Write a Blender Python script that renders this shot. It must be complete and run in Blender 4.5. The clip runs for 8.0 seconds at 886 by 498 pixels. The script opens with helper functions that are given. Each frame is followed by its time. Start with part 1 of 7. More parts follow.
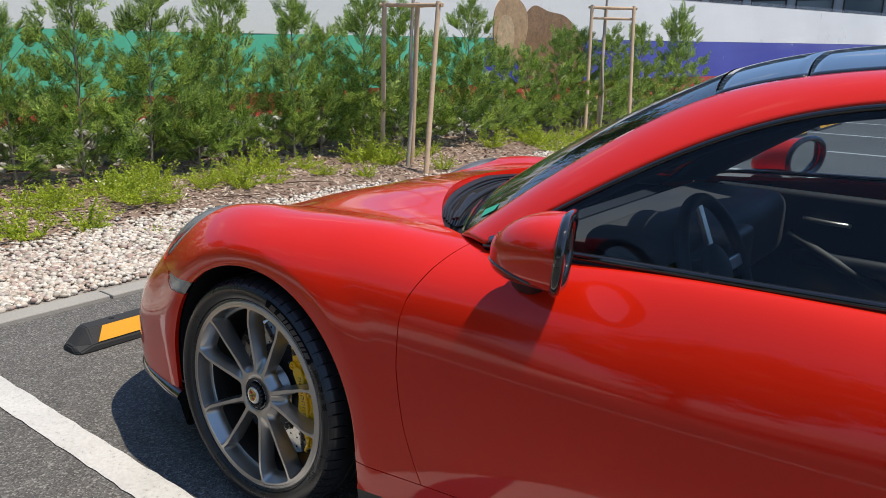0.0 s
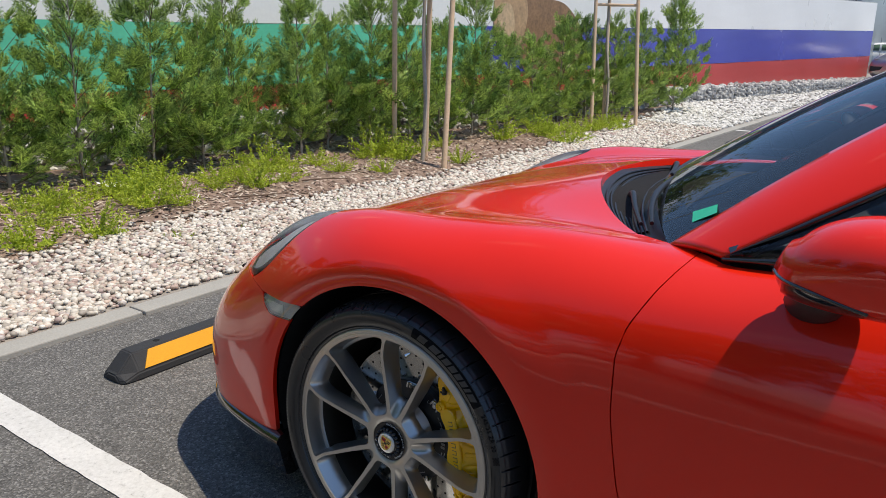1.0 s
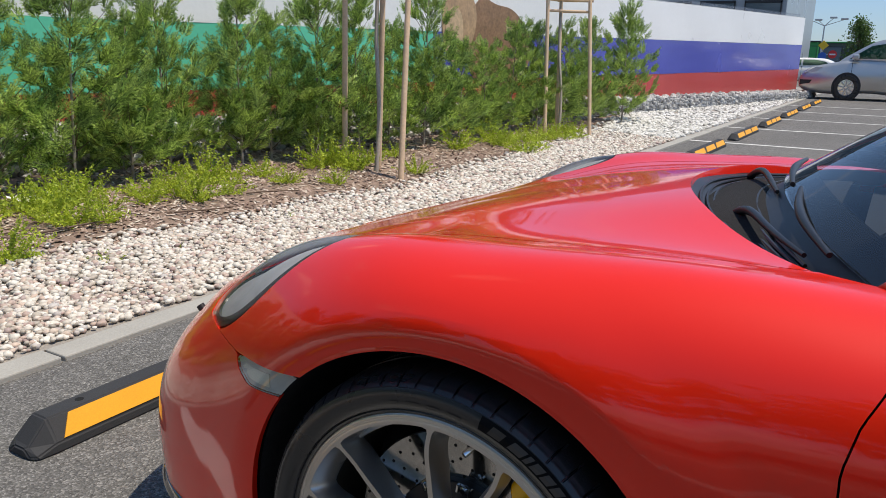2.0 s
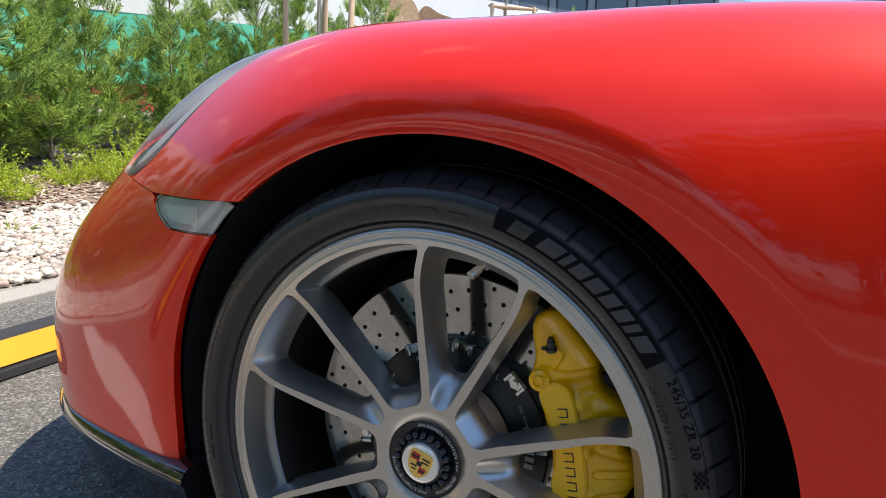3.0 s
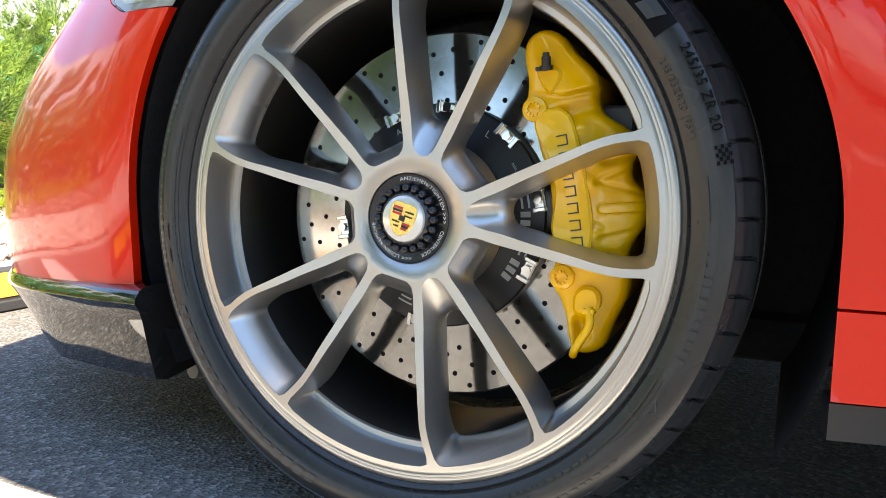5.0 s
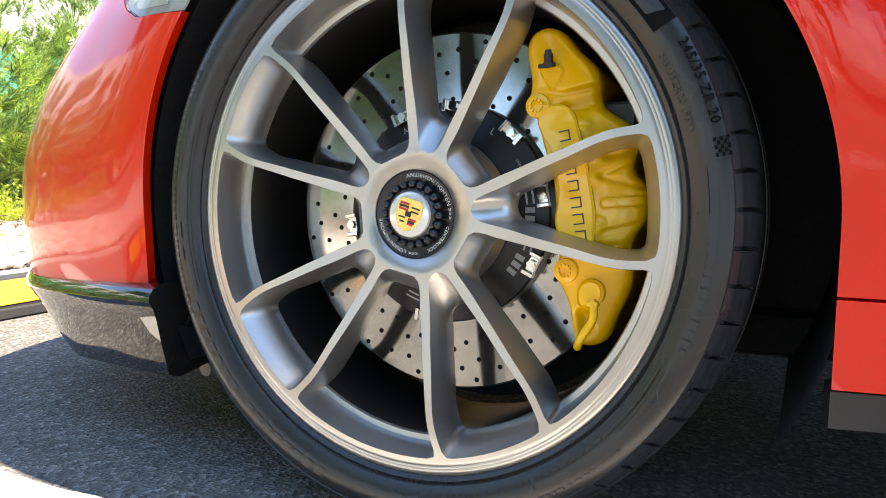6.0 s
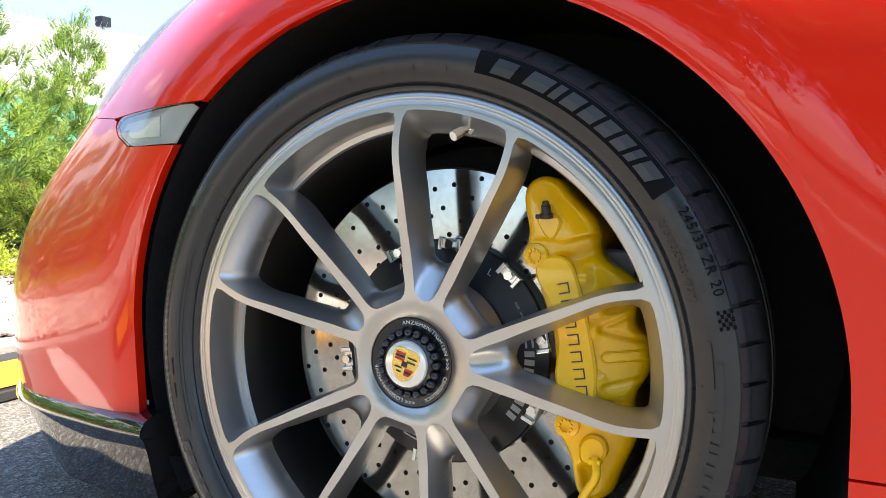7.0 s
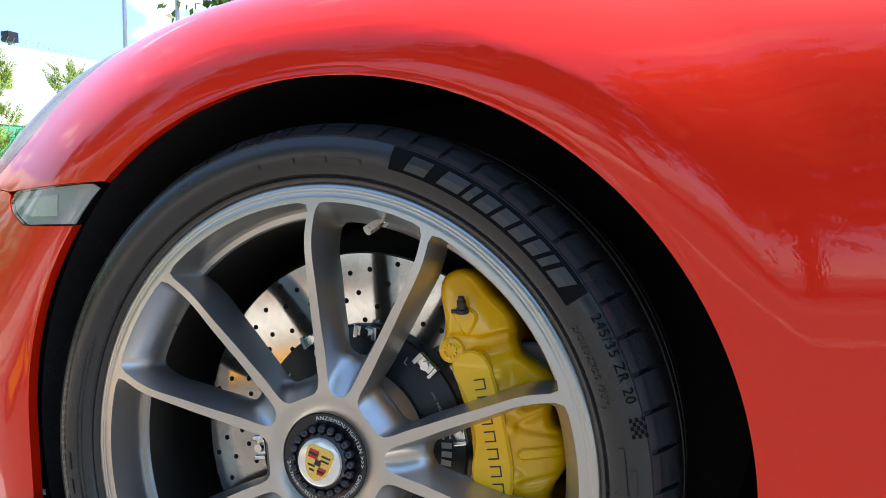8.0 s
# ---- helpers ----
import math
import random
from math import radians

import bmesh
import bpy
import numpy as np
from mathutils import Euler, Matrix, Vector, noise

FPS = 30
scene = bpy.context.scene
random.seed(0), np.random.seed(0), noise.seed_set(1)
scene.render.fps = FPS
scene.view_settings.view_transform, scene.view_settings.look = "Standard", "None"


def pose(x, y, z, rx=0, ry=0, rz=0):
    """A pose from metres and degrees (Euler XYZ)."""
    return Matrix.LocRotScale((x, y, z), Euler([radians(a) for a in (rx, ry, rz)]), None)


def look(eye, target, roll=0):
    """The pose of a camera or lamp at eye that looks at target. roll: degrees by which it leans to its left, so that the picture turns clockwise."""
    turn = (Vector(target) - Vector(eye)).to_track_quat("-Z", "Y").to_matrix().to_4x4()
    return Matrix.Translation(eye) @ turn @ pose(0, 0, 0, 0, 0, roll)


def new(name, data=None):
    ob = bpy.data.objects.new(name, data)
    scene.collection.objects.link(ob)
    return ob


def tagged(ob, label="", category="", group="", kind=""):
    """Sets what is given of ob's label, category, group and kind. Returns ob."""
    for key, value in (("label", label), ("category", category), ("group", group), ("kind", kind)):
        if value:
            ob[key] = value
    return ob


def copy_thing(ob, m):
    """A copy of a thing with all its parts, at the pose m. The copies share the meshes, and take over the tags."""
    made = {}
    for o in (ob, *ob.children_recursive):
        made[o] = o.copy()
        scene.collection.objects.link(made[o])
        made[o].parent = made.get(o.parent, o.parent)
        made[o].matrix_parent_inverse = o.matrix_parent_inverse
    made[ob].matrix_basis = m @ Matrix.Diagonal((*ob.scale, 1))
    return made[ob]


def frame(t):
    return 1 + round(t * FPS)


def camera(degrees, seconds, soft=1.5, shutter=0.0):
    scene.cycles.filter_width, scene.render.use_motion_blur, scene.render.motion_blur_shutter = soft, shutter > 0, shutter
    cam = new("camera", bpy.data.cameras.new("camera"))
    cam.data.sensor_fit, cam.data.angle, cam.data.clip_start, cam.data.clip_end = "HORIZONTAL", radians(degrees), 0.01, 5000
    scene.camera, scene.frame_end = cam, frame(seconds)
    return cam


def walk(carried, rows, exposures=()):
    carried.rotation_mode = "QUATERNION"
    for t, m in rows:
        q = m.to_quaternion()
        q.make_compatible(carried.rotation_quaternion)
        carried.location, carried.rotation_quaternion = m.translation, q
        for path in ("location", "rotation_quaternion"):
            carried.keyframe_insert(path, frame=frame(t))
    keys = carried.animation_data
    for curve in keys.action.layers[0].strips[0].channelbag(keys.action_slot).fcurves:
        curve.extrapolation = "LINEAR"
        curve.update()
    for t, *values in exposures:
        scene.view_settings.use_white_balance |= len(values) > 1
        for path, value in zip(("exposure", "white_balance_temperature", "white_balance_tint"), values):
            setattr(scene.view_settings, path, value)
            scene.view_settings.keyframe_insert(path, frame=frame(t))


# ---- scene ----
cam = camera(60.5, 8.0, soft=0.5)
PATH = [
    (0, (1.62, -1.22, 1.3), (0.434, 0.305, 0.782), 1.2),
    (0.5, (1.334, -1.227, 1.27), (0.161, 0.305, 0.745), 0.9),
    (1, (1.024, -1.2, 1.238), (-0.102, 0.365, 0.705), 0.5),
    (1.2, (0.919, -1.143, 1.233), (-0.178, 0.439, 0.692), 0.4),
    (2.3, (0.445, -0.801, 1.046), (-0.507, 0.891, 0.564), 1.3),
    (2.5, (0.412, -0.76, 0.961), (-0.52, 0.946, 0.49), 1.3),
    (3, (0.37, -0.712, 0.758), (-0.488, 1.047, 0.345), 1.8),
    (3.5, (0.367, -0.672, 0.601), (-0.484, 1.102, 0.242), 1.3),
    (4, (0.362, -0.67, 0.517), (-0.489, 1.115, 0.219), 1.0),
    (4.5, (0.366, -0.67, 0.457), (-0.487, 1.121, 0.203), 0.8),
    (4.7, (0.356, -0.679, 0.431), (-0.463, 1.129, 0.186), 0.8),
    (5.8, (0.389, -0.684, 0.356), (-0.506, 1.092, 0.14), 0.4),
    (6, (0.377, -0.691, 0.384), (-0.492, 1.097, 0.17), 0.3),
    (6.5, (0.372, -0.674, 0.446), (-0.515, 1.11, 0.271), -0.1),
    (7, (0.366, -0.664, 0.507), (-0.503, 1.132, 0.363), -0.3),
    (7.5, (0.368, -0.652, 0.545), (-0.448, 1.17, 0.418), -0.5),
    (8, (0.369, -0.643, 0.583), (-0.322, 1.232, 0.479), -0.2),
]
EXPOSURES = [(0.0, 0.0, 7300, 10), (2.4, 0.08, 7300, 10), (3.0, 0.65, 7400, 10), (3.5, 1.38, 7500, 10), (4.2, 1.92, 8200, 10), (6.0, 2.02, 8400, 10), (7.0, 1.88, 8100, 10), (8.0, 1.52, 7600, 10)]
walk(cam, [(t, look(eye, target, roll)) for t, eye, target, roll in PATH], EXPOSURES)

# ---- sky and sun ----
SUN_FROM = Vector((0.36, 0.15, 1.0)).normalized()
world = bpy.data.worlds.new("sky")
scene.world = world
world.use_nodes = True
wt = world.node_tree
wt.nodes.clear()
w_out = wt.nodes.new("ShaderNodeOutputWorld")
w_bg = wt.nodes.new("ShaderNodeBackground")
w_sky = wt.nodes.new("ShaderNodeTexSky")
w_sky.sky_type = "NISHITA"
w_sky.sun_disc = False
w_sky.sun_elevation = math.asin(SUN_FROM.z)
w_sky.sun_rotation = math.atan2(SUN_FROM.x, SUN_FROM.y)
w_sky.air_density, w_sky.dust_density, w_sky.ozone_density = 1.0, 0.05, 1.6
w_bg.inputs["Strength"].default_value = 0.156
# fair-weather clouds, all round the sky
w_tc = wt.nodes.new("ShaderNodeTexCoord")
w_map = wt.nodes.new("ShaderNodeMapping")
w_map.inputs["Scale"].default_value = (1.6, 1.6, 4.2)
w_map.inputs["Location"].default_value = (0.35, 0.9, 0.2)
w_no = wt.nodes.new("ShaderNodeTexNoise")
w_no.inputs["Scale"].default_value, w_no.inputs["Detail"].default_value, w_no.inputs["Roughness"].default_value = 1.7, 7.0, 0.55
w_rp = wt.nodes.new("ShaderNodeValToRGB")
w_rp.color_ramp.elements[0].position, w_rp.color_ramp.elements[1].position = 0.60, 0.78
w_mix = wt.nodes.new("ShaderNodeMixRGB")
w_mix.inputs["Color2"].default_value = (7.5, 7.6, 7.8, 1)
wt.links.new(w_tc.outputs["Generated"], w_map.inputs["Vector"])
wt.links.new(w_map.outputs["Vector"], w_no.inputs["Vector"])
wt.links.new(w_no.outputs["Fac"], w_rp.inputs["Fac"])
wt.links.new(w_rp.outputs["Color"], w_mix.inputs["Fac"])
w_blue = wt.nodes.new("ShaderNodeMixRGB")
w_blue.blend_type = "MULTIPLY"
w_blue.inputs["Fac"].default_value, w_blue.inputs["Color2"].default_value = 1.0, (0.80, 0.96, 1.12, 1)
wt.links.new(w_sky.outputs["Color"], w_blue.inputs["Color1"])
# a dim haze along the horizon
w_sep = wt.nodes.new("ShaderNodeSeparateXYZ")
w_low = wt.nodes.new("ShaderNodeValToRGB")
w_low.color_ramp.elements[0].position, w_low.color_ramp.elements[0].color = 0.0, (0.42, 0.475, 0.66, 1)
w_low.color_ramp.elements[1].position, w_low.color_ramp.elements[1].color = 0.42, (1, 1, 1, 1)
w_haze = wt.nodes.new("ShaderNodeMixRGB")
w_haze.blend_type = "MULTIPLY"
w_haze.inputs["Fac"].default_value = 1.0
wt.links.new(w_tc.outputs["Generated"], w_sep.inputs["Vector"])
wt.links.new(w_sep.outputs["Z"], w_low.inputs["Fac"])
wt.links.new(w_blue.outputs["Color"], w_haze.inputs["Color1"])
wt.links.new(w_low.outputs["Color"], w_haze.inputs["Color2"])
wt.links.new(w_haze.outputs["Color"], w_mix.inputs["Color1"])
wt.links.new(w_mix.outputs["Color"], w_bg.inputs["Color"])
wt.links.new(w_bg.outputs["Background"], w_out.inputs["Surface"])
sun_data = bpy.data.lights.new("sun", "SUN")
sun_data.energy, sun_data.angle, sun_data.color = 4.25, radians(0.6), (1.0, 0.955, 0.88)
sun = new("sun", sun_data)
sun.matrix_world = look(SUN_FROM * 30, (0, 0, 0))

# ---- materials ----
def shader(name):
    m = bpy.data.materials.new(name)
    m.use_nodes = True
    nt = m.node_tree
    return m, nt, nt.nodes["Principled BSDF"]


def coords(nt, scale, stretch=(1, 1, 1)):
    tc, mp = nt.nodes.new("ShaderNodeTexCoord"), nt.nodes.new("ShaderNodeMapping")
    mp.inputs["Scale"].default_value = tuple(scale * s for s in stretch)
    nt.links.new(tc.outputs["Object"], mp.inputs["Vector"])
    return mp.outputs["Vector"]


def noise_tex(nt, scale, detail=4.0, rough=0.55, stretch=(1, 1, 1)):
    n = nt.nodes.new("ShaderNodeTexNoise")
    n.inputs["Scale"].default_value, n.inputs["Detail"].default_value, n.inputs["Roughness"].default_value = 1.0, detail, rough
    nt.links.new(coords(nt, scale, stretch), n.inputs["Vector"])
    return n.outputs["Fac"]


def ramp(nt, fac, stops):
    r = nt.nodes.new("ShaderNodeValToRGB")
    while len(r.color_ramp.elements) < len(stops):
        r.color_ramp.elements.new(0.5)
    for e, (p, c) in zip(r.color_ramp.elements, stops):
        e.position, e.color = p, (c if len(c) == 4 else (*c, 1))
    nt.links.new(fac, r.inputs["Fac"])
    return r.outputs["Color"]


def mix(nt, a, b, fac, mode="MIX"):
    m = nt.nodes.new("ShaderNodeMixRGB")
    m.blend_type = mode
    for sock, v in (("Color1", a), ("Color2", b), ("Fac", fac)):
        if isinstance(v, (tuple, list)):
            m.inputs[sock].default_value = v if len(v) == 4 else (*v, 1)
        elif isinstance(v, (int, float)):
            m.inputs[sock].default_value = v
        else:
            nt.links.new(v, m.inputs[sock])
    return m.outputs["Color"]


def bump(nt, bsdf, height, strength, distance):
    b = nt.nodes.new("ShaderNodeBump")
    b.inputs["Strength"].default_value, b.inputs["Distance"].default_value = strength, distance
    nt.links.new(height, b.inputs["Height"])
    nt.links.new(b.outputs["Normal"], bsdf.inputs["Normal"])


def spread(c, k):
    return tuple(max(0.0, min(1.0, v * k)) for v in c)


def plain(name, color, rough=0.5, metal=0.0, coat=0.0, vary=0.12, grain=40.0, patch=3.0, relief=0.0, relief_scale=200.0, island=0.0, spec=0.5):
    """A surface with fine grain and wide patches in its colour, uneven gloss and some relief."""
    m, nt, b = shader(name)
    fine, wide = noise_tex(nt, grain), noise_tex(nt, patch, 3.0)
    c = mix(nt, ramp(nt, fine, ((0.3, spread(color, 1 - vary)), (0.7, spread(color, 1 + vary)))), ramp(nt, wide, ((0.3, spread(color, 1 - vary)), (0.7, spread(color, 1 + vary)))), 0.5)
    if island:
        g = nt.nodes.new("ShaderNodeNewGeometry")
        c = mix(nt, c, ramp(nt, g.outputs["Random Per Island"], ((0.0, (1 - island,) * 3), (1.0, (1 + island,) * 3))), 1.0, "MULTIPLY")
    nt.links.new(c, b.inputs["Base Color"])
    r = ramp(nt, wide, ((0.25, (max(0.02, rough * 0.85),) * 3), (0.75, (min(1, rough * 1.15),) * 3)))
    nt.links.new(r, b.inputs["Roughness"])
    b.inputs["Metallic"].default_value, b.inputs["Coat Weight"].default_value = metal, coat
    b.inputs["Coat Roughness"].default_value = 0.03
    b.inputs["Specular IOR Level"].default_value = spec
    if relief:
        bump(nt, b, noise_tex(nt, relief_scale, 3.0), 0.6, relief)
    return m


def car_paint(name, color):
    m, nt, b = shader(name)
    wide = noise_tex(nt, 2.2, 2.0)
    nt.links.new(ramp(nt, wide, ((0.3, spread(color, 0.96)), (0.7, spread(color, 1.04)))), b.inputs["Base Color"])
    b.inputs["Roughness"].default_value = 0.45
    b.inputs["Specular IOR Level"].default_value = 0.12
    b.inputs["Coat Weight"].default_value, b.inputs["Coat IOR"].default_value = 1.0, 1.45
    dust = noise_tex(nt, 260.0, 2.0, 0.7)
    nt.links.new(ramp(nt, dust, ((0.60, (0.008,) * 3), (0.9, (0.04,) * 3))), b.inputs["Coat Roughness"])
    # very faint orange peel in the lacquer
    bp = nt.nodes.new("ShaderNodeBump")
    bp.inputs["Strength"].default_value, bp.inputs["Distance"].default_value = 0.05, 0.0006
    nt.links.new(noise_tex(nt, 320.0, 1.0), bp.inputs["Height"])
    nt.links.new(bp.outputs["Normal"], b.inputs["Coat Normal"])
    return m


def pane(name, tint, rough=0.0, gloss=1.0, ior=1.6):
    m = bpy.data.materials.new(name)
    m.use_nodes = True
    nt = m.node_tree
    nt.nodes.clear()
    out, tr, gl, mx, fr = (nt.nodes.new(k) for k in ("ShaderNodeOutputMaterial", "ShaderNodeBsdfTransparent", "ShaderNodeBsdfGlossy", "ShaderNodeMixShader", "ShaderNodeFresnel"))
    tr.inputs["Color"].default_value = (*tint, 1)
    gl.inputs["Color"].default_value, gl.inputs["Roughness"].default_value = (gloss, gloss, gloss, 1), rough
    fr.inputs["IOR"].default_value = ior
    nt.links.new(fr.outputs["Fac"], mx.inputs["Fac"])
    nt.links.new(tr.outputs["BSDF"], mx.inputs[1])
    nt.links.new(gl.outputs["BSDF"], mx.inputs[2])
    nt.links.new(mx.outputs["Shader"], out.inputs["Surface"])
    return m


def leaf(name, dark, light, rough=0.55, through_light=0.3):
    m, nt, b = shader(name)
    g = nt.nodes.new("ShaderNodeNewGeometry")
    c = ramp(nt, g.outputs["Random Per Island"], ((0.0, dark), (0.6, tuple((a + e) / 2 for a, e in zip(dark, light))), (1.0, light)))
    c = mix(nt, c, ramp(nt, noise_tex(nt, 5.0, 3.0), ((0.3, (0.7,) * 3), (0.7, (1.25, 1.2, 1.0)))), 1.0, "MULTIPLY")
    nt.links.new(c, b.inputs["Base Color"])
    b.inputs["Roughness"].default_value = rough
    tl, mx = nt.nodes.new("ShaderNodeBsdfTranslucent"), nt.nodes.new("ShaderNodeMixShader")
    nt.links.new(c, tl.inputs["Color"])
    mx.inputs["Fac"].default_value = through_light
    nt.links.new(b.outputs["BSDF"], mx.inputs[1])
    nt.links.new(tl.outputs["BSDF"], mx.inputs[2])
    nt.links.new(mx.outputs["Shader"], nt.nodes["Material Output"].inputs["Surface"])
    return m


def asphalt_surface():
    m, nt, b = shader("asphalt")
    wide, mid = noise_tex(nt, 0.7, 4.0), noise_tex(nt, 9.0, 5.0)
    c = mix(nt, ramp(nt, wide, ((0.3, (0.128, 0.123, 0.116)), (0.7, (0.190, 0.183, 0.172)))), ramp(nt, mid, ((0.3, (0.118, 0.115, 0.110)), (0.75, (0.190, 0.183, 0.172)))), 0.5)
    vo = nt.nodes.new("ShaderNodeTexVoronoi")
    vo.inputs["Scale"].default_value = 1.0
    nt.links.new(coords(nt, 170.0), vo.inputs["Vector"])
    stones = ramp(nt, vo.outputs["Color"], ((0.0, (0.40,) * 3), (0.65, (1.0,) * 3), (1.0, (2.2,) * 3)))
    c = mix(nt, c, stones, 1.0, "MULTIPLY")
    spots = ramp(nt, noise_tex(nt, 26.0, 2.0), ((0.70, (0, 0, 0)), (0.76, (1, 1, 1))))
    c = mix(nt, c, (0.16, 0.15, 0.135), mix(nt, (0, 0, 0), spots, 0.5))
    nt.links.new(c, b.inputs["Base Color"])
    b.inputs["Roughness"].default_value = 0.86
    b.inputs["Specular IOR Level"].default_value = 0.3
    bump(nt, b, vo.outputs["Distance"], 0.9, 0.004)
    return m


def line_paint():
    m, nt, b = shader("road paint")
    worn = noise_tex(nt, 75.0, 6.0, 0.7)
    c = ramp(nt, worn, ((0.30, (0.30, 0.29, 0.27)), (0.40, (0.62, 0.61, 0.58)), (0.7, (0.74, 0.73, 0.70))))
    c = mix(nt, c, ramp(nt, noise_tex(nt, 4.0, 4.0), ((0.3, (0.82,) * 3), (0.7, (1.0,) * 3))), 1.0, "MULTIPLY")
    nt.links.new(c, b.inputs["Base Color"])
    b.inputs["Roughness"].default_value = 0.7
    bump(nt, b, worn, 0.7, 0.003)
    return m


def brushed(name, color, rough):
    m, nt, b = shader(name)
    f = noise_tex(nt, 420.0, 2.0)
    nt.links.new(ramp(nt, f, ((0.3, spread(color, 0.98)), (0.7, spread(color, 1.02)))), b.inputs["Base Color"])
    nt.links.new(ramp(nt, noise_tex(nt, 14.0, 3.0), ((0.3, (rough * 0.97,) * 3), (0.7, (rough * 1.03,) * 3))), b.inputs["Roughness"])
    b.inputs["Metallic"].default_value = 0.9
    bump(nt, b, f, 0.05, 0.0001)
    return m


def bark_mulch():
    m, nt, b = shader("bark mulch")
    g = nt.nodes.new("ShaderNodeNewGeometry")
    c = ramp(nt, g.outputs["Random Per Island"], ((0.0, (0.12, 0.075, 0.055)), (0.4, (0.34, 0.23, 0.18)), (0.75, (0.52, 0.40, 0.32)), (1.0, (0.68, 0.60, 0.50))))
    c = mix(nt, c, ramp(nt, noise_tex(nt, 60.0, 4.0), ((0.3, (0.7,) * 3), (0.7, (1.2,) * 3))), 1.0, "MULTIPLY")
    nt.links.new(c, b.inputs["Base Color"])
    b.inputs["Roughness"].default_value = 0.9
    bump(nt, b, noise_tex(nt, 120.0), 0.7, 0.003)
    return m


def pebble_stone(name, stops):
    m, nt, b = shader(name)
    g = nt.nodes.new("ShaderNodeNewGeometry")
    c = ramp(nt, g.outputs["Random Per Island"], stops)
    c = mix(nt, c, ramp(nt, noise_tex(nt, 70.0, 4.0), ((0.3, (0.82,) * 3), (0.7, (1.1,) * 3))), 1.0, "MULTIPLY")
    nt.links.new(c, b.inputs["Base Color"])
    b.inputs["Roughness"].default_value = 0.62
    bump(nt, b, noise_tex(nt, 190.0, 3.0), 0.4, 0.002)
    return m


RED = car_paint("red car paint", (0.77, 0.017, 0.004))
SILVER = plain("silver metallic car paint", (0.52, 0.52, 0.50), 0.32, metal=0.75, coat=0.6, vary=0.05)
GLOSS_BLACK = plain("gloss black plastic", (0.012, 0.012, 0.013), 0.06, coat=1.0, vary=0.1)
SATIN_BLACK = plain("satin black plastic", (0.016, 0.016, 0.018), 0.42, vary=0.2)
LINER = plain("felt wheel arch liner", (0.021, 0.021, 0.022), 0.9, vary=0.4, grain=120, relief=0.002, relief_scale=300, spec=0.15)
RUBBER = plain("tyre rubber", (0.021, 0.021, 0.022), 0.29, vary=0.2, spec=0.5, grain=90, patch=9, relief=0.00002, relief_scale=500)
TREAD = plain("tread rubber", (0.024, 0.024, 0.026), 0.40, spec=0.45, vary=0.25, grain=90, relief=0.0008, relief_scale=300)
RUBBER_PRINT = plain("raised rubber lettering", (0.034, 0.035, 0.038), 0.36, vary=0.15)
RUBBER_DARK = plain("polished rubber band", (0.006, 0.006, 0.007), 0.7, vary=0.15, spec=0.06)
RIM = brushed("satin grey alloy", (0.49, 0.475, 0.455), 0.31)
# the grey alloy again, darkened in colour for the shade inside the wheel
BARREL_SHADED = brushed("shaded barrel alloy", (0.12, 0.115, 0.11), 0.45)
PROJECTOR = plain("smoked projector lens", (0.10, 0.105, 0.11), 0.12, coat=0.5, vary=0.1)
CHROME = plain("polished steel", (0.72, 0.72, 0.71), 0.16, metal=1.0, vary=0.06)
ANODISED = plain("black anodised metal", (0.022, 0.022, 0.026), 0.22, metal=0.4, vary=0.2, spec=0.7)
HAT = plain("dark brake bell", (0.020, 0.021, 0.025), 0.38, metal=0.2, vary=0.2)
YELLOW = plain("yellow caliper lacquer", (1.0, 0.52, 0.003), 0.24, spec=0.35, coat=0.7, vary=0.05, grain=60)
CERAMIC = plain("ceramic brake disc", (0.44, 0.43, 0.41), 0.11, metal=0.95, vary=0.2, grain=130, patch=26)
# near-black colour that stands for the shade inside holes
HOLE_SHADE = plain("hole shade black", (0.004, 0.004, 0.004), 0.9, vary=0.3)
GOLD = plain("gold emblem", (0.78, 0.55, 0.16), 0.25, metal=0.8, vary=0.08)
EMBLEM_RED = plain("red emblem enamel", (0.55, 0.02, 0.03), 0.25, vary=0.05)
WHITE_PRINT = plain("white print", (0.70, 0.70, 0.68), 0.5, vary=0.05)
GREY_PRINT = plain("grey print", (0.42, 0.43, 0.44), 0.5, vary=0.05)
BLACK_PRINT = plain("black print", (0.012, 0.012, 0.012), 0.4, vary=0.1)
GLASS = pane("window glass", (0.68, 0.76, 0.81), ior=1.42)
SCREEN = pane("windscreen glass", (0.82, 0.88, 0.88))
TINTED = pane("dark rear glass", (0.10, 0.12, 0.12))
LAMP_GLASS = pane("headlight lens", (0.95, 0.96, 0.96), rough=0.32, gloss=0.8, ior=1.3)
SMOKED = pane("smoked lens", (0.90, 0.91, 0.88))
GREEN_GLASS = pane("green-tinted glass", (0.25, 0.42, 0.33))
MIRROR = plain("mirror glass", (0.85, 0.87, 0.88), 0.03, metal=1.0, vary=0.01)
LEATHER = plain("dark blue-black leather", (0.020, 0.026, 0.038), 0.55, vary=0.2, grain=150, relief=0.0006, relief_scale=500)
DASH = plain("dashboard leather", (0.055, 0.060, 0.068), 0.6, vary=0.2, grain=150, relief=0.0006, relief_scale=500)
ALU = plain("matt aluminium trim", (0.55, 0.55, 0.56), 0.3, metal=0.9, vary=0.08)
ASPHALT = asphalt_surface()
PAINT = line_paint()
CONCRETE = plain("kerb concrete", (0.36, 0.345, 0.31), 0.88, vary=0.16, grain=90, patch=2.5, relief=0.002, relief_scale=120)
STOP_RUBBER = plain("black recycled rubber", (0.030, 0.031, 0.034), 0.75, vary=0.25, grain=160, relief=0.002, relief_scale=260)
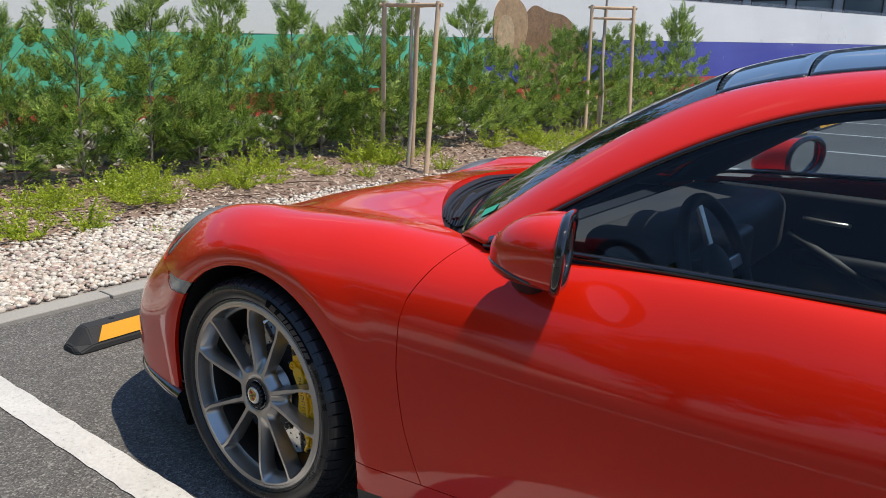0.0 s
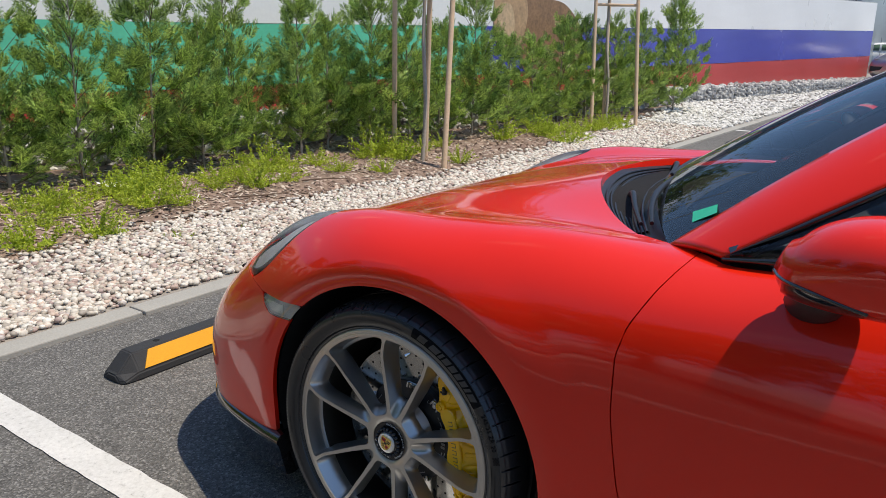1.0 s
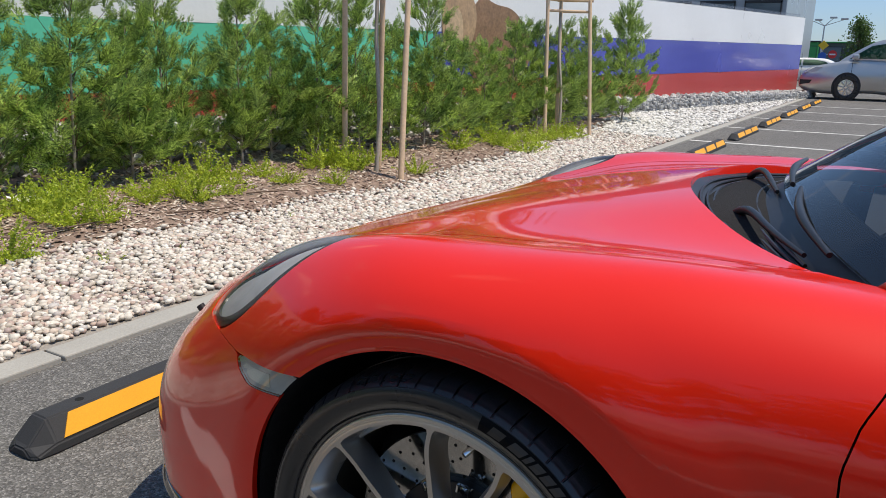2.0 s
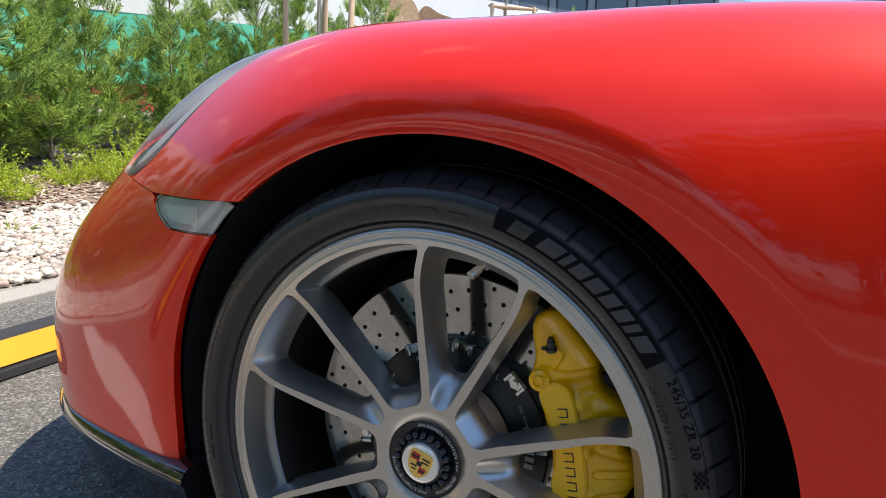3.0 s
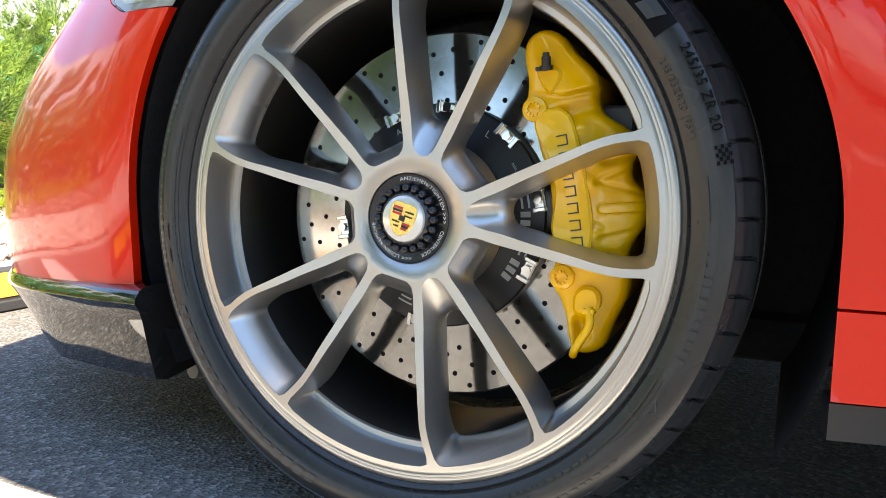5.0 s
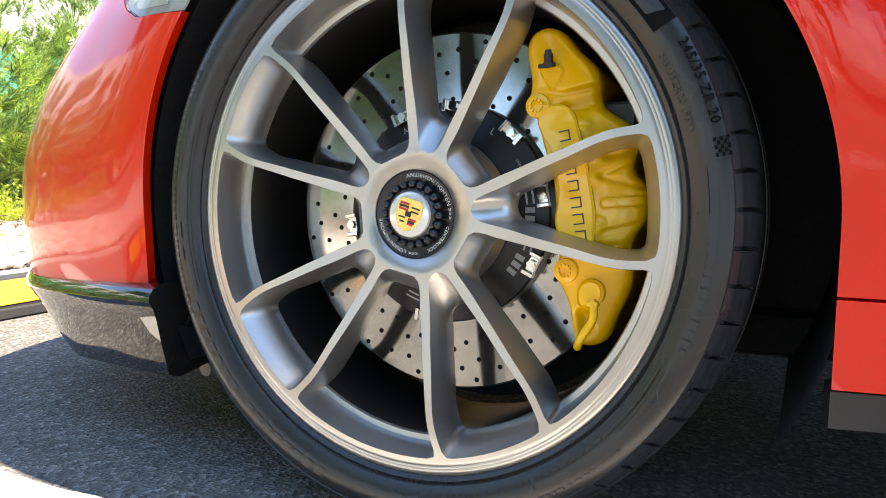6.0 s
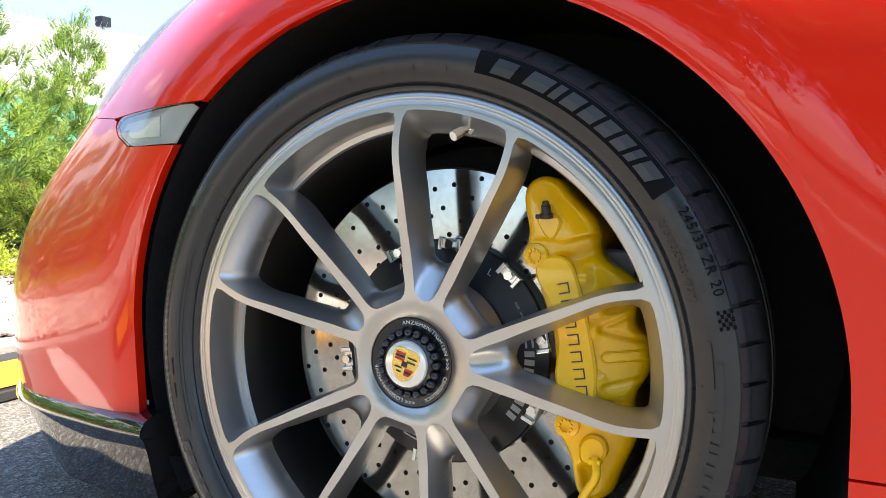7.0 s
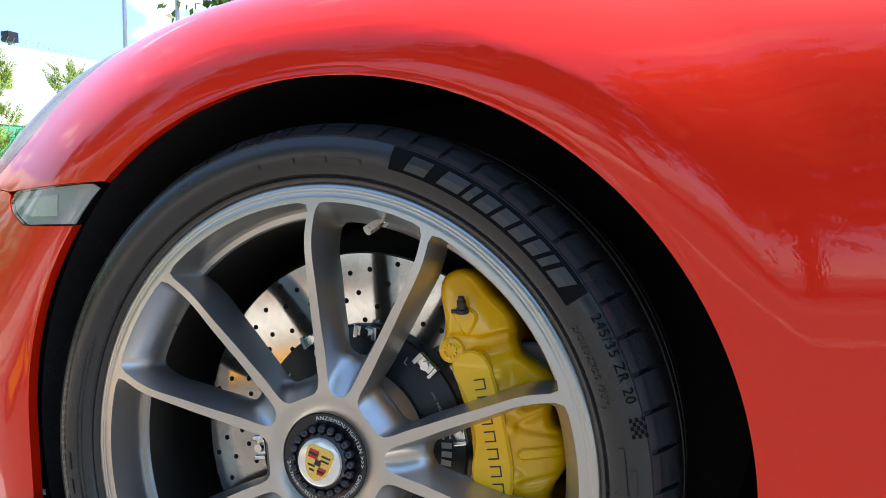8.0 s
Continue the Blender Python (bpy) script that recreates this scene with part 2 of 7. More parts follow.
STOP_YELLOW = plain("yellow reflective strip", (0.80, 0.36, 0.015), 0.55, vary=0.12, grain=180, relief=0.001, relief_scale=260)
MULCH = bark_mulch()
SOIL = plain("mulched soil", (0.26, 0.18, 0.135), 0.95, vary=0.35, grain=45, patch=3, relief=0.02, relief_scale=60)
GRIT = plain("sand between pebbles", (0.30, 0.27, 0.235), 0.95, vary=0.3, grain=60, relief=0.012, relief_scale=70)
PEBBLE = pebble_stone("river pebbles", ((0.0, (0.34, 0.30, 0.25)), (0.14, (0.52, 0.45, 0.37)), (0.36, (0.64, 0.59, 0.51)), (0.62, (0.78, 0.74, 0.66)), (0.76, (0.58, 0.45, 0.36)), (0.90, (0.38, 0.27, 0.24)), (1.0, (0.55, 0.52, 0.48))))
CRUSHED = pebble_stone("crushed white stone", ((0.0, (0.42, 0.40, 0.36)), (0.4, (0.62, 0.60, 0.55)), (1.0, (0.76, 0.74, 0.70))))
ROCK = pebble_stone("grey gabion rock", ((0.0, (0.20, 0.20, 0.20)), (0.5, (0.40, 0.39, 0.37)), (1.0, (0.60, 0.59, 0.56))))
NEEDLE = leaf("cypress foliage", (0.055, 0.13, 0.026), (0.62, 0.84, 0.24), rough=0.5, through_light=0.42)
GROUNDCOVER = leaf("honeysuckle leaves", (0.28, 0.39, 0.04), (0.63, 0.74, 0.10), through_light=0.45)
BROADLEAF = leaf("broad tree leaves", (0.05, 0.10, 0.022), (0.12, 0.22, 0.05))
BARK = plain("brown bark", (0.15, 0.10, 0.07), 0.9, vary=0.3, grain=70, relief=0.003, relief_scale=120)
PALE_BARK = plain("grey sapling bark", (0.38, 0.33, 0.27), 0.9, vary=0.3, grain=50, relief=0.002, relief_scale=140)
STAKE = plain("raw pine stake", (0.62, 0.44, 0.29), 0.8, vary=0.2, grain=50, patch=6, relief=0.001, relief_scale=160)
GALV = plain("galvanised steel", (0.42, 0.43, 0.44), 0.45, metal=0.7, vary=0.15)
LITTER = plain("white paper", (0.78, 0.78, 0.77), 0.8, vary=0.05)
CLADDING = plain("dark green-grey cladding", (0.05, 0.065, 0.06), 0.5, vary=0.15)
GREEN_SHEET = plain("green sheet cladding", (0.02, 0.25, 0.06), 0.5, vary=0.1)
GREY_GLASS = plain("grey facade", (0.30, 0.33, 0.35), 0.3, vary=0.12, patch=0.6)
VAN_WHITE = car_paint("white van paint", (0.74, 0.75, 0.76))

# ---- building tools ----
def raw_mesh(name, verts, faces, smooth=False):
    me = bpy.data.meshes.new(name)
    me.from_pydata([tuple(map(float, v)) for v in verts], [], faces)
    me.update()
    if smooth:
        me.polygons.foreach_set("use_smooth", [True] * len(me.polygons))
    return me


def tri_mesh(name, verts, tris, smooth=False):
    """Quick mesh from arrays of places and triangles."""
    verts, tris = np.asarray(verts, np.float32), np.asarray(tris, np.int32)
    me = bpy.data.meshes.new(name)
    me.vertices.add(len(verts))
    me.vertices.foreach_set("co", verts.ravel())
    me.loops.add(tris.size)
    me.loops.foreach_set("vertex_index", tris.ravel())
    me.polygons.add(len(tris))
    me.polygons.foreach_set("loop_start", np.arange(0, tris.size, 3, dtype=np.int32))
    me.polygons.foreach_set("loop_total", np.full(len(tris), 3, np.int32))
    me.update(calc_edges=True)
    me.polygons.foreach_set("use_smooth", [bool(smooth)] * len(tris))
    return me


def part(name, me, material, parent=None, label="", m=None):
    """A mesh or bmesh as one object, under a thing or a part."""
    if isinstance(me, bmesh.types.BMesh):
        bm, me = me, bpy.data.meshes.new(name)
        bm.to_mesh(me)
        bm.free()
    ob = new(name, me)
    if not me.materials:
        me.materials.append(material)
    if parent:
        ob.parent = parent
    if m is not None:
        ob.matrix_basis = m
    if label:
        tagged(ob, label)
    return ob


def thing(name, label, category, group="", kind="", m=None):
    ob = new(name)
    ob.empty_display_size = 0.1
    if m is not None:
        ob.matrix_basis = m
    return tagged(ob, label, category, group, kind)


def box(bm, x0, x1, y0, y1, z0, z1, bevel=0.0, seg=2):
    r = bmesh.ops.create_cube(bm, size=1.0, matrix=Matrix.LocRotScale(((x0 + x1) / 2, (y0 + y1) / 2, (z0 + z1) / 2), None, (abs(x1 - x0), abs(y1 - y0), abs(z1 - z0))))
    if bevel:
        edges = {e for v in r["verts"] for e in v.link_edges}
        bmesh.ops.bevel(bm, geom=list(edges), offset=bevel, segments=seg, affect="EDGES", profile=0.5)
    return bm


def boxed(*a, **k):
    return box(bmesh.new(), *a, **k)


def rod(bm, a, b, r0, r1=None, n=12):
    """A round bar from a to b."""
    a, b = Vector(a), Vector(b)
    r1 = r0 if r1 is None else r1
    q = (b - a).to_track_quat("Z", "Y").to_matrix().to_4x4()
    bmesh.ops.create_cone(bm, cap_ends=True, segments=n, radius1=r0, radius2=r1, depth=(b - a).length, matrix=Matrix.Translation((a + b) / 2) @ q)
    return bm


def smooth_all(bm, angle=0.6):
    for f in bm.faces:
        f.smooth = True
    for e in bm.edges:
        if len(e.link_faces) == 2 and e.calc_face_angle(0) > angle:
            e.smooth = False
    return bm


def spin(profile, n=96, a0=0.0, a1=2 * math.pi, axis="y", smooth=True, angle=0.5):
    """A profile of (radius, depth) turned round the depth axis: x right, z up, y deep."""
    bm = bmesh.new()
    full = abs(a1 - a0 - 2 * math.pi) < 1e-6
    rows = []
    for i in range(n if full else n + 1):
        a = a0 + (a1 - a0) * i / n
        rows.append([bm.verts.new((r * math.sin(a), d, r * math.cos(a))) for r, d in profile])
    for i in range(n):
        p, q = rows[i], rows[(i + 1) % len(rows)]
        for j in range(len(profile) - 1):
            bm.faces.new((p[j], p[j + 1], q[j + 1], q[j]))
    bmesh.ops.remove_doubles(bm, verts=bm.verts, dist=1e-6)
    bmesh.ops.recalc_face_normals(bm, faces=bm.faces)
    return smooth_all(bm, angle) if smooth else bm


def prism(bm, outline, d0, d1, bevel=0.0):
    """An outline of (x, z) as a plate between the depths d0 (near) and d1, with a chamfer round its near face."""
    n = len(outline)
    c = np.mean(np.array(outline), 0)
    loops = [[bm.verts.new((x, d1, z)) for x, z in outline], [bm.verts.new((x, d0 + bevel, z)) for x, z in outline]]
    if bevel:
        pts = np.array(outline)
        e = np.roll(pts, -1, 0) - np.roll(pts, 1, 0)
        e /= np.linalg.norm(e, axis=1)[:, None] + 1e-9
        nrm = np.stack([e[:, 1], -e[:, 0]], 1)
        if ((nrm * (pts - c)).sum() > 0):
            nrm = -nrm
        loops.append([bm.verts.new((x + bevel * a, d0, z + bevel * b)) for (x, z), (a, b) in zip(outline, nrm)])
    new_faces = []
    for p, q in zip(loops, loops[1:]):
        for i in range(n):
            new_faces.append(bm.faces.new((p[i], p[(i + 1) % n], q[(i + 1) % n], q[i])))
    new_faces += [bm.faces.new(loops[0]), bm.faces.new(loops[-1])]
    bmesh.ops.recalc_face_normals(bm, faces=new_faces)
    return bm


def spline(points, n, closed=False):
    """n places along a smooth curve through the points."""
    p = np.array(points, float)
    if closed:
        k = len(p)
        p = np.concatenate([p[-3:], p, p[:3]])
        t = np.r_[0, np.cumsum(np.linalg.norm(np.diff(p, axis=0), axis=1))]
        want = np.linspace(t[3], t[3 + k], n, endpoint=False)
    else:
        t = np.r_[0, np.cumsum(np.linalg.norm(np.diff(p, axis=0), axis=1) + 1e-9)]
        want = np.linspace(0, t[-1], n)
    return cubic(t, p, want)


def cubic(t, p, want):
    """Natural cubic spline through p at the knots t."""
    t, p = np.asarray(t, float), np.asarray(p, float)
    n, h = len(t), np.diff(t)
    shape = p.reshape(n, -1)
    a, b = np.zeros((n, n)), np.zeros_like(shape)
    a[0, 0] = a[-1, -1] = 1
    for i in range(1, n - 1):
        a[i, i - 1 : i + 2] = h[i - 1], 2 * (h[i - 1] + h[i]), h[i]
        b[i] = 6 * ((shape[i + 1] - shape[i]) / h[i] - (shape[i] - shape[i - 1]) / h[i - 1])
    m = np.linalg.solve(a, b)
    k = np.clip(np.searchsorted(t, want, side="right") - 1, 0, n - 2)
    u, hk = (np.asarray(want) - t[k])[:, None], h[k][:, None]
    out = shape[k] + u * ((shape[k + 1] - shape[k]) / hk - hk * (2 * m[k] + m[k + 1]) / 6) + u**2 * m[k] / 2 + u**3 * (m[k + 1] - m[k]) / (6 * hk)
    return out.reshape((len(out),) + p.shape[1:])


def tube(points, r, n=10, count=None, caps=True):
    """A round tube along a smooth curve; r: one radius or one for each given point."""
    count = count or 8 * len(points)
    c = spline(points, count)
    rad = np.interp(np.linspace(0, 1, count), np.linspace(0, 1, len(r)), r) if isinstance(r, (list, tuple)) else np.full(count, r)
    bm, rings = bmesh.new(), []
    up = Vector((0, 0, 1))
    for i in range(count):
        d = Vector(c[min(i + 1, count - 1)] - c[max(i - 1, 0)]).normalized()
        s = d.cross(up)
        s = s.normalized() if s.length > 1e-3 else Vector((1, 0, 0))
        u = s.cross(d)
        rings.append([bm.verts.new(Vector(c[i]) + float(rad[i]) * (math.cos(2 * math.pi * j / n) * s + math.sin(2 * math.pi * j / n) * u)) for j in range(n)])
    for p, q in zip(rings, rings[1:]):
        for j in range(n):
            bm.faces.new((p[j], p[(j + 1) % n], q[(j + 1) % n], q[j]))
    if caps:
        bm.faces.new(rings[0])
        bm.faces.new(rings[-1])
    bmesh.ops.recalc_face_normals(bm, faces=bm.faces)
    return smooth_all(bm, 0.9)


def grid_mesh(name, pts, smooth=True, flip=False):
    """A sheet from an array of rows of places."""
    n, k = pts.shape[:2]
    idx = np.arange(n * k).reshape(n, k)
    f = np.stack([idx[:-1, :-1], idx[:-1, 1:], idx[1:, 1:], idx[1:, :-1]], -1).reshape(-1, 4)
    if flip:
        f = f[:, ::-1]
    return raw_mesh(name, pts.reshape(-1, 3), f.tolist(), smooth)


def thick(me, depth, offset=-1.0):
    """Gives a sheet a thickness."""
    ob = bpy.data.objects.new("sheet", me)
    scene.collection.objects.link(ob)
    md = ob.modifiers.new("thickness", "SOLIDIFY")
    md.thickness, md.offset = depth, offset
    out = bpy.data.meshes.new_from_object(ob.evaluated_get(bpy.context.evaluated_depsgraph_get()))
    bpy.data.objects.remove(ob)
    return out


def text_mesh(body, size, depth=0.0004, bold=False, space=1.0):
    """Letters as a flat mesh, x along the line, y up."""
    cu = bpy.data.curves.new("letters", "FONT")
    cu.body, cu.size, cu.extrude, cu.align_x, cu.space_character, cu.resolution_u = body, size, depth, "CENTER", space, 3
    if bold:
        cu.offset = size * 0.018
    ob = bpy.data.objects.new("letters", cu)
    scene.collection.objects.link(ob)
    me = bpy.data.meshes.new_from_object(ob.evaluated_get(bpy.context.evaluated_depsgraph_get()))
    bpy.data.objects.remove(ob)
    return me


def wrap_text(me, radius, angle, depth_at, inward=False):
    """Bends a line of letters round the hub: middle at angle (radians, clockwise from the top)."""
    for v in me.vertices:
        x, y, z = v.co
        if inward:
            a, r = angle - x / radius, radius - y
        else:
            a, r = angle + x / radius, radius + y
        v.co = (r * math.sin(a), depth_at(r) - z, r * math.cos(a))
    me.update()
    return me


def ico(level):
    bm = bmesh.new()
    bmesh.ops.create_icosphere(bm, subdivisions=level, radius=1.0)
    v = np.array([p.co[:] for p in bm.verts])
    f = np.array([[q.index for q in g.verts] for g in bm.faces])
    bm.free()
    return v, f


def scatter_stones(rng, places, sizes, level, flat=0.65, rough=0.16):
    """Uneven stones at the places, as one array of places and triangles."""
    v, f = ico(level)
    n, k = len(places), len(v)
    r = 1 + rough * rng.standard_normal((n, 4, 1, 3))
    d = v[None] * (1 + rough * np.sin(3.1 * v[None, :, [1, 2, 0]] * r[:, 0] + 6 * rng.random((n, 1, 3))))
    scale = np.stack([sizes * rng.uniform(0.8, 1.35, n), sizes * rng.uniform(0.75, 1.1, n), sizes * flat * rng.uniform(0.75, 1.2, n)], 1)
    d = d * scale[:, None]
    a, b = rng.uniform(0, 2 * np.pi, n), rng.normal(0, 0.28, n)
    ca, sa, cb, sb = np.cos(a)[:, None], np.sin(a)[:, None], np.cos(b)[:, None], np.sin(b)[:, None]
    x, y, z = d[..., 0], d[..., 1] * cb - d[..., 2] * sb, d[..., 1] * sb + d[..., 2] * cb
    d = np.stack([x * ca - y * sa, x * sa + y * ca, z], -1) + places[:, None]
    return d.reshape(-1, 3), (f[None] + (np.arange(n) * k)[:, None, None]).reshape(-1, 3)

# ---- ground, kerb, bed ----
rng = np.random.default_rng(7)
bm = bmesh.new()
bmesh.ops.create_grid(bm, x_segments=8, y_segments=8, size=600)
tagged(part("ground", bm, ASPHALT), "dark grey asphalt of the car park, fine grained", "asphalt", kind="structure")


def stripe(x0, x1, y0, y1, label="worn white parking line on the asphalt"):
    b = bmesh.new()
    n = max(2, int(max(abs(x1 - x0), abs(y1 - y0)) / 0.05))
    long_x = abs(x1 - x0) > abs(y1 - y0)
    rows = []
    r = random.Random(int(1000 * (x0 + 7 * y0)))
    for i in range(n + 1):
        k = i / n
        j0, j1 = r.uniform(-0.003, 0.003), r.uniform(-0.003, 0.003)
        if long_x:
            rows.append((b.verts.new((x0 + (x1 - x0) * k, y0 + j0, 0.004)), b.verts.new((x0 + (x1 - x0) * k, y1 + j1, 0.004))))
        else:
            rows.append((b.verts.new((x0 + j0, y0 + (y1 - y0) * k, 0.004)), b.verts.new((x1 + j1, y0 + (y1 - y0) * k, 0.004))))
    for p, q in zip(rows, rows[1:]):
        b.faces.new((p[0], q[0], q[1], p[1]))
    bmesh.ops.recalc_face_normals(b, faces=b.faces)
    return tagged(part("parking_line", b, PAINT), label, "road marking", "parking lines", "structure")


stripe(-2.0, 5.0, -0.222, -0.110)
for k in range(1, 9):
    y = -0.166 + 2.6 * k
    stripe(-2.0, 3.2, y - 0.055, y + 0.055)
for k in range(1, 3):
    y = -0.166 - 2.6 * k
    stripe(-2.0, 5.0, y - 0.055, y + 0.055)

kerb = thing("kerb", "flush grey concrete kerb along the planted bed", "kerb", kind="structure")
kb = boxed(-2.125, -2.0, -0.495, 0.495, -0.1, 0.022, bevel=0.006)
kme = bpy.data.meshes.new("kerb_stone")
kb.to_mesh(kme)
kb.free()
for k in range(-9, 34):
    part("kerb_stone", kme, CONCRETE, kerb, m=pose(0, 0.165 + k, random.uniform(-0.002, 0.002), 0, 0, random.uniform(-0.15, 0.15)))


def mulch_edge(y):
    """Where the pebbles end and the bark begins."""
    return -2.92 - 0.10 * np.sin(0.9 * np.asarray(y) + 0.4) + 0.05 * np.sin(3.1 * np.asarray(y)) - 0.28 * np.clip((np.asarray(y) - 8.2) / 1.5, 0, 6)


def bed_height(x, y):
    t = np.clip((-2.2 - np.asarray(x)) / 1.8, 0, 1)
    return 0.012 + 0.07 * t * t * (3 - 2 * t) + 0.012 * np.sin(2.3 * np.asarray(x) + 1.3 * np.asarray(y)) * t


def sheet(name, xs, ys, height, material, label, category):
    gx, gy = np.meshgrid(xs, ys, indexing="ij")
    pts = np.stack([gx, gy, height(gx, gy)], -1)
    return tagged(part(name, grid_mesh(name, pts), material), label, category, kind="structure")


sheet("ground_bed", np.linspace(-9.0, -2.12, 60), np.linspace(-9.0, 33.5, 200), bed_height, SOIL, "brown mulched soil of the planted bed", "soil")
gy = np.linspace(-9.0, 33.5, 180)
pts = np.stack([np.stack([-2.122 + (mulch_edge(y) + 2.122) * np.linspace(0, 1, 12), np.full(12, y), np.zeros(12)], -1) for y in gy])
pts[..., 2] = bed_height(pts[..., 0], pts[..., 1]) + 0.006
tagged(part("ground_pebble_strip", grid_mesh("pebble_bed", pts, flip=True), GRIT), "sandy bed under the pale pebbles", "gravel bed", kind="structure")


def pebble_places(n, y0, y1, spread_in=0.30):
    y = rng.uniform(y0, y1, n)
    e = mulch_edge(y)
    k = rng.random(n)
    x = -2.150 + (e - spread_in * rng.random(n) + 2.150) * k
    return np.stack([x, y, bed_height(x, y) + 0.014 * rng.random(n) + 0.012], 1)


near = pebble_places(15500, -1.6, 3.6)
far = pebble_places(8500, 3.6, 10.0)
a = scatter_stones(rng, near, rng.uniform(0.008, 0.024, len(near)), 1)
b = scatter_stones(rng, far, rng.uniform(0.012, 0.029, len(far)), 1)
v, f = np.concatenate([a[0], b[0]]), np.concatenate([a[1], b[1] + len(a[0])])
tagged(part("pebbles", tri_mesh("pebbles", v, f, True), PEBBLE), "pale rounded river pebbles, white, beige and reddish", "pebbles", kind="stuff")
p = np.concatenate([pebble_places(6000, 10.0, 27.0), pebble_places(4500, -9.0, -1.6)])
v, f = scatter_stones(rng, p, rng.uniform(0.025, 0.05, len(p)), 1)
tagged(part("crushed_stone", tri_mesh("crushed_stone", v, f, False), CRUSHED), "pale crushed stone along the kerb", "gravel", kind="stuff")


def chips(n, x0, x1, y0, y1):
    """Flat splinters of bark lying at all angles."""
    x, y = rng.uniform(x0, x1, n), rng.uniform(y0, y1, n)
    keep = x < mulch_edge(y) + 0.03
    x, y = x[keep], y[keep]
    n = len(x)
    base = np.array([[-1, -0.3, 0], [-0.4, -1, 0.1], [1, -0.5, 0], [0.8, 0.6, 0.12], [-0.5, 0.9, 0], [0, 0, 0.35]], float)
    tri = np.array([[0, 1, 5], [1, 2, 5], [2, 3, 5], [3, 4, 5], [4, 0, 5]])
    size = np.stack([rng.uniform(0.010, 0.030, n) * rng.choice([1.0, 1.0, 1.6], n), rng.uniform(0.006, 0.016, n), rng.uniform(0.006, 0.016, n)], 1)
    d = base[None] * size[:, None] * rng.uniform(0.75, 1.25, (n, 6, 3))
    a, t = rng.uniform(0, 2 * np.pi, n), rng.normal(0, 0.3, n)
    ca, sa = np.cos(a)[:, None], np.sin(a)[:, None]
    z = d[..., 2] + d[..., 0] * np.sin(t)[:, None]
    q = np.stack([d[..., 0] * ca - d[..., 1] * sa + x[:, None], d[..., 0] * sa + d[..., 1] * ca + y[:, None], z + bed_height(x, y)[:, None] + 0.008 * rng.random(n)[:, None]], -1)
    return q.reshape(-1, 3), (tri[None] + (np.arange(n) * 6)[:, None, None]).reshape(-1, 3)


v, f = chips(26000, -5.4, -2.75, -1.5, 11.0)
tagged(part("bark_chips", tri_mesh("bark_chips", v, f), MULCH), "reddish brown bark chips between the shrubs", "bark mulch", kind="stuff")


def wheel_stop(m, first=False):
    t = thing("wheel_stop", "black rubber wheel stop with yellow reflective strips", "wheel stop", "wheel stops", m=m)
    sec = [(-0.082, 0.0), (-0.082, 0.028), (-0.040, 0.098), (0.030, 0.098), (0.072, 0.030), (0.075, 0.0)]
    b = bmesh.new()
    stations = [(0.0, 0.62, 0.30), (0.012, 0.94, 0.36), (0.07, 1.0, 1.0), (1.76, 1.0, 1.0), (1.818, 0.94, 0.36), (1.83, 0.62, 0.30)]
    rows = [[b.verts.new((x * sx, y, z * sz)) for x, z in sec] for y, sx, sz in stations]
    for p, q in zip(rows, rows[1:]):
        for i in range(len(sec)):
            b.faces.new((p[i], p[(i + 1) % len(sec)], q[(i + 1) % len(sec)], q[i]))
    b.faces.new(rows[0])
    b.faces.new(rows[-1])
    bmesh.ops.recalc_face_normals(b, faces=b.faces)
    bmesh.ops.bevel(b, geom=[e for e in b.edges if e.calc_face_angle(0) > 0.4], offset=0.005, segments=2, affect="EDGES")
    part("body", b, STOP_RUBBER, t)
    # strips lie on the slope that faces the cars
    for y0, y1 in ((0.115, 0.60), (0.68, 1.15), (1.23, 1.715)):
        b = bmesh.new()
        a, c = Vector((0.0335, 0, 0.0925)), Vector((0.068, 0, 0.0365))
        nrm = Vector((0.85, 0, 0.52)) * 0.0035
        q = [a + Vector((0, y0 + 0.02, 0)), a + Vector((0, y1 - 0.0, 0)), c + Vector((0, y1, 0)), c + Vector((0, y0 - 0.02, 0))]
        lo, hi = [b.verts.new(p) for p in q], [b.verts.new(p + nrm) for p in q]
        b.faces.new(hi)
        for i in range(4):
            b.faces.new((lo[i], lo[(i + 1) % 4], hi[(i + 1) % 4], hi[i]))
        bmesh.ops.recalc_face_normals(b, faces=b.faces)
        part("reflective_strip", b, STOP_YELLOW, t, "yellow-orange reflective strip")
    # solid black plugs, flush with the top, paint the shade of bolt holes
    for y in (0.20, 0.95, 1.65):
        part("bolt_hole_shade", rod(bmesh.new(), (-0.006, y, 0.06), (-0.006, y, 0.0985), 0.013, n=16), HOLE_SHADE, t, "flush black plug painted for the shade in a bolt hole")
    return t


stop = wheel_stop(pose(-1.482, 0.185, 0))
for k in range(1, 9):
    copy_thing(stop, pose(-1.482, 0.185 + 2.6 * k, 0))
copy_thing(stop, pose(-1.482, 0.185 - 2.6, 0))

# ---- painted wall along the bed ----
W0, W1 = Vector((-6.10, 3.70, 0)), Vector((-2.50, 25.80, 0))
WD = (W1 - W0).normalized()
WN = Vector((WD.y, -WD.x, 0))
S0, S1, SPLIT = -13.0, 22.55, 4.95


def on_wall(s, z, out=0.0):
    return W0 + WD * s + WN * out + Vector((0, 0, z))


def wall_top(s):
    return 2.12 + 0.0125 * max(s, 0)


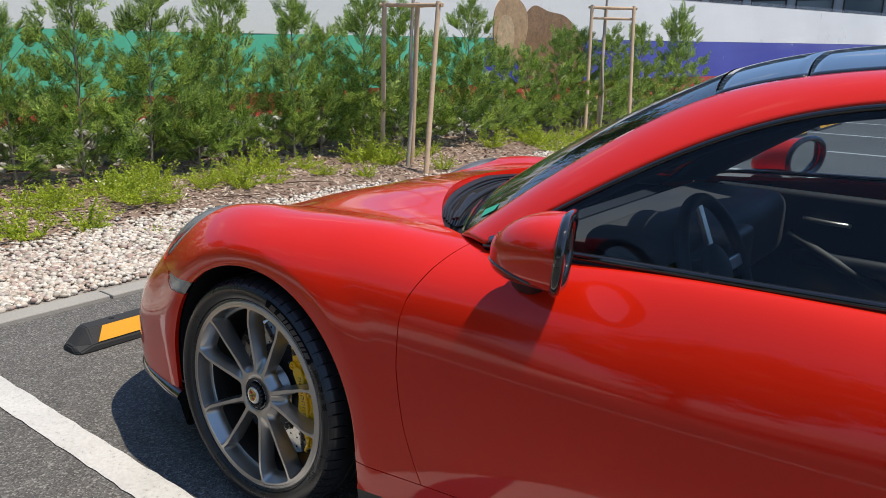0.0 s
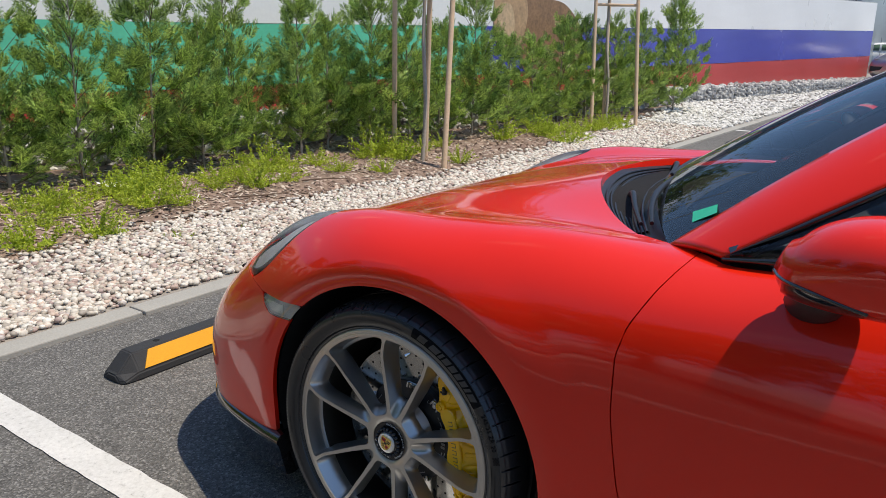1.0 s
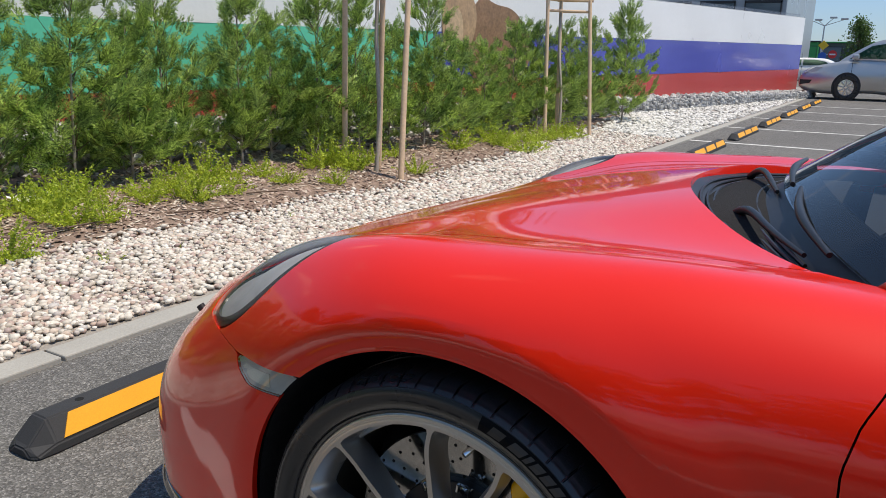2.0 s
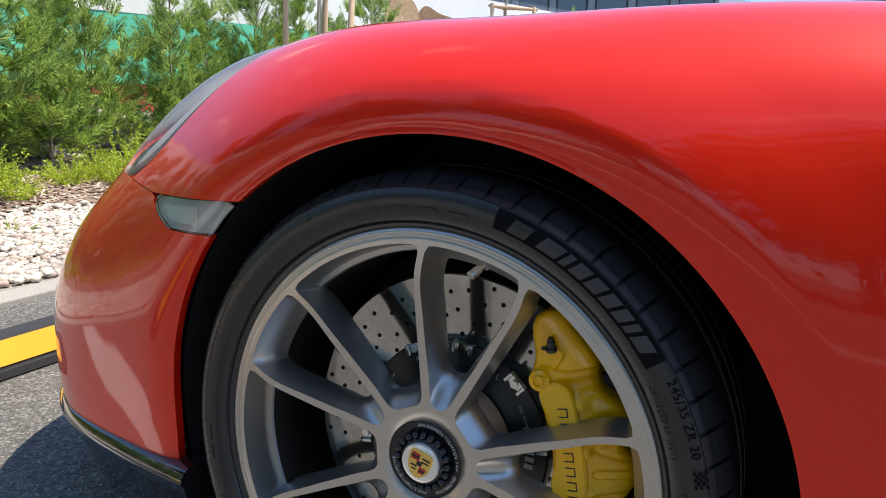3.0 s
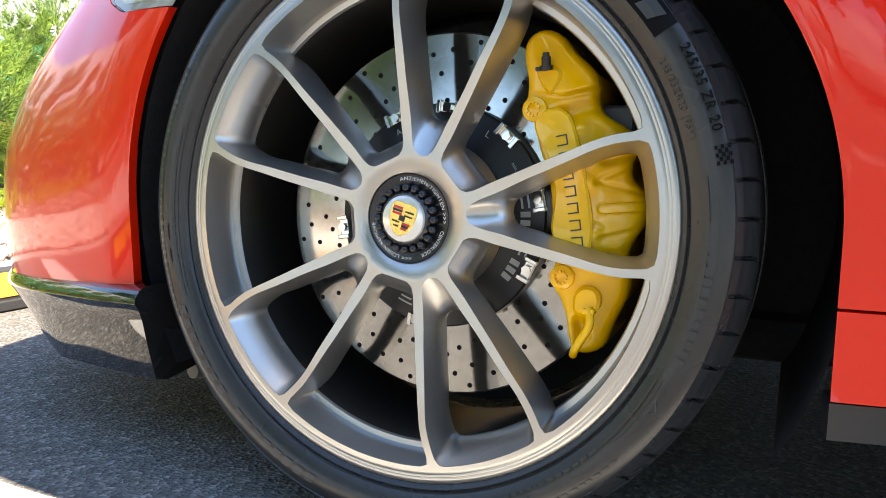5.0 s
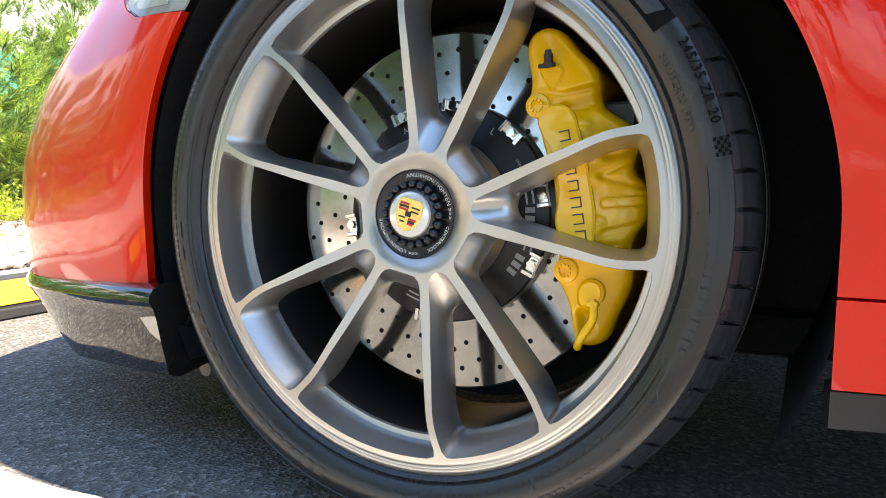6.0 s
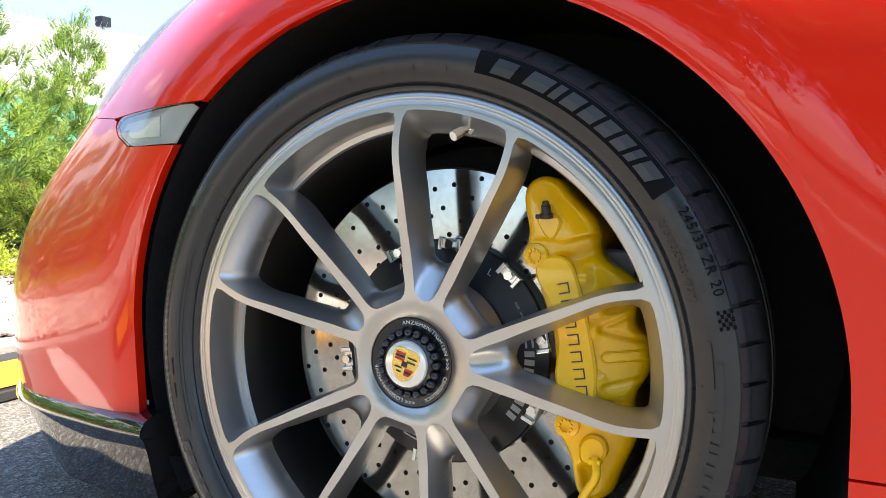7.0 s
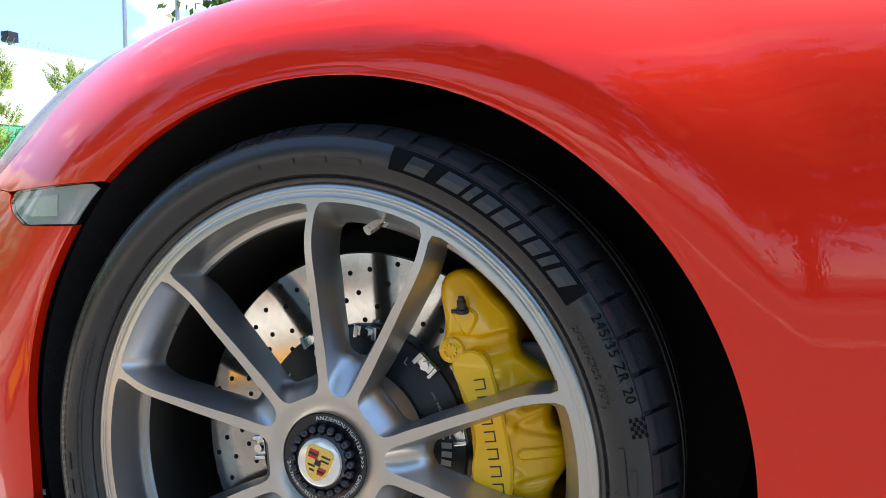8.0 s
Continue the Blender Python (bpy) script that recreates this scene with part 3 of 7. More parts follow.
b = bmesh.new()
n = 24
rows = []
for i in range(n + 1):
    s = S0 + (S1 - S0) * i / n
    rows.append([b.verts.new(on_wall(s, z, o)) for z, o in ((-0.1, 0), (wall_top(s), 0), (wall_top(s), -0.22), (-0.1, -0.22))])
for p, q in zip(rows, rows[1:]):
    for i in range(4):
        b.faces.new((p[i], p[(i + 1) % 4], q[(i + 1) % 4], q[i]))
b.faces.new(rows[0])
b.faces.new(rows[-1])
bmesh.ops.recalc_face_normals(b, faces=b.faces)
WALL_WHITE = plain("white painted wall", (0.66, 0.655, 0.635), 0.6, vary=0.06, grain=25, patch=0.8, relief=0.003, relief_scale=18)
wall = tagged(part("wall_bed", b, WALL_WHITE), "white boundary wall behind the hedge", "wall", kind="structure")
GREEN = plain("green banner print", (0.12, 0.60, 0.40), 0.25, vary=0.08, grain=30, patch=0.9, relief=0.003, relief_scale=9)
RED_BAND = plain("red banner print", (0.55, 0.075, 0.07), 0.25, vary=0.08, grain=30, patch=0.9, relief=0.003, relief_scale=9)
BLUE = plain("blue banner print", (0.08, 0.09, 0.42), 0.25, vary=0.08, grain=30, patch=0.9, relief=0.003, relief_scale=9)
WHITE_BAND = plain("white banner print", (0.86, 0.85, 0.83), 0.3, vary=0.05, grain=30, patch=0.9, relief=0.003, relief_scale=9)


def band(name, s0, s1, low, high, material, label):
    m = max(2, int((s1 - s0) / 0.5))
    ss = np.linspace(s0, s1, m + 1)
    pts = np.array([[on_wall(s, low(s) + (high(s) - low(s)) * k, 0.012 + 0.004 * math.sin(2.1 * s + 3 * k)) for k in np.linspace(0, 1, 4)] for s in ss])
    return part(name, thick(grid_mesh(name, pts, smooth=False), 0.01), material, wall, label)


zw = lambda s: 1.38 + 0.009 * max(s, 0)
zm = lambda s: 0.70 + 0.0065 * max(s, 0)
zb = lambda s: 0.40 - 0.0155 * max(s, 0)
zt = lambda s: wall_top(s) - 0.02
band("banner_white", S0, SPLIT, lambda s: zw(s) + 0.002, zt, WHITE_BAND, "white printed band of the banner")
band("banner_green", S0, SPLIT, lambda s: zm(s) + 0.002, zw, GREEN, "green printed band of the banner")
band("banner_red", S0, SPLIT, zb, zm, RED_BAND, "red printed band of the banner")
band("banner_white", SPLIT + 0.004, S1, lambda s: zw(s) + 0.002, zt, WHITE_BAND, "white printed band of the banner")
band("banner_blue", SPLIT + 0.004, S1, lambda s: zm(s) + 0.002, zw, BLUE, "blue printed band of the banner")
band("banner_red", SPLIT + 0.004, S1, zb, zm, RED_BAND, "red printed band of the banner")
TAN = plain("tan banner print", (0.50, 0.32, 0.18), 0.45, vary=0.3, grain=22, patch=7)
BROWN = plain("brown banner print", (0.30, 0.17, 0.09), 0.45, vary=0.4, grain=26, patch=7)


def wall_shape(name, s, z, outline, material, label, out):
    ring = spline(outline, 60, closed=True)
    b = bmesh.new()
    lo, hi = [[b.verts.new(on_wall(s + p[0], z + p[1], o)) for p in ring] for o in (0.01, out)]
    b.faces.new(hi)
    for i in range(60):
        b.faces.new((lo[i], lo[(i + 1) % 60], hi[(i + 1) % 60], hi[i]))
    bmesh.ops.recalc_face_normals(b, faces=b.faces)
    return part(name, b, material, wall, label)


wall_shape("print_brown", 6.55, 1.62, [(-0.75, -0.75), (-0.72, 0.15), (-0.52, 0.32), (-0.2, 0.26), (0.25, 0.2), (0.6, 0.0), (0.82, -0.25), (0.7, -0.8)], BROWN, "brown rounded shape printed on the banner", 0.03)
wall_shape("print_tan", 5.48, 1.55, [(-0.32, -0.25), (-0.36, 0.05), (-0.30, 0.36), (-0.1, 0.50), (0.2, 0.46), (0.38, 0.3), (0.40, -0.1), (0.28, -0.35), (0.0, -0.58), (-0.2, -0.48)], TAN, "tan rounded shape printed on the banner", 0.036)
wall_shape("print_light", 5.40, 1.45, [(-0.16, -0.25), (-0.2, 0.1), (-0.1, 0.3), (0.08, 0.3), (0.18, 0.1), (0.14, -0.25), (0.0, -0.45)], plain("light tan print", (0.60, 0.42, 0.25), 0.45, vary=0.3, grain=22, patch=9), "pale tan patch printed on the banner", 0.042)

# coping with a row of bird spikes and a small dark box
b = bmesh.new()
for i in range(420):
    s = -3.0 + 0.06 * i
    for lean in (-0.05, 0.05):
        rod(b, on_wall(s, wall_top(s) - 0.002, -0.06), on_wall(s + lean * 0.3, wall_top(s) + 0.085, -0.06 + lean), 0.0022, n=3)
tagged(part("bird_spikes", b, GALV), "thin steel spikes along the wall's top", "spikes", kind="stuff")
for s in (1.1,):
    t = thing("wall_fitting", "small dark box fixed on the wall's top", "fitting", m=Matrix.Translation(on_wall(s, wall_top(s), -0.1)))
    part("housing", boxed(-0.05, 0.05, -0.06, 0.06, 0.05, 0.15, bevel=0.01), SATIN_BLACK, t)
    part("post", boxed(-0.012, 0.012, -0.012, 0.012, -0.01, 0.055), GALV, t)

# gabion of grey rocks before the wall's far foot
gab = thing("gabion", "wire cage of grey rocks along the wall's foot", "gabion", kind="structure")
g = []
for i in range(4600):
    s = rng.uniform(-6.0, 22.3)
    h = 0.36 - 0.0125 * (max(s, 4) - 8)
    face = rng.random() < 0.7
    o, z = (0.62 + rng.normal(0, 0.015), rng.uniform(0.03, h)) if face else (rng.uniform(0.04, 0.62), h + rng.normal(0, 0.015))
    g.append(on_wall(s, z, o)[:])
v, f = scatter_stones(rng, np.array(g), rng.uniform(0.035, 0.07, len(g)), 1, flat=0.85, rough=0.22)
part("rocks", tri_mesh("rocks", v, f), ROCK, gab)
b = bmesh.new()
rows = [[b.verts.new(on_wall(s, z, o)) for z, o in ((0.0, 0.58), (0.33 - 0.0125 * (max(s, 4) - 8), 0.58), (0.33 - 0.0125 * (max(s, 4) - 8), 0.02), (0.0, 0.02))] for s in np.linspace(-6.2, 22.4, 30)]
for p, q in zip(rows, rows[1:]):
    for i in range(4):
        b.faces.new((p[i], p[(i + 1) % 4], q[(i + 1) % 4], q[i]))
b.faces.new(rows[0])
b.faces.new(rows[-1])
part("core", b, ROCK, gab)
b = bmesh.new()
for i in range(100):
    s = 7.5 + 0.15 * i
    h = 0.40 - 0.0125 * (s - 8)
    rod(b, on_wall(s, 0.0, 0.70), on_wall(s, h, 0.70), 0.003, n=4)
for k in range(4):
    rod(b, on_wall(7.5, 0.02 + 0.11 * k, 0.70), on_wall(22.3, 0.01 + 0.055 * k, 0.70), 0.003, n=4)
part("wire_mesh", b, GALV, gab)

# ---- the red sports car ----
car = thing("sports_car", "red two-door sports coupe with grey alloy wheels, parked nose-in", "car")
YC = 0.895  # the car's middle plane

# stations from the nose to the tail, each from the sill up and in to the middle: (x, half width, height)
NET = [
    [(-0.985, 0, 0.14), (-0.99, 0, 0.22), (-0.99, 0, 0.32), (-0.985, 0, 0.42), (-0.98, 0, 0.48), (-0.97, 0, 0.525), (-0.955, 0, 0.555), (-0.94, 0, 0.575), (-0.925, 0, 0.588), (-0.91, 0, 0.598)],
    [(-0.975, 0.39, 0.14), (-0.982, 0.39, 0.22), (-0.984, 0.39, 0.32), (-0.975, 0.39, 0.42), (-0.955, 0.38, 0.48), (-0.92, 0.36, 0.535), (-0.88, 0.33, 0.58), (-0.85, 0.25, 0.61), (-0.83, 0.13, 0.625), (-0.82, 0, 0.63)],
    [(-0.885, 0.64, 0.14), (-0.897, 0.642, 0.22), (-0.90, 0.645, 0.32), (-0.884, 0.642, 0.42), (-0.845, 0.622, 0.50), (-0.79, 0.60, 0.57), (-0.72, 0.56, 0.635), (-0.68, 0.44, 0.665), (-0.66, 0.23, 0.678), (-0.65, 0, 0.682)],
    [(-0.715, 0.790, 0.14), (-0.732, 0.795, 0.22), (-0.735, 0.799, 0.32), (-0.72, 0.797, 0.42), (-0.68, 0.78, 0.52), (-0.615, 0.755, 0.612), (-0.54, 0.685, 0.705), (-0.50, 0.55, 0.722), (-0.48, 0.28, 0.732), (-0.47, 0, 0.737)],
    [(-0.535, 0.850, 0.14), (-0.545, 0.855, 0.22), (-0.547, 0.859, 0.32), (-0.533, 0.860, 0.44), (-0.50, 0.848, 0.55), (-0.45, 0.818, 0.672), (-0.40, 0.718, 0.779), (-0.36, 0.588, 0.767), (-0.35, 0.30, 0.77), (-0.34, 0, 0.775)],
    [(-0.36, 0.886, 0.15), (-0.365, 0.888, 0.22), (-0.365, 0.892, 0.34), (-0.355, 0.894, 0.47), (-0.33, 0.889, 0.60), (-0.285, 0.85, 0.735), (-0.24, 0.735, 0.8255), (-0.22, 0.605, 0.806), (-0.21, 0.31, 0.806), (-0.20, 0, 0.81)],
    [(-0.02, 0.893, 0.15), (-0.02, 0.897, 0.24), (-0.01, 0.902, 0.36), (0.0, 0.906, 0.50), (0.0, 0.904, 0.645), (0.0, 0.870, 0.775), (0.0, 0.745, 0.843), (0.0, 0.622, 0.832), (0.0, 0.32, 0.845), (0.0, 0, 0.852)],
    [(0.30, 0.893, 0.15), (0.30, 0.898, 0.24), (0.30, 0.902, 0.36), (0.30, 0.903, 0.51), (0.30, 0.893, 0.655), (0.30, 0.852, 0.778), (0.30, 0.738, 0.855), (0.30, 0.625, 0.848), (0.28, 0.32, 0.880), (0.27, 0, 0.898)],
    [(0.60, 0.840, 0.15), (0.60, 0.861, 0.24), (0.60, 0.883, 0.36), (0.60, 0.895, 0.52), (0.60, 0.882, 0.665), (0.60, 0.838, 0.785), (0.60, 0.725, 0.850), (0.60, 0.640, 0.853), (0.58, 0.32, 0.89), (0.57, 0, 0.90)],
    [(1.0, 0.790, 0.15), (1.0, 0.818, 0.24), (1.0, 0.859, 0.38), (1.0, 0.891, 0.54), (1.0, 0.880, 0.68), (1.0, 0.838, 0.795), (1.0, 0.765, 0.872), (1.0, 0.70, 0.880), (1.0, 0.35, 0.88), (1.0, 0, 0.88)],
    [(1.5, 0.795, 0.15), (1.5, 0.823, 0.24), (1.5, 0.864, 0.39), (1.5, 0.895, 0.55), (1.5, 0.888, 0.69), (1.5, 0.85, 0.81), (1.5, 0.785, 0.895), (1.5, 0.72, 0.905), (1.5, 0.35, 0.905), (1.5, 0, 0.905)],
    [(2.0, 0.90, 0.15), (2.0, 0.91, 0.24), (2.0, 0.92, 0.40), (2.0, 0.921, 0.56), (2.0, 0.913, 0.71), (2.0, 0.875, 0.84), (2.0, 0.79, 0.925), (2.0, 0.70, 0.945), (2.0, 0.35, 0.96), (2.0, 0, 0.965)],
    [(2.457, 0.91, 0.16), (2.457, 0.918, 0.25), (2.457, 0.925, 0.42), (2.457, 0.927, 0.58), (2.457, 0.918, 0.73), (2.457, 0.875, 0.86), (2.457, 0.77, 0.945), (2.457, 0.64, 0.975), (2.457, 0.33, 1.0), (2.457, 0, 1.01)],
    [(2.9, 0.88, 0.19), (2.9, 0.89, 0.27), (2.9, 0.895, 0.42), (2.9, 0.892, 0.56), (2.9, 0.875, 0.69), (2.9, 0.83, 0.80), (2.9, 0.72, 0.875), (2.9, 0.58, 0.90), (2.9, 0.30, 0.915), (2.9, 0, 0.92)],
    [(3.2, 0.80, 0.22), (3.22, 0.81, 0.29), (3.23, 0.81, 0.42), (3.23, 0.80, 0.55), (3.22, 0.78, 0.66), (3.2, 0.73, 0.745), (3.17, 0.63, 0.80), (3.15, 0.50, 0.82), (3.14, 0.26, 0.83), (3.14, 0, 0.835)],
    [(3.44, 0.55, 0.25), (3.46, 0.56, 0.31), (3.47, 0.56, 0.42), (3.46, 0.55, 0.53), (3.44, 0.53, 0.62), (3.40, 0.50, 0.68), (3.35, 0.43, 0.72), (3.32, 0.33, 0.735), (3.31, 0.17, 0.74), (3.31, 0, 0.745)],
    [(3.52, 0, 0.26), (3.54, 0, 0.32), (3.55, 0, 0.42), (3.54, 0, 0.52), (3.51, 0, 0.60), (3.47, 0, 0.65), (3.43, 0, 0.68), (3.41, 0, 0.69), (3.40, 0, 0.695), (3.39, 0, 0.70)],
]
net = np.array(NET, float)
tu = np.r_[0, np.cumsum(np.linalg.norm(np.diff(net[:, 2:7].mean(1), axis=0), axis=1))]
tv = np.r_[0, np.cumsum(np.linalg.norm(np.diff(net[4:9], axis=1), axis=-1).mean(0))]
uu = np.concatenate([np.linspace(tu[i], tu[i + 1], 18 if i < 10 else 8, endpoint=False) for i in range(len(tu) - 1)] + [[tu[-1]]])
vv = np.linspace(0, tv[-1], 100)
SURF = cubic(tu, net, uu)
SURF = np.swapaxes(cubic(tv, np.swapaxes(SURF, 0, 1), vv), 0, 1)
SURF[..., 1] = np.maximum(SURF[..., 1], 0)

ARCH = (0.005, 0.333, 0.394, 0.378)
REAR_ARCH = (2.457, 0.345, 0.385, 0.375)


def arch(p, a=ARCH):
    cx, cz, rx, rz = a
    return (np.sqrt(((p[..., 0] - cx) / rx) ** 2 + (np.maximum(p[..., 2] - cz, 0) / rz) ** 2) - 1) * rx


# the arch edges roll inwards
for a in (ARCH, REAR_ARCH):
    d = np.clip(arch(SURF, a), -0.02, 0.05)
    SURF[..., 1] -= np.where(SURF[..., 2] > 0.2, 0.006 * ((0.05 - d) / 0.05) ** 2, 0)

SEAM_Z = [0.15, 0.311, 0.43, 0.58, 0.688, 0.743, 0.807, 0.835, 0.851, 0.9]
SEAM_X = [0.635, 0.593, 0.562, 0.539, 0.534, 0.547, 0.580, 0.598, 0.610, 0.65]
EDGE_X = [-1.2, -0.9, -0.6, -0.3, 0.0, 0.3, 0.466, 0.61, 0.672, 0.896, 1.231, 1.473, 1.9, 2.25, 2.45, 3.0, 3.6]
EDGE_W = [0.30, 0.40, 0.50, 0.580, 0.615, 0.622, 0.612, 0.690, 0.735, 0.748, 0.758, 0.768, 0.772, 0.72, 0.62, 0.50, 0.30]
HL_LOW, HL_TIP = np.array((-0.556, 0.797, 0.610)), np.array((-0.300, 0.745, 0.815))
MARKER = [(-0.446, 0.606), (-0.250, 0.615), (-0.300, 0.567), (-0.388, 0.567), (-0.424, 0.583)]

door_seam = lambda p: p[..., 0] - np.interp(p[..., 2], SEAM_Z, SEAM_X)
top_edge = lambda p: p[..., 1] - np.interp(p[..., 0], EDGE_X, EDGE_W)
bumper_top = lambda p: p[..., 2] - np.interp(p[..., 0], [-1.2, -0.55, -0.446, -0.250, 0.0], [0.617, 0.617, 0.606, 0.615, 0.63])
hood_rear = lambda p: p[..., 0] - (0.157 + 0.8 * p[..., 1] ** 2)
sill_top = lambda p: p[..., 2] - (0.278 + 0.02 * (p[..., 0] - 0.4))
bumper_foot = lambda x: 0.231 + 0.055 * np.clip(x + 0.386, -0.36, 0.02)
rear_seam = lambda p: p[..., 0] - (1.60 + 0.25 * np.clip(p[..., 2] - 0.6, 0, 1))


def headlight(p):
    s = (HL_TIP - HL_LOW) / np.linalg.norm(HL_TIP - HL_LOW)
    t = np.array((-0.05, -1.0, -0.1))
    t = t - s * (t @ s)
    t /= np.linalg.norm(t)
    q = p - (HL_LOW + HL_TIP) / 2 - t * 0.058
    a, b = q @ s, q @ t
    return (np.sqrt((a / 0.205) ** 2 + (b / 0.100) ** 2) - 1) * 0.12


def marker(p, grow=0.0):
    d = []
    for (x0, z0), (x1, z1) in zip(MARKER, MARKER[1:] + MARKER[:1]):
        e = np.array((x1 - x0, z1 - z0))
        e /= np.linalg.norm(e)
        d.append((p[..., 0] - x0) * -e[1] + (p[..., 2] - z0) * e[0])
    return np.max(d, 0) - grow


def cut(v, f, keep):
    """Keeps the part of a sheet where keep(place) is above zero, cut along its border."""
    val = keep(v)
    pts, made, out = list(v), {}, []
    for g in f:
        if (val[list(g)] >= 0).all():
            out.append(g)
            continue
        if (val[list(g)] < 0).all():
            continue
        h = []
        for a, b in zip(g, g[1:] + g[:1]):
            if val[a] >= 0:
                h.append(a)
            if (val[a] >= 0) != (val[b] >= 0):
                k = (min(a, b), max(a, b))
                if k not in made:
                    t = val[k[0]] / (val[k[0]] - val[k[1]])
                    made[k] = len(pts)
                    pts.append(v[k[0]] + t * (v[k[1]] - v[k[0]]))
                h.append(made[k])
        if len(h) > 2:
            out.append(tuple(h))
    used = sorted({i for g in out for i in g})
    back = {i: n for n, i in enumerate(used)}
    return np.array([pts[i] for i in used]).reshape(-1, 3), [tuple(back[i] for i in g) for g in out]


nu, nv = SURF.shape[:2]
ids = np.arange(nu * nv).reshape(nu, nv)
ALL_V = SURF.reshape(-1, 3)
ALL_F = [tuple(map(int, q)) for q in np.stack([ids[:-1, :-1], ids[1:, :-1], ids[1:, 1:], ids[:-1, 1:]], -1).reshape(-1, 4)]


def split(v, f, g):
    """The sheet with an edge laid along g = 0."""
    (va, fa), (vb, fb) = cut(v, f, g), cut(v, f, lambda p: -g(p))
    return np.concatenate([va, vb]), fa + [tuple(i + len(va) for i in q) for q in fb]


def wheel_lip(v, f):
    """A crease round the wheel opening: below it the sheet turns in towards the edge."""
    for level in (0.0035, 0.006, 0.010, 0.048, 0.054, 0.060, 0.080):
        v, f = split(v, f, lambda p: arch(p) - level)
    v = v.copy()
    rise = np.interp(arch(v), [0.0, 0.0035, 0.006, 0.010, 0.048, 0.054, 0.060, 0.080, 0.15], [0.0016, 0.0019, 0.0007, 0.0013, 0.0054, 0.0060, 0.0060, 0.0048, 0.0])
    v[:, 1] += rise * np.interp(v[:, 2], [0.25, 0.40, 0.55, 0.72], [0.0, 0.25, 0.40, 1.0])
    return v, f


def panel_mesh(name, keeps, side, flange=0.014, sink=0.0, base=None, lip=False, bulge=None):
    """One body panel: the sheet cut by all of keeps, laid on the left (side 1) or right (-1), its rims folded in."""
    v, f = base or (ALL_V, ALL_F)
    for k in keeps:
        v, f = cut(v, f, k)
    if lip:
        v, f = wheel_lip(v, f)
    w = v.copy()
    w[:, 1] = YC - side * v[:, 1]
    bm = bmesh.new()
    vs = [bm.verts.new(p) for p in w]
    for g in f:
        g = list(dict.fromkeys(g))
        if len(g) > 2:
            try:
                bm.faces.new([vs[i] for i in (g if side > 0 else g[::-1])])
            except ValueError:
                pass
    bmesh.ops.remove_doubles(bm, verts=bm.verts, dist=1e-5)
    bmesh.ops.dissolve_degenerate(bm, edges=bm.edges, dist=1e-5)
    bm.normal_update()
    c = Vector((1.2, YC, 0.45))
    if bm.faces and sum((g.calc_center_median() - c).dot(g.normal) * g.calc_area() for g in bm.faces) < 0:
        bmesh.ops.reverse_faces(bm, faces=bm.faces)
        bm.normal_update()
    for g in bm.faces:
        g.smooth = True
    if bulge:
        for p, d in [(p, p.normal * float(bulge(np.array((p.co.x, abs(YC - p.co.y), p.co.z))))) for p in bm.verts]:
            p.co += d
        bm.normal_update()
    if sink:
        move = [(p, p.normal * -sink) for p in bm.verts]
        for p, d in move:
            p.co += d
    if flange:
        rim = [e for e in bm.edges if len(e.link_faces) == 1]
        nrm = {p: p.normal.copy() for e in rim for p in e.verts}
        r = bmesh.ops.extrude_edge_only(bm, edges=rim)
        new_v = [g for g in r["geom"] if isinstance(g, bmesh.types.BMVert)]
        pairs = {}
        for g in new_v:
            for e in g.link_edges:
                o = e.other_vert(g)
                if o in nrm:
                    pairs[g] = o
        for g, o in pairs.items():
            g.co = o.co - nrm[o] * flange
        for e in rim:
            e.smooth = False
    return bm


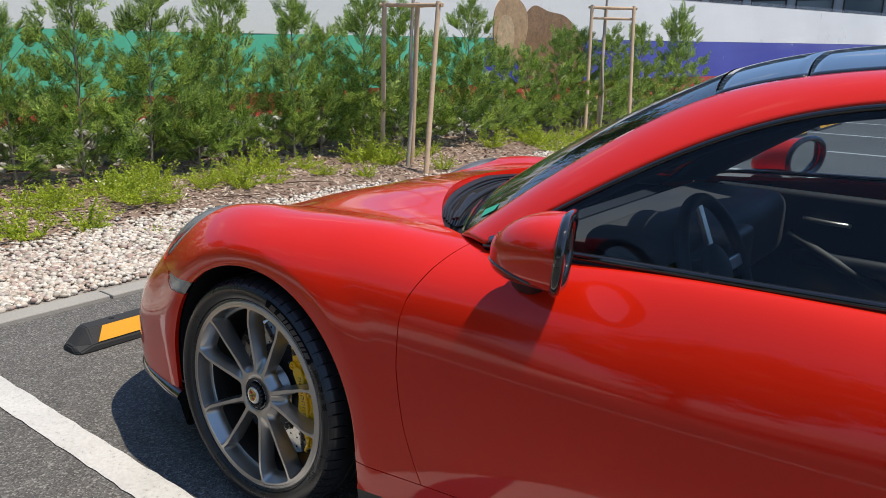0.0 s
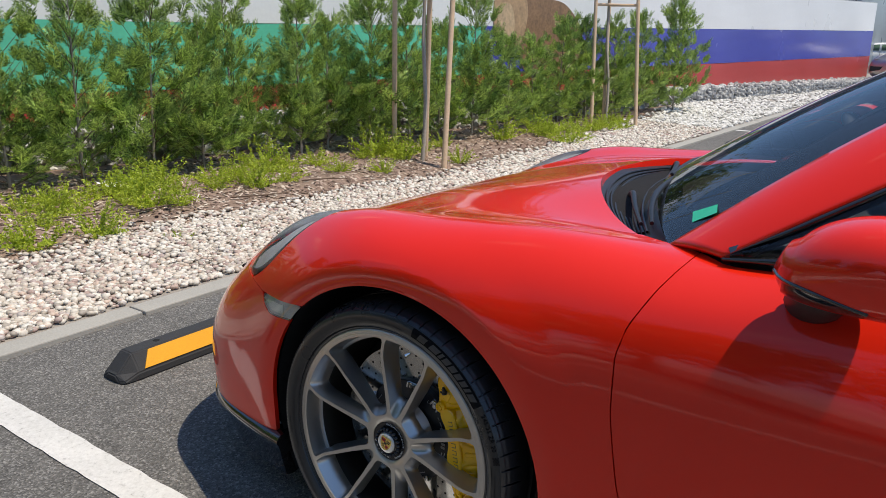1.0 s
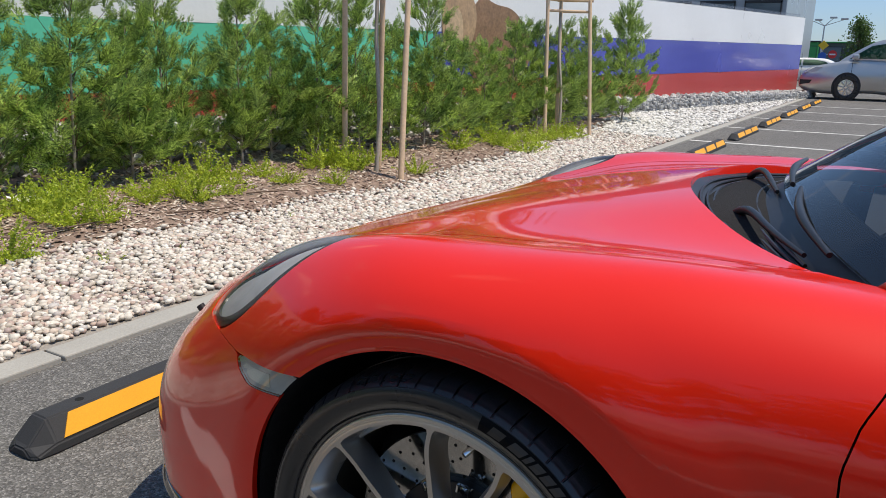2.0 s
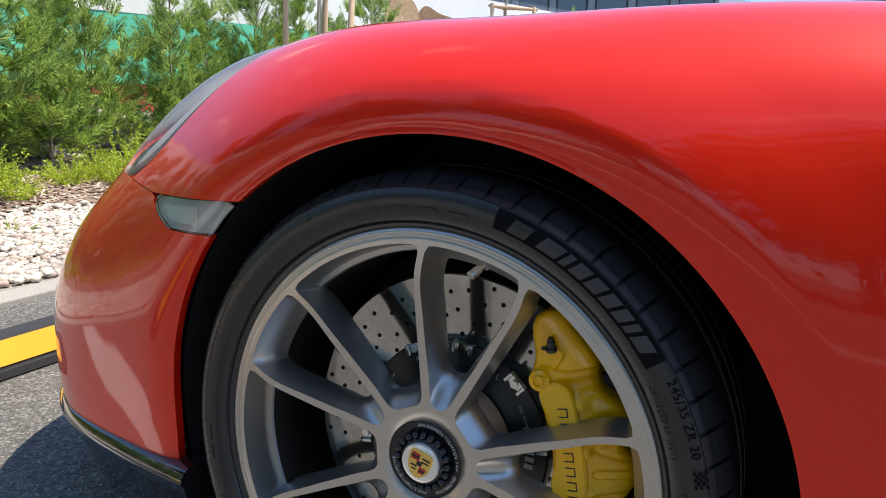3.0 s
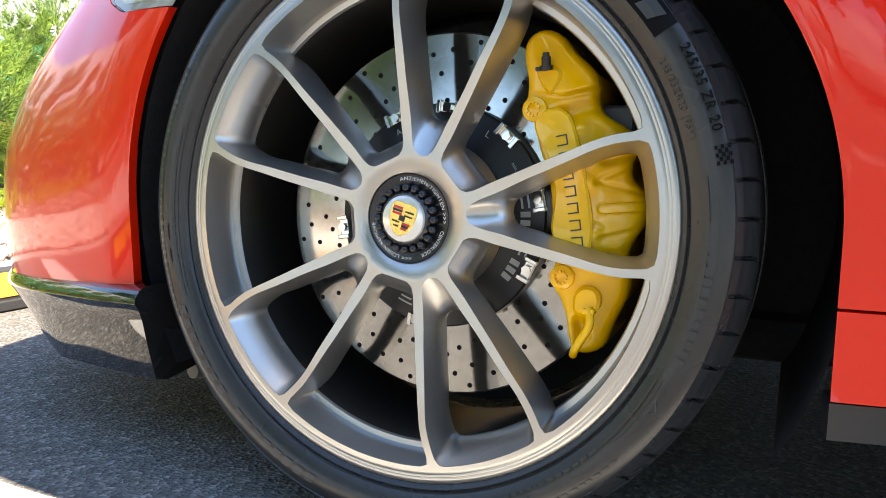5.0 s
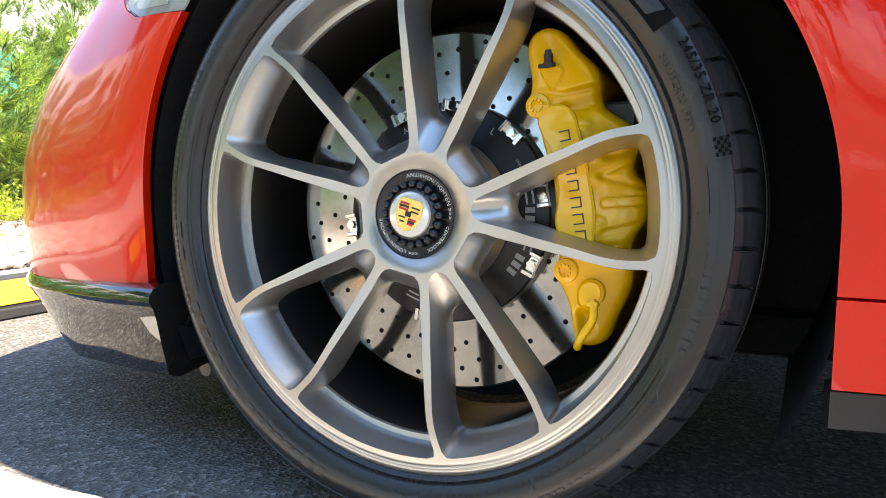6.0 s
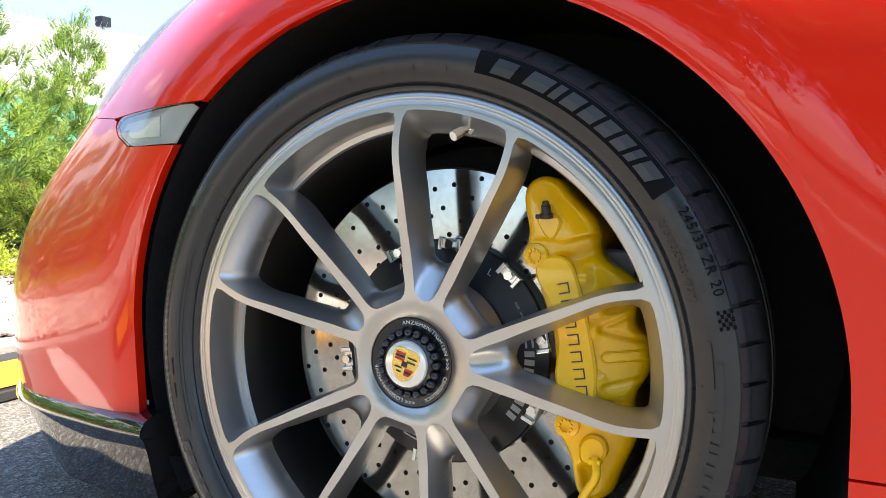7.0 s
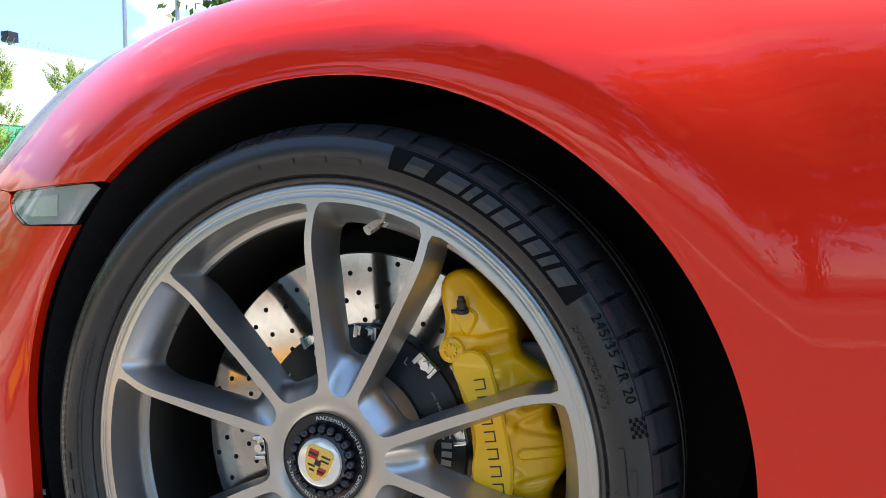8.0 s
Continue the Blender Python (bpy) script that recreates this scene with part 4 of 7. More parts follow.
GAP = 0.0014
above = lambda g, d=GAP: (lambda p: g(p) - d)
below = lambda g, d=GAP: (lambda p: -g(p) - d)
FRONT = (lambda p: 0.75 - p[..., 0])
for side in (1, -1):
    fender = [FRONT, above(arch, 0.0), lambda p: np.where(p[..., 0] > -0.1, 1.0, bumper_top(p) - 0.0005), above(top_edge), below(door_seam), above(headlight, 0.001), lambda p: p[..., 2] - 0.2]
    low = lambda p: np.where(p[..., 0] > 0.0, sill_top(p) - GAP, 1.0)
    part("fender", panel_mesh("fender", fender + [low], side, lip=True), RED, car, "glossy red front wing")
    part("sill", panel_mesh("sill", [lambda p: p[..., 0] - 0.05, lambda p: 2.3 - p[..., 0], above(arch, 0.0), lambda p: arch(p, REAR_ARCH), below(sill_top), lambda p: p[..., 2] - 0.2], side), RED, car)
    part("side_skirt", panel_mesh("side_skirt", [lambda p: p[..., 0] - 0.05, lambda p: 2.3 - p[..., 0], above(arch, 0.0), lambda p: arch(p, REAR_ARCH), lambda p: 0.197 - p[..., 2], lambda p: p[..., 2] - 0.164], side, sink=0.004, flange=0.03), SATIN_BLACK, car, "matt black side skirt")
    door = [lambda p: p[..., 0] - 0.4, above(door_seam), below(rear_seam), above(sill_top), above(top_edge, 0.0)]
    part("door", panel_mesh("door", door, side), RED, car, "red closed door")
    quarter = [above(rear_seam), lambda p: arch(p, REAR_ARCH), above(sill_top), above(top_edge, 0.0), lambda p: 3.6 - p[..., 0]]
    part("rear_wing", panel_mesh("rear_wing", quarter, side), RED, car)
    part("bumper", panel_mesh("bumper", [FRONT, below(bumper_top, 0.0006), lambda p: 0.1 - p[..., 0], above(arch, 0.0), above(marker, 0.0010), lambda p: p[..., 2] - bumper_foot(p[..., 0])], side, lip=True), RED, car, "red front bumper half")
    m = part("side_marker", panel_mesh("side_marker", [FRONT, below(marker, 0.0), above(arch, 0.001)], side, sink=0.001, flange=0.004, lip=True), SMOKED, car, "smoked clear side marker lamp")
    part("lamp_insert", panel_mesh("lamp_insert", [FRONT, lambda p: -marker(p) - 0.010, lambda p: -0.33 - p[..., 0]], side, sink=0.0035, flange=0.002, lip=True), plain("ribbed lamp insert", (0.85, 0.83, 0.72), 0.4), m, "pale ribbed reflector")
    part("lamp_bed", panel_mesh("lamp_bed", [FRONT, below(marker, 0.001), above(arch, 0.002)], side, sink=0.005, flange=0.002, lip=True), plain("grey lamp bed", (0.62, 0.62, 0.60), 0.3), m)
    h = part("headlight", panel_mesh("headlight_glass", [FRONT, below(headlight, 0.002), lambda p: p[..., 1] - 0.3], side, flange=0.008, sink=0.001, bulge=lambda p: 0.010 * max(0.0, 1 - (1 + headlight(p) / 0.12) ** 2)), LAMP_GLASS, car, "clear oval headlight with dark rim")
    h.visible_shadow = m.visible_shadow = False
    part("rim", panel_mesh("headlight_rim", [FRONT, below(headlight, 0.003), lambda p: headlight(p) + 0.015, lambda p: p[..., 1] - 0.3], side, flange=0.012, sink=0.004), GLOSS_BLACK, h, "dark headlight rim")
    part("bowl", panel_mesh("headlight_bowl", [FRONT, below(headlight, 0.004), lambda p: p[..., 1] - 0.3], side, flange=0.0, sink=0.010), plain("headlight bowl", (0.42, 0.43, 0.44), 0.35, metal=0.1, vary=0.3, grain=18), h, "silver-grey headlight bowl")
    for i, (hx, hw, hz, hr) in enumerate(((-0.50, 0.70, 0.640, 0.030), (-0.415, 0.675, 0.705, 0.026))):
        b = spin([(0.0, -0.012), (hr * 0.55, -0.008), (hr * 0.85, 0.0), (hr, 0.012), (hr * 1.05, 0.04)], 32)
        part("projector", b, PROJECTOR, h, "round projector lens", m=look((hx, YC - side * hw, hz), (hx - 1, YC - side * (hw + 0.25), hz + 0.35)) @ pose(0, 0, -0.02, 90))

half = [FRONT, above(bumper_top), below(top_edge), below(hood_rear, 0.0), above(headlight, 0.001)]
bm = panel_mesh("hood", half, 1, flange=0)
bm2 = panel_mesh("hood", half, -1, flange=0)
tmp = bpy.data.meshes.new("hood_half")
bm2.to_mesh(tmp)
bm2.free()
bm.from_mesh(tmp)
bmesh.ops.remove_doubles(bm, verts=bm.verts, dist=2e-4)
bmesh.ops.recalc_face_normals(bm, faces=bm.faces)
for g in bm.faces:
    g.smooth = True
rim = [e for e in bm.edges if len(e.link_faces) == 1]
nrm = {p: p.normal.copy() for e in rim for p in e.verts}
r = bmesh.ops.extrude_edge_only(bm, edges=rim)
for g in [g for g in r["geom"] if isinstance(g, bmesh.types.BMVert)]:
    o = next((e.other_vert(g) for e in g.link_edges if e.other_vert(g) in nrm), None)
    if o:
        g.co = o.co - nrm[o] * 0.02
for e in rim:
    e.smooth = False
part("hood", bm, RED, car, "red luggage lid mirroring the sky")
part("engine_lid", panel_mesh("engine_lid", [lambda p: p[..., 0] - 2.2, below(top_edge)], 1, flange=0), RED, car)
part("engine_lid", panel_mesh("engine_lid", [lambda p: p[..., 0] - 2.2, below(top_edge)], -1, flange=0), RED, car)

# black splitter under the bumper
for side in (1, -1):
    cols = []
    plan = spline([(SURF[i, 0, 0], SURF[i, 0, 1]) for i in range(0, 96, 5)], 900)
    plan = plan[plan[:, 0] < -0.358]
    plan = plan[np.linspace(0, len(plan) - 1, 70).astype(int)]
    d = np.gradient(plan, axis=0)
    d /= np.linalg.norm(d, axis=1)[:, None]
    out = np.stack([-d[:, 1], d[:, 0]], 1)
    out *= np.sign((out * np.array([-1.0, 1.0])).sum(1))[:, None]
    k = np.clip((-0.60 - plan[:, 0]) / 0.17, 0, 1)
    sec = [(-0.03, 0.236), (0.003, 0.234), (0.013, 0.229), (0.019, 0.220), (0.020, 0.213), (0.015, 0.206), (0.010, 0.190), (0.002, 0.150), (-0.007, 0.114), (-0.024, 0.109), (-0.08, 0.12)]
    pts = np.array([[(x + o * nx, w + o * nw, z + float(bumper_foot(x)) - 0.231 + 0.075 * kk * min(1, max(0, (0.20 - z) / 0.08))) for o, z in sec] for (x, w), (nx, nw), kk in zip(plan, out, k)])
    pts[..., 1] = YC - side * pts[..., 1]
    me = grid_mesh("splitter", pts, flip=side > 0)
    b = bmesh.new()
    b.from_mesh(me)
    b.faces.new([b.verts.new(p) for p in pts[-1]])
    bmesh.ops.recalc_face_normals(b, faces=b.faces)
    part("splitter", smooth_all(b, 0.45), GLOSS_BLACK, car, "gloss black front splitter")
b = tube([(-0.852, YC - 0.565, 0.522), (-0.862, YC - 0.567, 0.535)], 0.010, 12, 4)
part("sensor_cap", b, SATIN_BLACK, car, "small black cap on the bumper")

# added dark shell behind the panels, stops sunlight leaking through their gaps
for side in (1, -1):
    part("light_block", panel_mesh("light_block", [lambda p: 0.46 - p[..., 0], above(arch, 0.012), above(headlight, -0.004), lambda p: p[..., 0] - (-0.95), lambda p: np.where(p[..., 0] < 0, p[..., 2] - 0.24, 1.0)], side, flange=0, sink=0.034), LINER, car)
    part("light_block", panel_mesh("light_block", [lambda p: p[..., 0] - 0.46, lambda p: 2.3 - p[..., 0], above(arch, 0.012), lambda p: arch(p, REAR_ARCH) - 0.012, lambda p: 0.80 - p[..., 2]], side, flange=0, sink=0.05), LINER, car)

# wheel arch liners and floor
for cx, rr in ((0.012, 0.40), (2.457, 0.40)):
    for side in (1, -1):
        y_out, y_in = YC - side * 0.866, YC - side * 0.50
        b, rows = bmesh.new(), []
        for i in range(41):
            a = radians(-120 + 240 * i / 40)
            x, z = cx + rr * math.sin(a), max(0.335 + rr * math.cos(a), 0.12)
            rows.append([b.verts.new((x, y, z)) for y in (y_out, y_in)])
        for p, q in zip(rows, rows[1:]):
            b.faces.new((p[0], p[1], q[1], q[0]))
        b.faces.new([r[1] for r in rows])
        part("arch_liner", b, LINER, car, "black felt arch liner")
for side in (1, -1):
    ya, yb = sorted((YC - side * 0.845, YC - side * 0.48))
    part("arch_front_wall", boxed(-0.412, -0.394, ya, yb, 0.136, 0.58, bevel=0.004), LINER, car, "black felt wall at the front of the wheel arch")
    b = tube([(-0.372, YC - side * w, 0.098 + 0.006 * ((w - 0.66) / 0.16) ** 2) for w in (0.50, 0.58, 0.66, 0.74, 0.80)], [0.024, 0.024, 0.024, 0.022, 0.010], 12, 30)
    part("air_deflector", b, plain("grey underbody plastic", (0.16, 0.15, 0.135), 0.55, vary=0.2), car, "grey plastic deflector before the wheel")
part("underbody", boxed(0.47, 2.05, YC - 0.84, YC + 0.84, 0.13, 0.19, bevel=0.02), LINER, car)
part("underbody", boxed(-0.85, -0.40, YC - 0.60, YC + 0.60, 0.14, 0.20, bevel=0.02), LINER, car)
part("underbody", boxed(-0.40, 0.47, YC - 0.53, YC + 0.53, 0.14, 0.20, bevel=0.02), LINER, car)
part("underbody", boxed(2.05, 3.2, YC - 0.48, YC + 0.48, 0.16, 0.24, bevel=0.02), LINER, car)

# ---- wheel: x right, z up, y deep; the ring of the face lies at y 0 ----
PHASE, PAIRS = radians(12.5), 5
AXLE, CAMBER = 0.335, 1.8


def dish(r):
    """Depth of the face: the hub lies a little deeper than the ring."""
    t = np.clip((0.235 - np.asarray(r, float)) / 0.17, 0, 1)
    return 0.014 * t * t * (3 - 2 * t)


N_SIDE = [(0.0655, 0.0), (0.068, 0.0065), (0.080, 0.0135), (0.104, 0.0205), (0.130, 0.0290), (0.155, 0.0365), (0.185, 0.0455), (0.212, 0.0535), (0.232, 0.0565), (0.245, 0.0570), (0.252, 0.0560), (0.2555, 0.0530), (0.2560, 0.0470)]
W_SIDE = [(0.0640, 0.0), (0.0645, 0.0090), (0.0665, 0.0165), (0.074, 0.0230), (0.090, 0.0285), (0.120, 0.0385), (0.150, 0.0485), (0.180, 0.0590), (0.205, 0.0675), (0.225, 0.0755), (0.240, 0.0835), (0.248, 0.0880), (0.2525, 0.0895), (0.2555, 0.0875), (0.2560, 0.0820)]


def window_loop(side, rim_n):
    """A spoke opening as (radius, offset from its middle line) all round."""
    p = spline(side, 30)
    rim_a = math.asin(side[-1][1] / side[-1][0])
    rim = [(side[-1][0], side[-1][0] * math.sin(a)) for a in np.linspace(rim_a, -rim_a, rim_n)[1:-1]]
    return [tuple(q) for q in p] + rim + [(q[0], -q[1]) for q in p[::-1][:-1]]


def place(r, off, mid):
    a = mid + math.asin(max(-1, min(1, off / r)))
    return r * math.sin(a), r * math.cos(a)


def deep_loop(loop, tip, rim, shrink, side_in):
    """The same opening at its bottom: the hub end slopes far out, the rim end in, the spokes widen."""
    r0, r1 = min(q[0] for q in loop), max(q[0] for q in loop)
    out = []
    for r, o in loop:
        k = (r - r0) / (r1 - r0)
        nr = tip + (rim - tip) * k
        lim = abs(o) / max(r, 1e-6) * nr
        no = math.copysign(max(0.0, lim - side_in * (0.35 + 0.65 * k)), o)
        out.append((nr, no * (1 - shrink * (1 - k))))
    return out


def wheel_rim():
    bm = bmesh.new()
    faces_top = []
    holes = []
    for kind, side, rim_n, mids, tip, rim, shrink, inn in (
        ("n", N_SIDE, 16, [PHASE + 2 * math.pi * k / 5 for k in range(5)], 0.104, 0.2375, 0.20, 0.0045),
        ("w", W_SIDE, 22, [PHASE + 2 * math.pi * (k + 0.5) / 5 for k in range(5)], 0.082, 0.2500, 0.05, 0.0045),
    ):
        loop = window_loop(side, rim_n)
        deep = deep_loop(loop, tip, rim, shrink, inn)
        n = len(loop)
        for mid in mids:
            rings = []
            # face edge, small chamfer, wall in three steps, bottom lip
            for step in range(6):
                ring = []
                for (r, o), (dr, do) in zip(loop, deep):
                    if step == 0:
                        q, dep = (r, o), float(dish(r))
                        x, z = place(*q, mid)
                    else:
                        k = (0.0, 0.055, 0.28, 0.62, 1.0, 1.0)[step]
                        kk = (0.0, 0.05, 0.34, 0.70, 1.0, 1.0)[step]
                        q = (r + (dr - r) * kk, o + (do - o) * kk)
                        x, z = place(*q, mid)
                        dep = float(dish(r)) * (1 - k) + 0.038 * k + (0.010 if step == 5 else 0.0)
                    ring.append(bm.verts.new((x, dep, z)))
                rings.append(ring)
            for p, q in zip(rings, rings[1:]):
                for i in range(n):
                    f = bm.faces.new((p[i], p[(i + 1) % n], q[(i + 1) % n], q[i]))
                    f.smooth = True
            holes.append(rings[0])
    # the flat face with its openings
    outer = [bm.verts.new((0.2600 * math.sin(2 * math.pi * i / 180), 0.0, 0.2600 * math.cos(2 * math.pi * i / 180))) for i in range(180)]
    inner = [bm.verts.new((0.0475 * math.sin(2 * math.pi * i / 60), float(dish(0.0475)), 0.0475 * math.cos(2 * math.pi * i / 60))) for i in range(60)]
    edges = []
    for ring in holes + [outer, inner]:
        for i in range(len(ring)):
            a, b = ring[i], ring[(i + 1) % len(ring)]
            edges.append(bm.edges.get((a, b)) or bm.edges.new((a, b)))
    flat = {v: v.co.y for ring in holes + [outer, inner] for v in ring}
    for v in flat:
        v.co.y = 0.0
    r = bmesh.ops.triangle_fill(bm, edges=edges, use_beauty=True, normal=(0, -1, 0))
    for v, y in flat.items():
        v.co.y = y
    for g in r["geom"]:
        if isinstance(g, bmesh.types.BMFace):
            g.smooth = True
            if g.normal.y > 0:
                g.normal_flip()
            for e in g.edges:
                if len(e.link_faces) == 2 and any(o.material_index == 0 and abs(o.normal.y) < 0.6 for o in e.link_faces):
                    e.smooth = False
    # rounded lip, hub bore and back of the face
    for ring, prof in ((outer, [(0.2640, 0.0), (0.2644, 0.0003), (0.2648, 0.0), (0.2670, 0.0), (0.2674, 0.0003), (0.2678, 0.0), (0.2700, 0.0002), (0.2728, 0.0011), (0.2745, 0.0030), (0.2752, 0.0058), (0.2745, 0.010)]), (inner, [(0.0470, 0.0150), (0.0470, 0.03)])):
        last = ring
        n = len(ring)
        for rr, dd in prof:
            nxt = [bm.verts.new((rr * math.sin(2 * math.pi * i / n), dd, rr * math.cos(2 * math.pi * i / n))) for i in range(n)]
            for i in range(n):
                f = bm.faces.new((last[i], last[(i + 1) % n], nxt[(i + 1) % n], nxt[i]))
                f.smooth = True
            last = nxt
    bmesh.ops.recalc_face_normals(bm, faces=bm.faces)
    return bm


bm = wheel_rim()
WHEEL_M = pose(0, 0, AXLE, -CAMBER, 0, 0)
wheel = part("wheel", bm, RIM, car, "satin grey ten-spoke alloy wheel with centre lock", m=WHEEL_M)
part("barrel_step", spin([(0.2700, 0.006), (0.2600, 0.030), (0.2535, 0.0395), (0.2440, 0.0410), (0.2425, 0.0440)], 160, angle=0.4), RIM, wheel)
part("barrel", spin([(0.2425, 0.0440), (0.2445, 0.0700), (0.2445, 0.19), (0.2560, 0.225), (0.2700, 0.235)], 128), BARREL_SHADED, wheel, "inner barrel of the wheel, its shade put into a dark colour")

# tyre: rounded sidewall, shoulder blocks, ring grooves; it flattens where it stands
NA = 62 * 10
PITCH = (0.0, 0.02, 0.105, 0.125, 0.25, 0.40, 0.55, 0.70, 0.85, 0.95)
prof = [(0.2690, 0.010), (0.2735, 0.0035), (0.2762, 0.0000), (0.2790, -0.0015), (0.2812, 0.0000), (0.2830, -0.0040), (0.2900, -0.0085), (0.2980, -0.0110), (0.3060, -0.0118), (0.3140, -0.0105), (0.3185, -0.0080), (0.3195, -0.0088), (0.3205, -0.0072), (0.3245, -0.0030), (0.3268, 0.0012), (0.3276, 0.0036), (0.3302, 0.0065), (0.3330, 0.0130), (0.3350, 0.0220), (0.3362, 0.0320), (0.3372, 0.0420), (0.3378, 0.0535), (0.3388, 0.0760), (0.3325, 0.0765), (0.3325, 0.0880), (0.3392, 0.0885), (0.3394, 0.1140), (0.3330, 0.1145), (0.3330, 0.1260), (0.3392, 0.1265), (0.3385, 0.1550), (0.3320, 0.1555), (0.3320, 0.1660), (0.3378, 0.1665), (0.3360, 0.1950), (0.3300, 0.2180), (0.3180, 0.2330), (0.3000, 0.2390), (0.2800, 0.2350), (0.2690, 0.2250)]
bm, rows = bmesh.new(), []
for i in range(NA):
    a = 2 * math.pi * (i // 10 + PITCH[i % 10]) / 62
    row = []
    for r, d in prof:
        if i % 10 in (1, 2) and -0.0035 < d < 0.0350 and r > 0.3240:
            r -= 0.0075 if d > 0.0030 else 0.0025
        lean = 0.35 * (d - 0.012) if d > 0.012 else 0.0
        x, z = r * math.sin(a + lean), r * math.cos(a + lean)
        row.append(bm.verts.new((x, d, max(z, -0.3338))))
    rows.append(row)
for i in range(NA):
    p, q = rows[i], rows[(i + 1) % NA]
    for j in range(len(prof) - 1):
        f = bm.faces.new((p[j], p[j + 1], q[j + 1], q[j]))
        f.material_index = 1 if prof[j][1] > 0.010 and prof[j][0] > 0.32 else 0
bmesh.ops.recalc_face_normals(bm, faces=bm.faces)
smooth_all(bm, 0.55)
tyre = part("tyre", bm, RUBBER, wheel, "black low-profile road tyre with worn shoulder blocks")
tyre.data.materials.append(TREAD)


def sidewall(r):
    return float(np.interp(r, [q[0] for q in prof[5:17]], [q[1] for q in prof[5:17]])) - 0.0006


def arc_plate(r0, r1, a0, a1, depth, rise=0.0007, slant=0.0, n=10):
    """A raised plate on the sidewall between two radii and angles (degrees, clockwise from the top)."""
    b = bmesh.new()
    rows = []
    for i in range(n + 1):
        row = []
        for r in (r0, (r0 + r1) / 2, r1):
            a = radians(a0 + (a1 - a0) * i / n + slant * (r - r0) / (r1 - r0))
            row.append(b.verts.new((r * math.sin(a), depth(r) - rise, r * math.cos(a))))
        rows.append(row)
    for p, q in zip(rows, rows[1:]):
        for j in range(2):
            b.faces.new((p[j], p[j + 1], q[j + 1], q[j]))
    bmesh.ops.recalc_face_normals(b, faces=b.faces)
    return b


def join(bms):
    out = bmesh.new()
    for b in bms:
        t = bpy.data.meshes.new("piece")
        b.to_mesh(t)
        b.free()
        out.from_mesh(t)
        bpy.data.meshes.remove(t)
    return out


# brand band on the sidewall: a polished band with plain raised blocks
part("brand_band", arc_plate(0.2960, 0.3180, 15.5, 56.0, sidewall, 0.0004, n=30), RUBBER_DARK, tyre, "dark polished band on the sidewall")
for a, w in [(25.0, 4.4), (30.2, 1.5), (32.6, 3.0), (36.4, 3.0), (40.2, 2.7), (43.7, 2.5), (47.0, 1.5), (49.4, 3.4)]:
    part("raised_block", arc_plate(0.2995, 0.3145, a, a + w, sidewall, 0.0010, slant=1.3, n=4), RUBBER_PRINT, tyre, "plain raised block on the sidewall")
part("emblem_patch", arc_plate(0.2990, 0.3140, 18.5, 22.6, sidewall, 0.0010, slant=1.0, n=5), RUBBER, tyre, "plain raised emblem patch")
part("size_marking", wrap_text(text_mesh("245/35 ZR 20", 0.0125, 0.0003, space=1.12), 0.3090, radians(66.6), lambda r: sidewall(r) - 0.0009), RUBBER_DARK, tyre, "raised tyre size lettering")
part("size_marking", wrap_text(text_mesh("245/35ZR20 (95Y)", 0.0085, 0.0003, space=1.15), 0.2885, radians(66.8), lambda r: sidewall(r) - 0.0007), RUBBER_PRINT, tyre, "small faint size lettering")
flag = join([arc_plate(0.3075 + 0.0026 * j, 0.3101 + 0.0026 * j, 76.0 + 0.62 * i, 76.62 + 0.62 * i, sidewall, 0.0018, n=1) for i in range(5) for j in range(5) if (i + j) % 2 == 0])
part("flag_mark", flag, RUBBER_DARK, tyre, "small chequered mark")
for r, a, w in ((0.2930, -14.5, 3.0), (0.2930, -9.0, 5.0), (0.2930, -1.8, 4.6), (0.2930, 5.2, 4.6), (0.2930, 80.5, 8.0), (0.2930, 92.0, 9.0), (0.3010, 84, 12.0), (0.2960, 150, 7.0), (0.3020, 258, 3.0), (0.3020, 263, 3.6)):
    part("small_print", arc_plate(r, r + 0.0055, a, a + w, sidewall, 0.0007, n=6), RUBBER, tyre, "unreadable small raised print")
for i in range(7):
    part("raised_block", arc_plate(0.2985, 0.3085, 226 + 3.3 * i, 228.1 + 3.3 * i, sidewall, 0.0008, slant=0.5, n=3), RUBBER_PRINT, tyre)
for i in range(8):
    part("raised_block", arc_plate(0.2985, 0.3085, 198 + 3.1 * i, 200 + 3.1 * i, sidewall, 0.0008, slant=0.5, n=3), RUBBER_PRINT, tyre)
prn = random.Random(5)
for r, a0, a1, high, w0, w1 in ((0.2890, 252, 292, 0.0026, 0.5, 1.6), (0.2930, 250, 288, 0.0026, 0.5, 1.6), (0.3110, 246, 300, 0.0034, 0.6, 1.4), (0.2900, 120, 172, 0.0028, 0.5, 1.8), (0.3085, 132, 168, 0.0030, 0.6, 1.5), (0.2985, 88, 112, 0.0070, 0.9, 1.5)):
    bars, a = [], a0
    while a < a1:
        w = prn.uniform(w0, w1)
        bars.append(arc_plate(r, r + high, a, a + w, sidewall, 0.0008, n=2))
        a += w + prn.uniform(0.35, 0.8)
    part("small_print", join(bars), RUBBER, tyre, "line of unreadable raised small print")
tri = [(0.3000, 119.2), (0.3000, 122.6), (0.3062, 120.9)]
edge = [Vector((r * math.sin(radians(a)), sidewall(r) - 0.0006, r * math.cos(radians(a)))) for r, a in tri]
b = bmesh.new()
for p, q in zip(edge, edge[1:] + edge[:1]):
    rod(b, p, q, 0.0006, n=6)
part("warning_sign", b, RUBBER_PRINT, tyre, "small raised warning triangle")
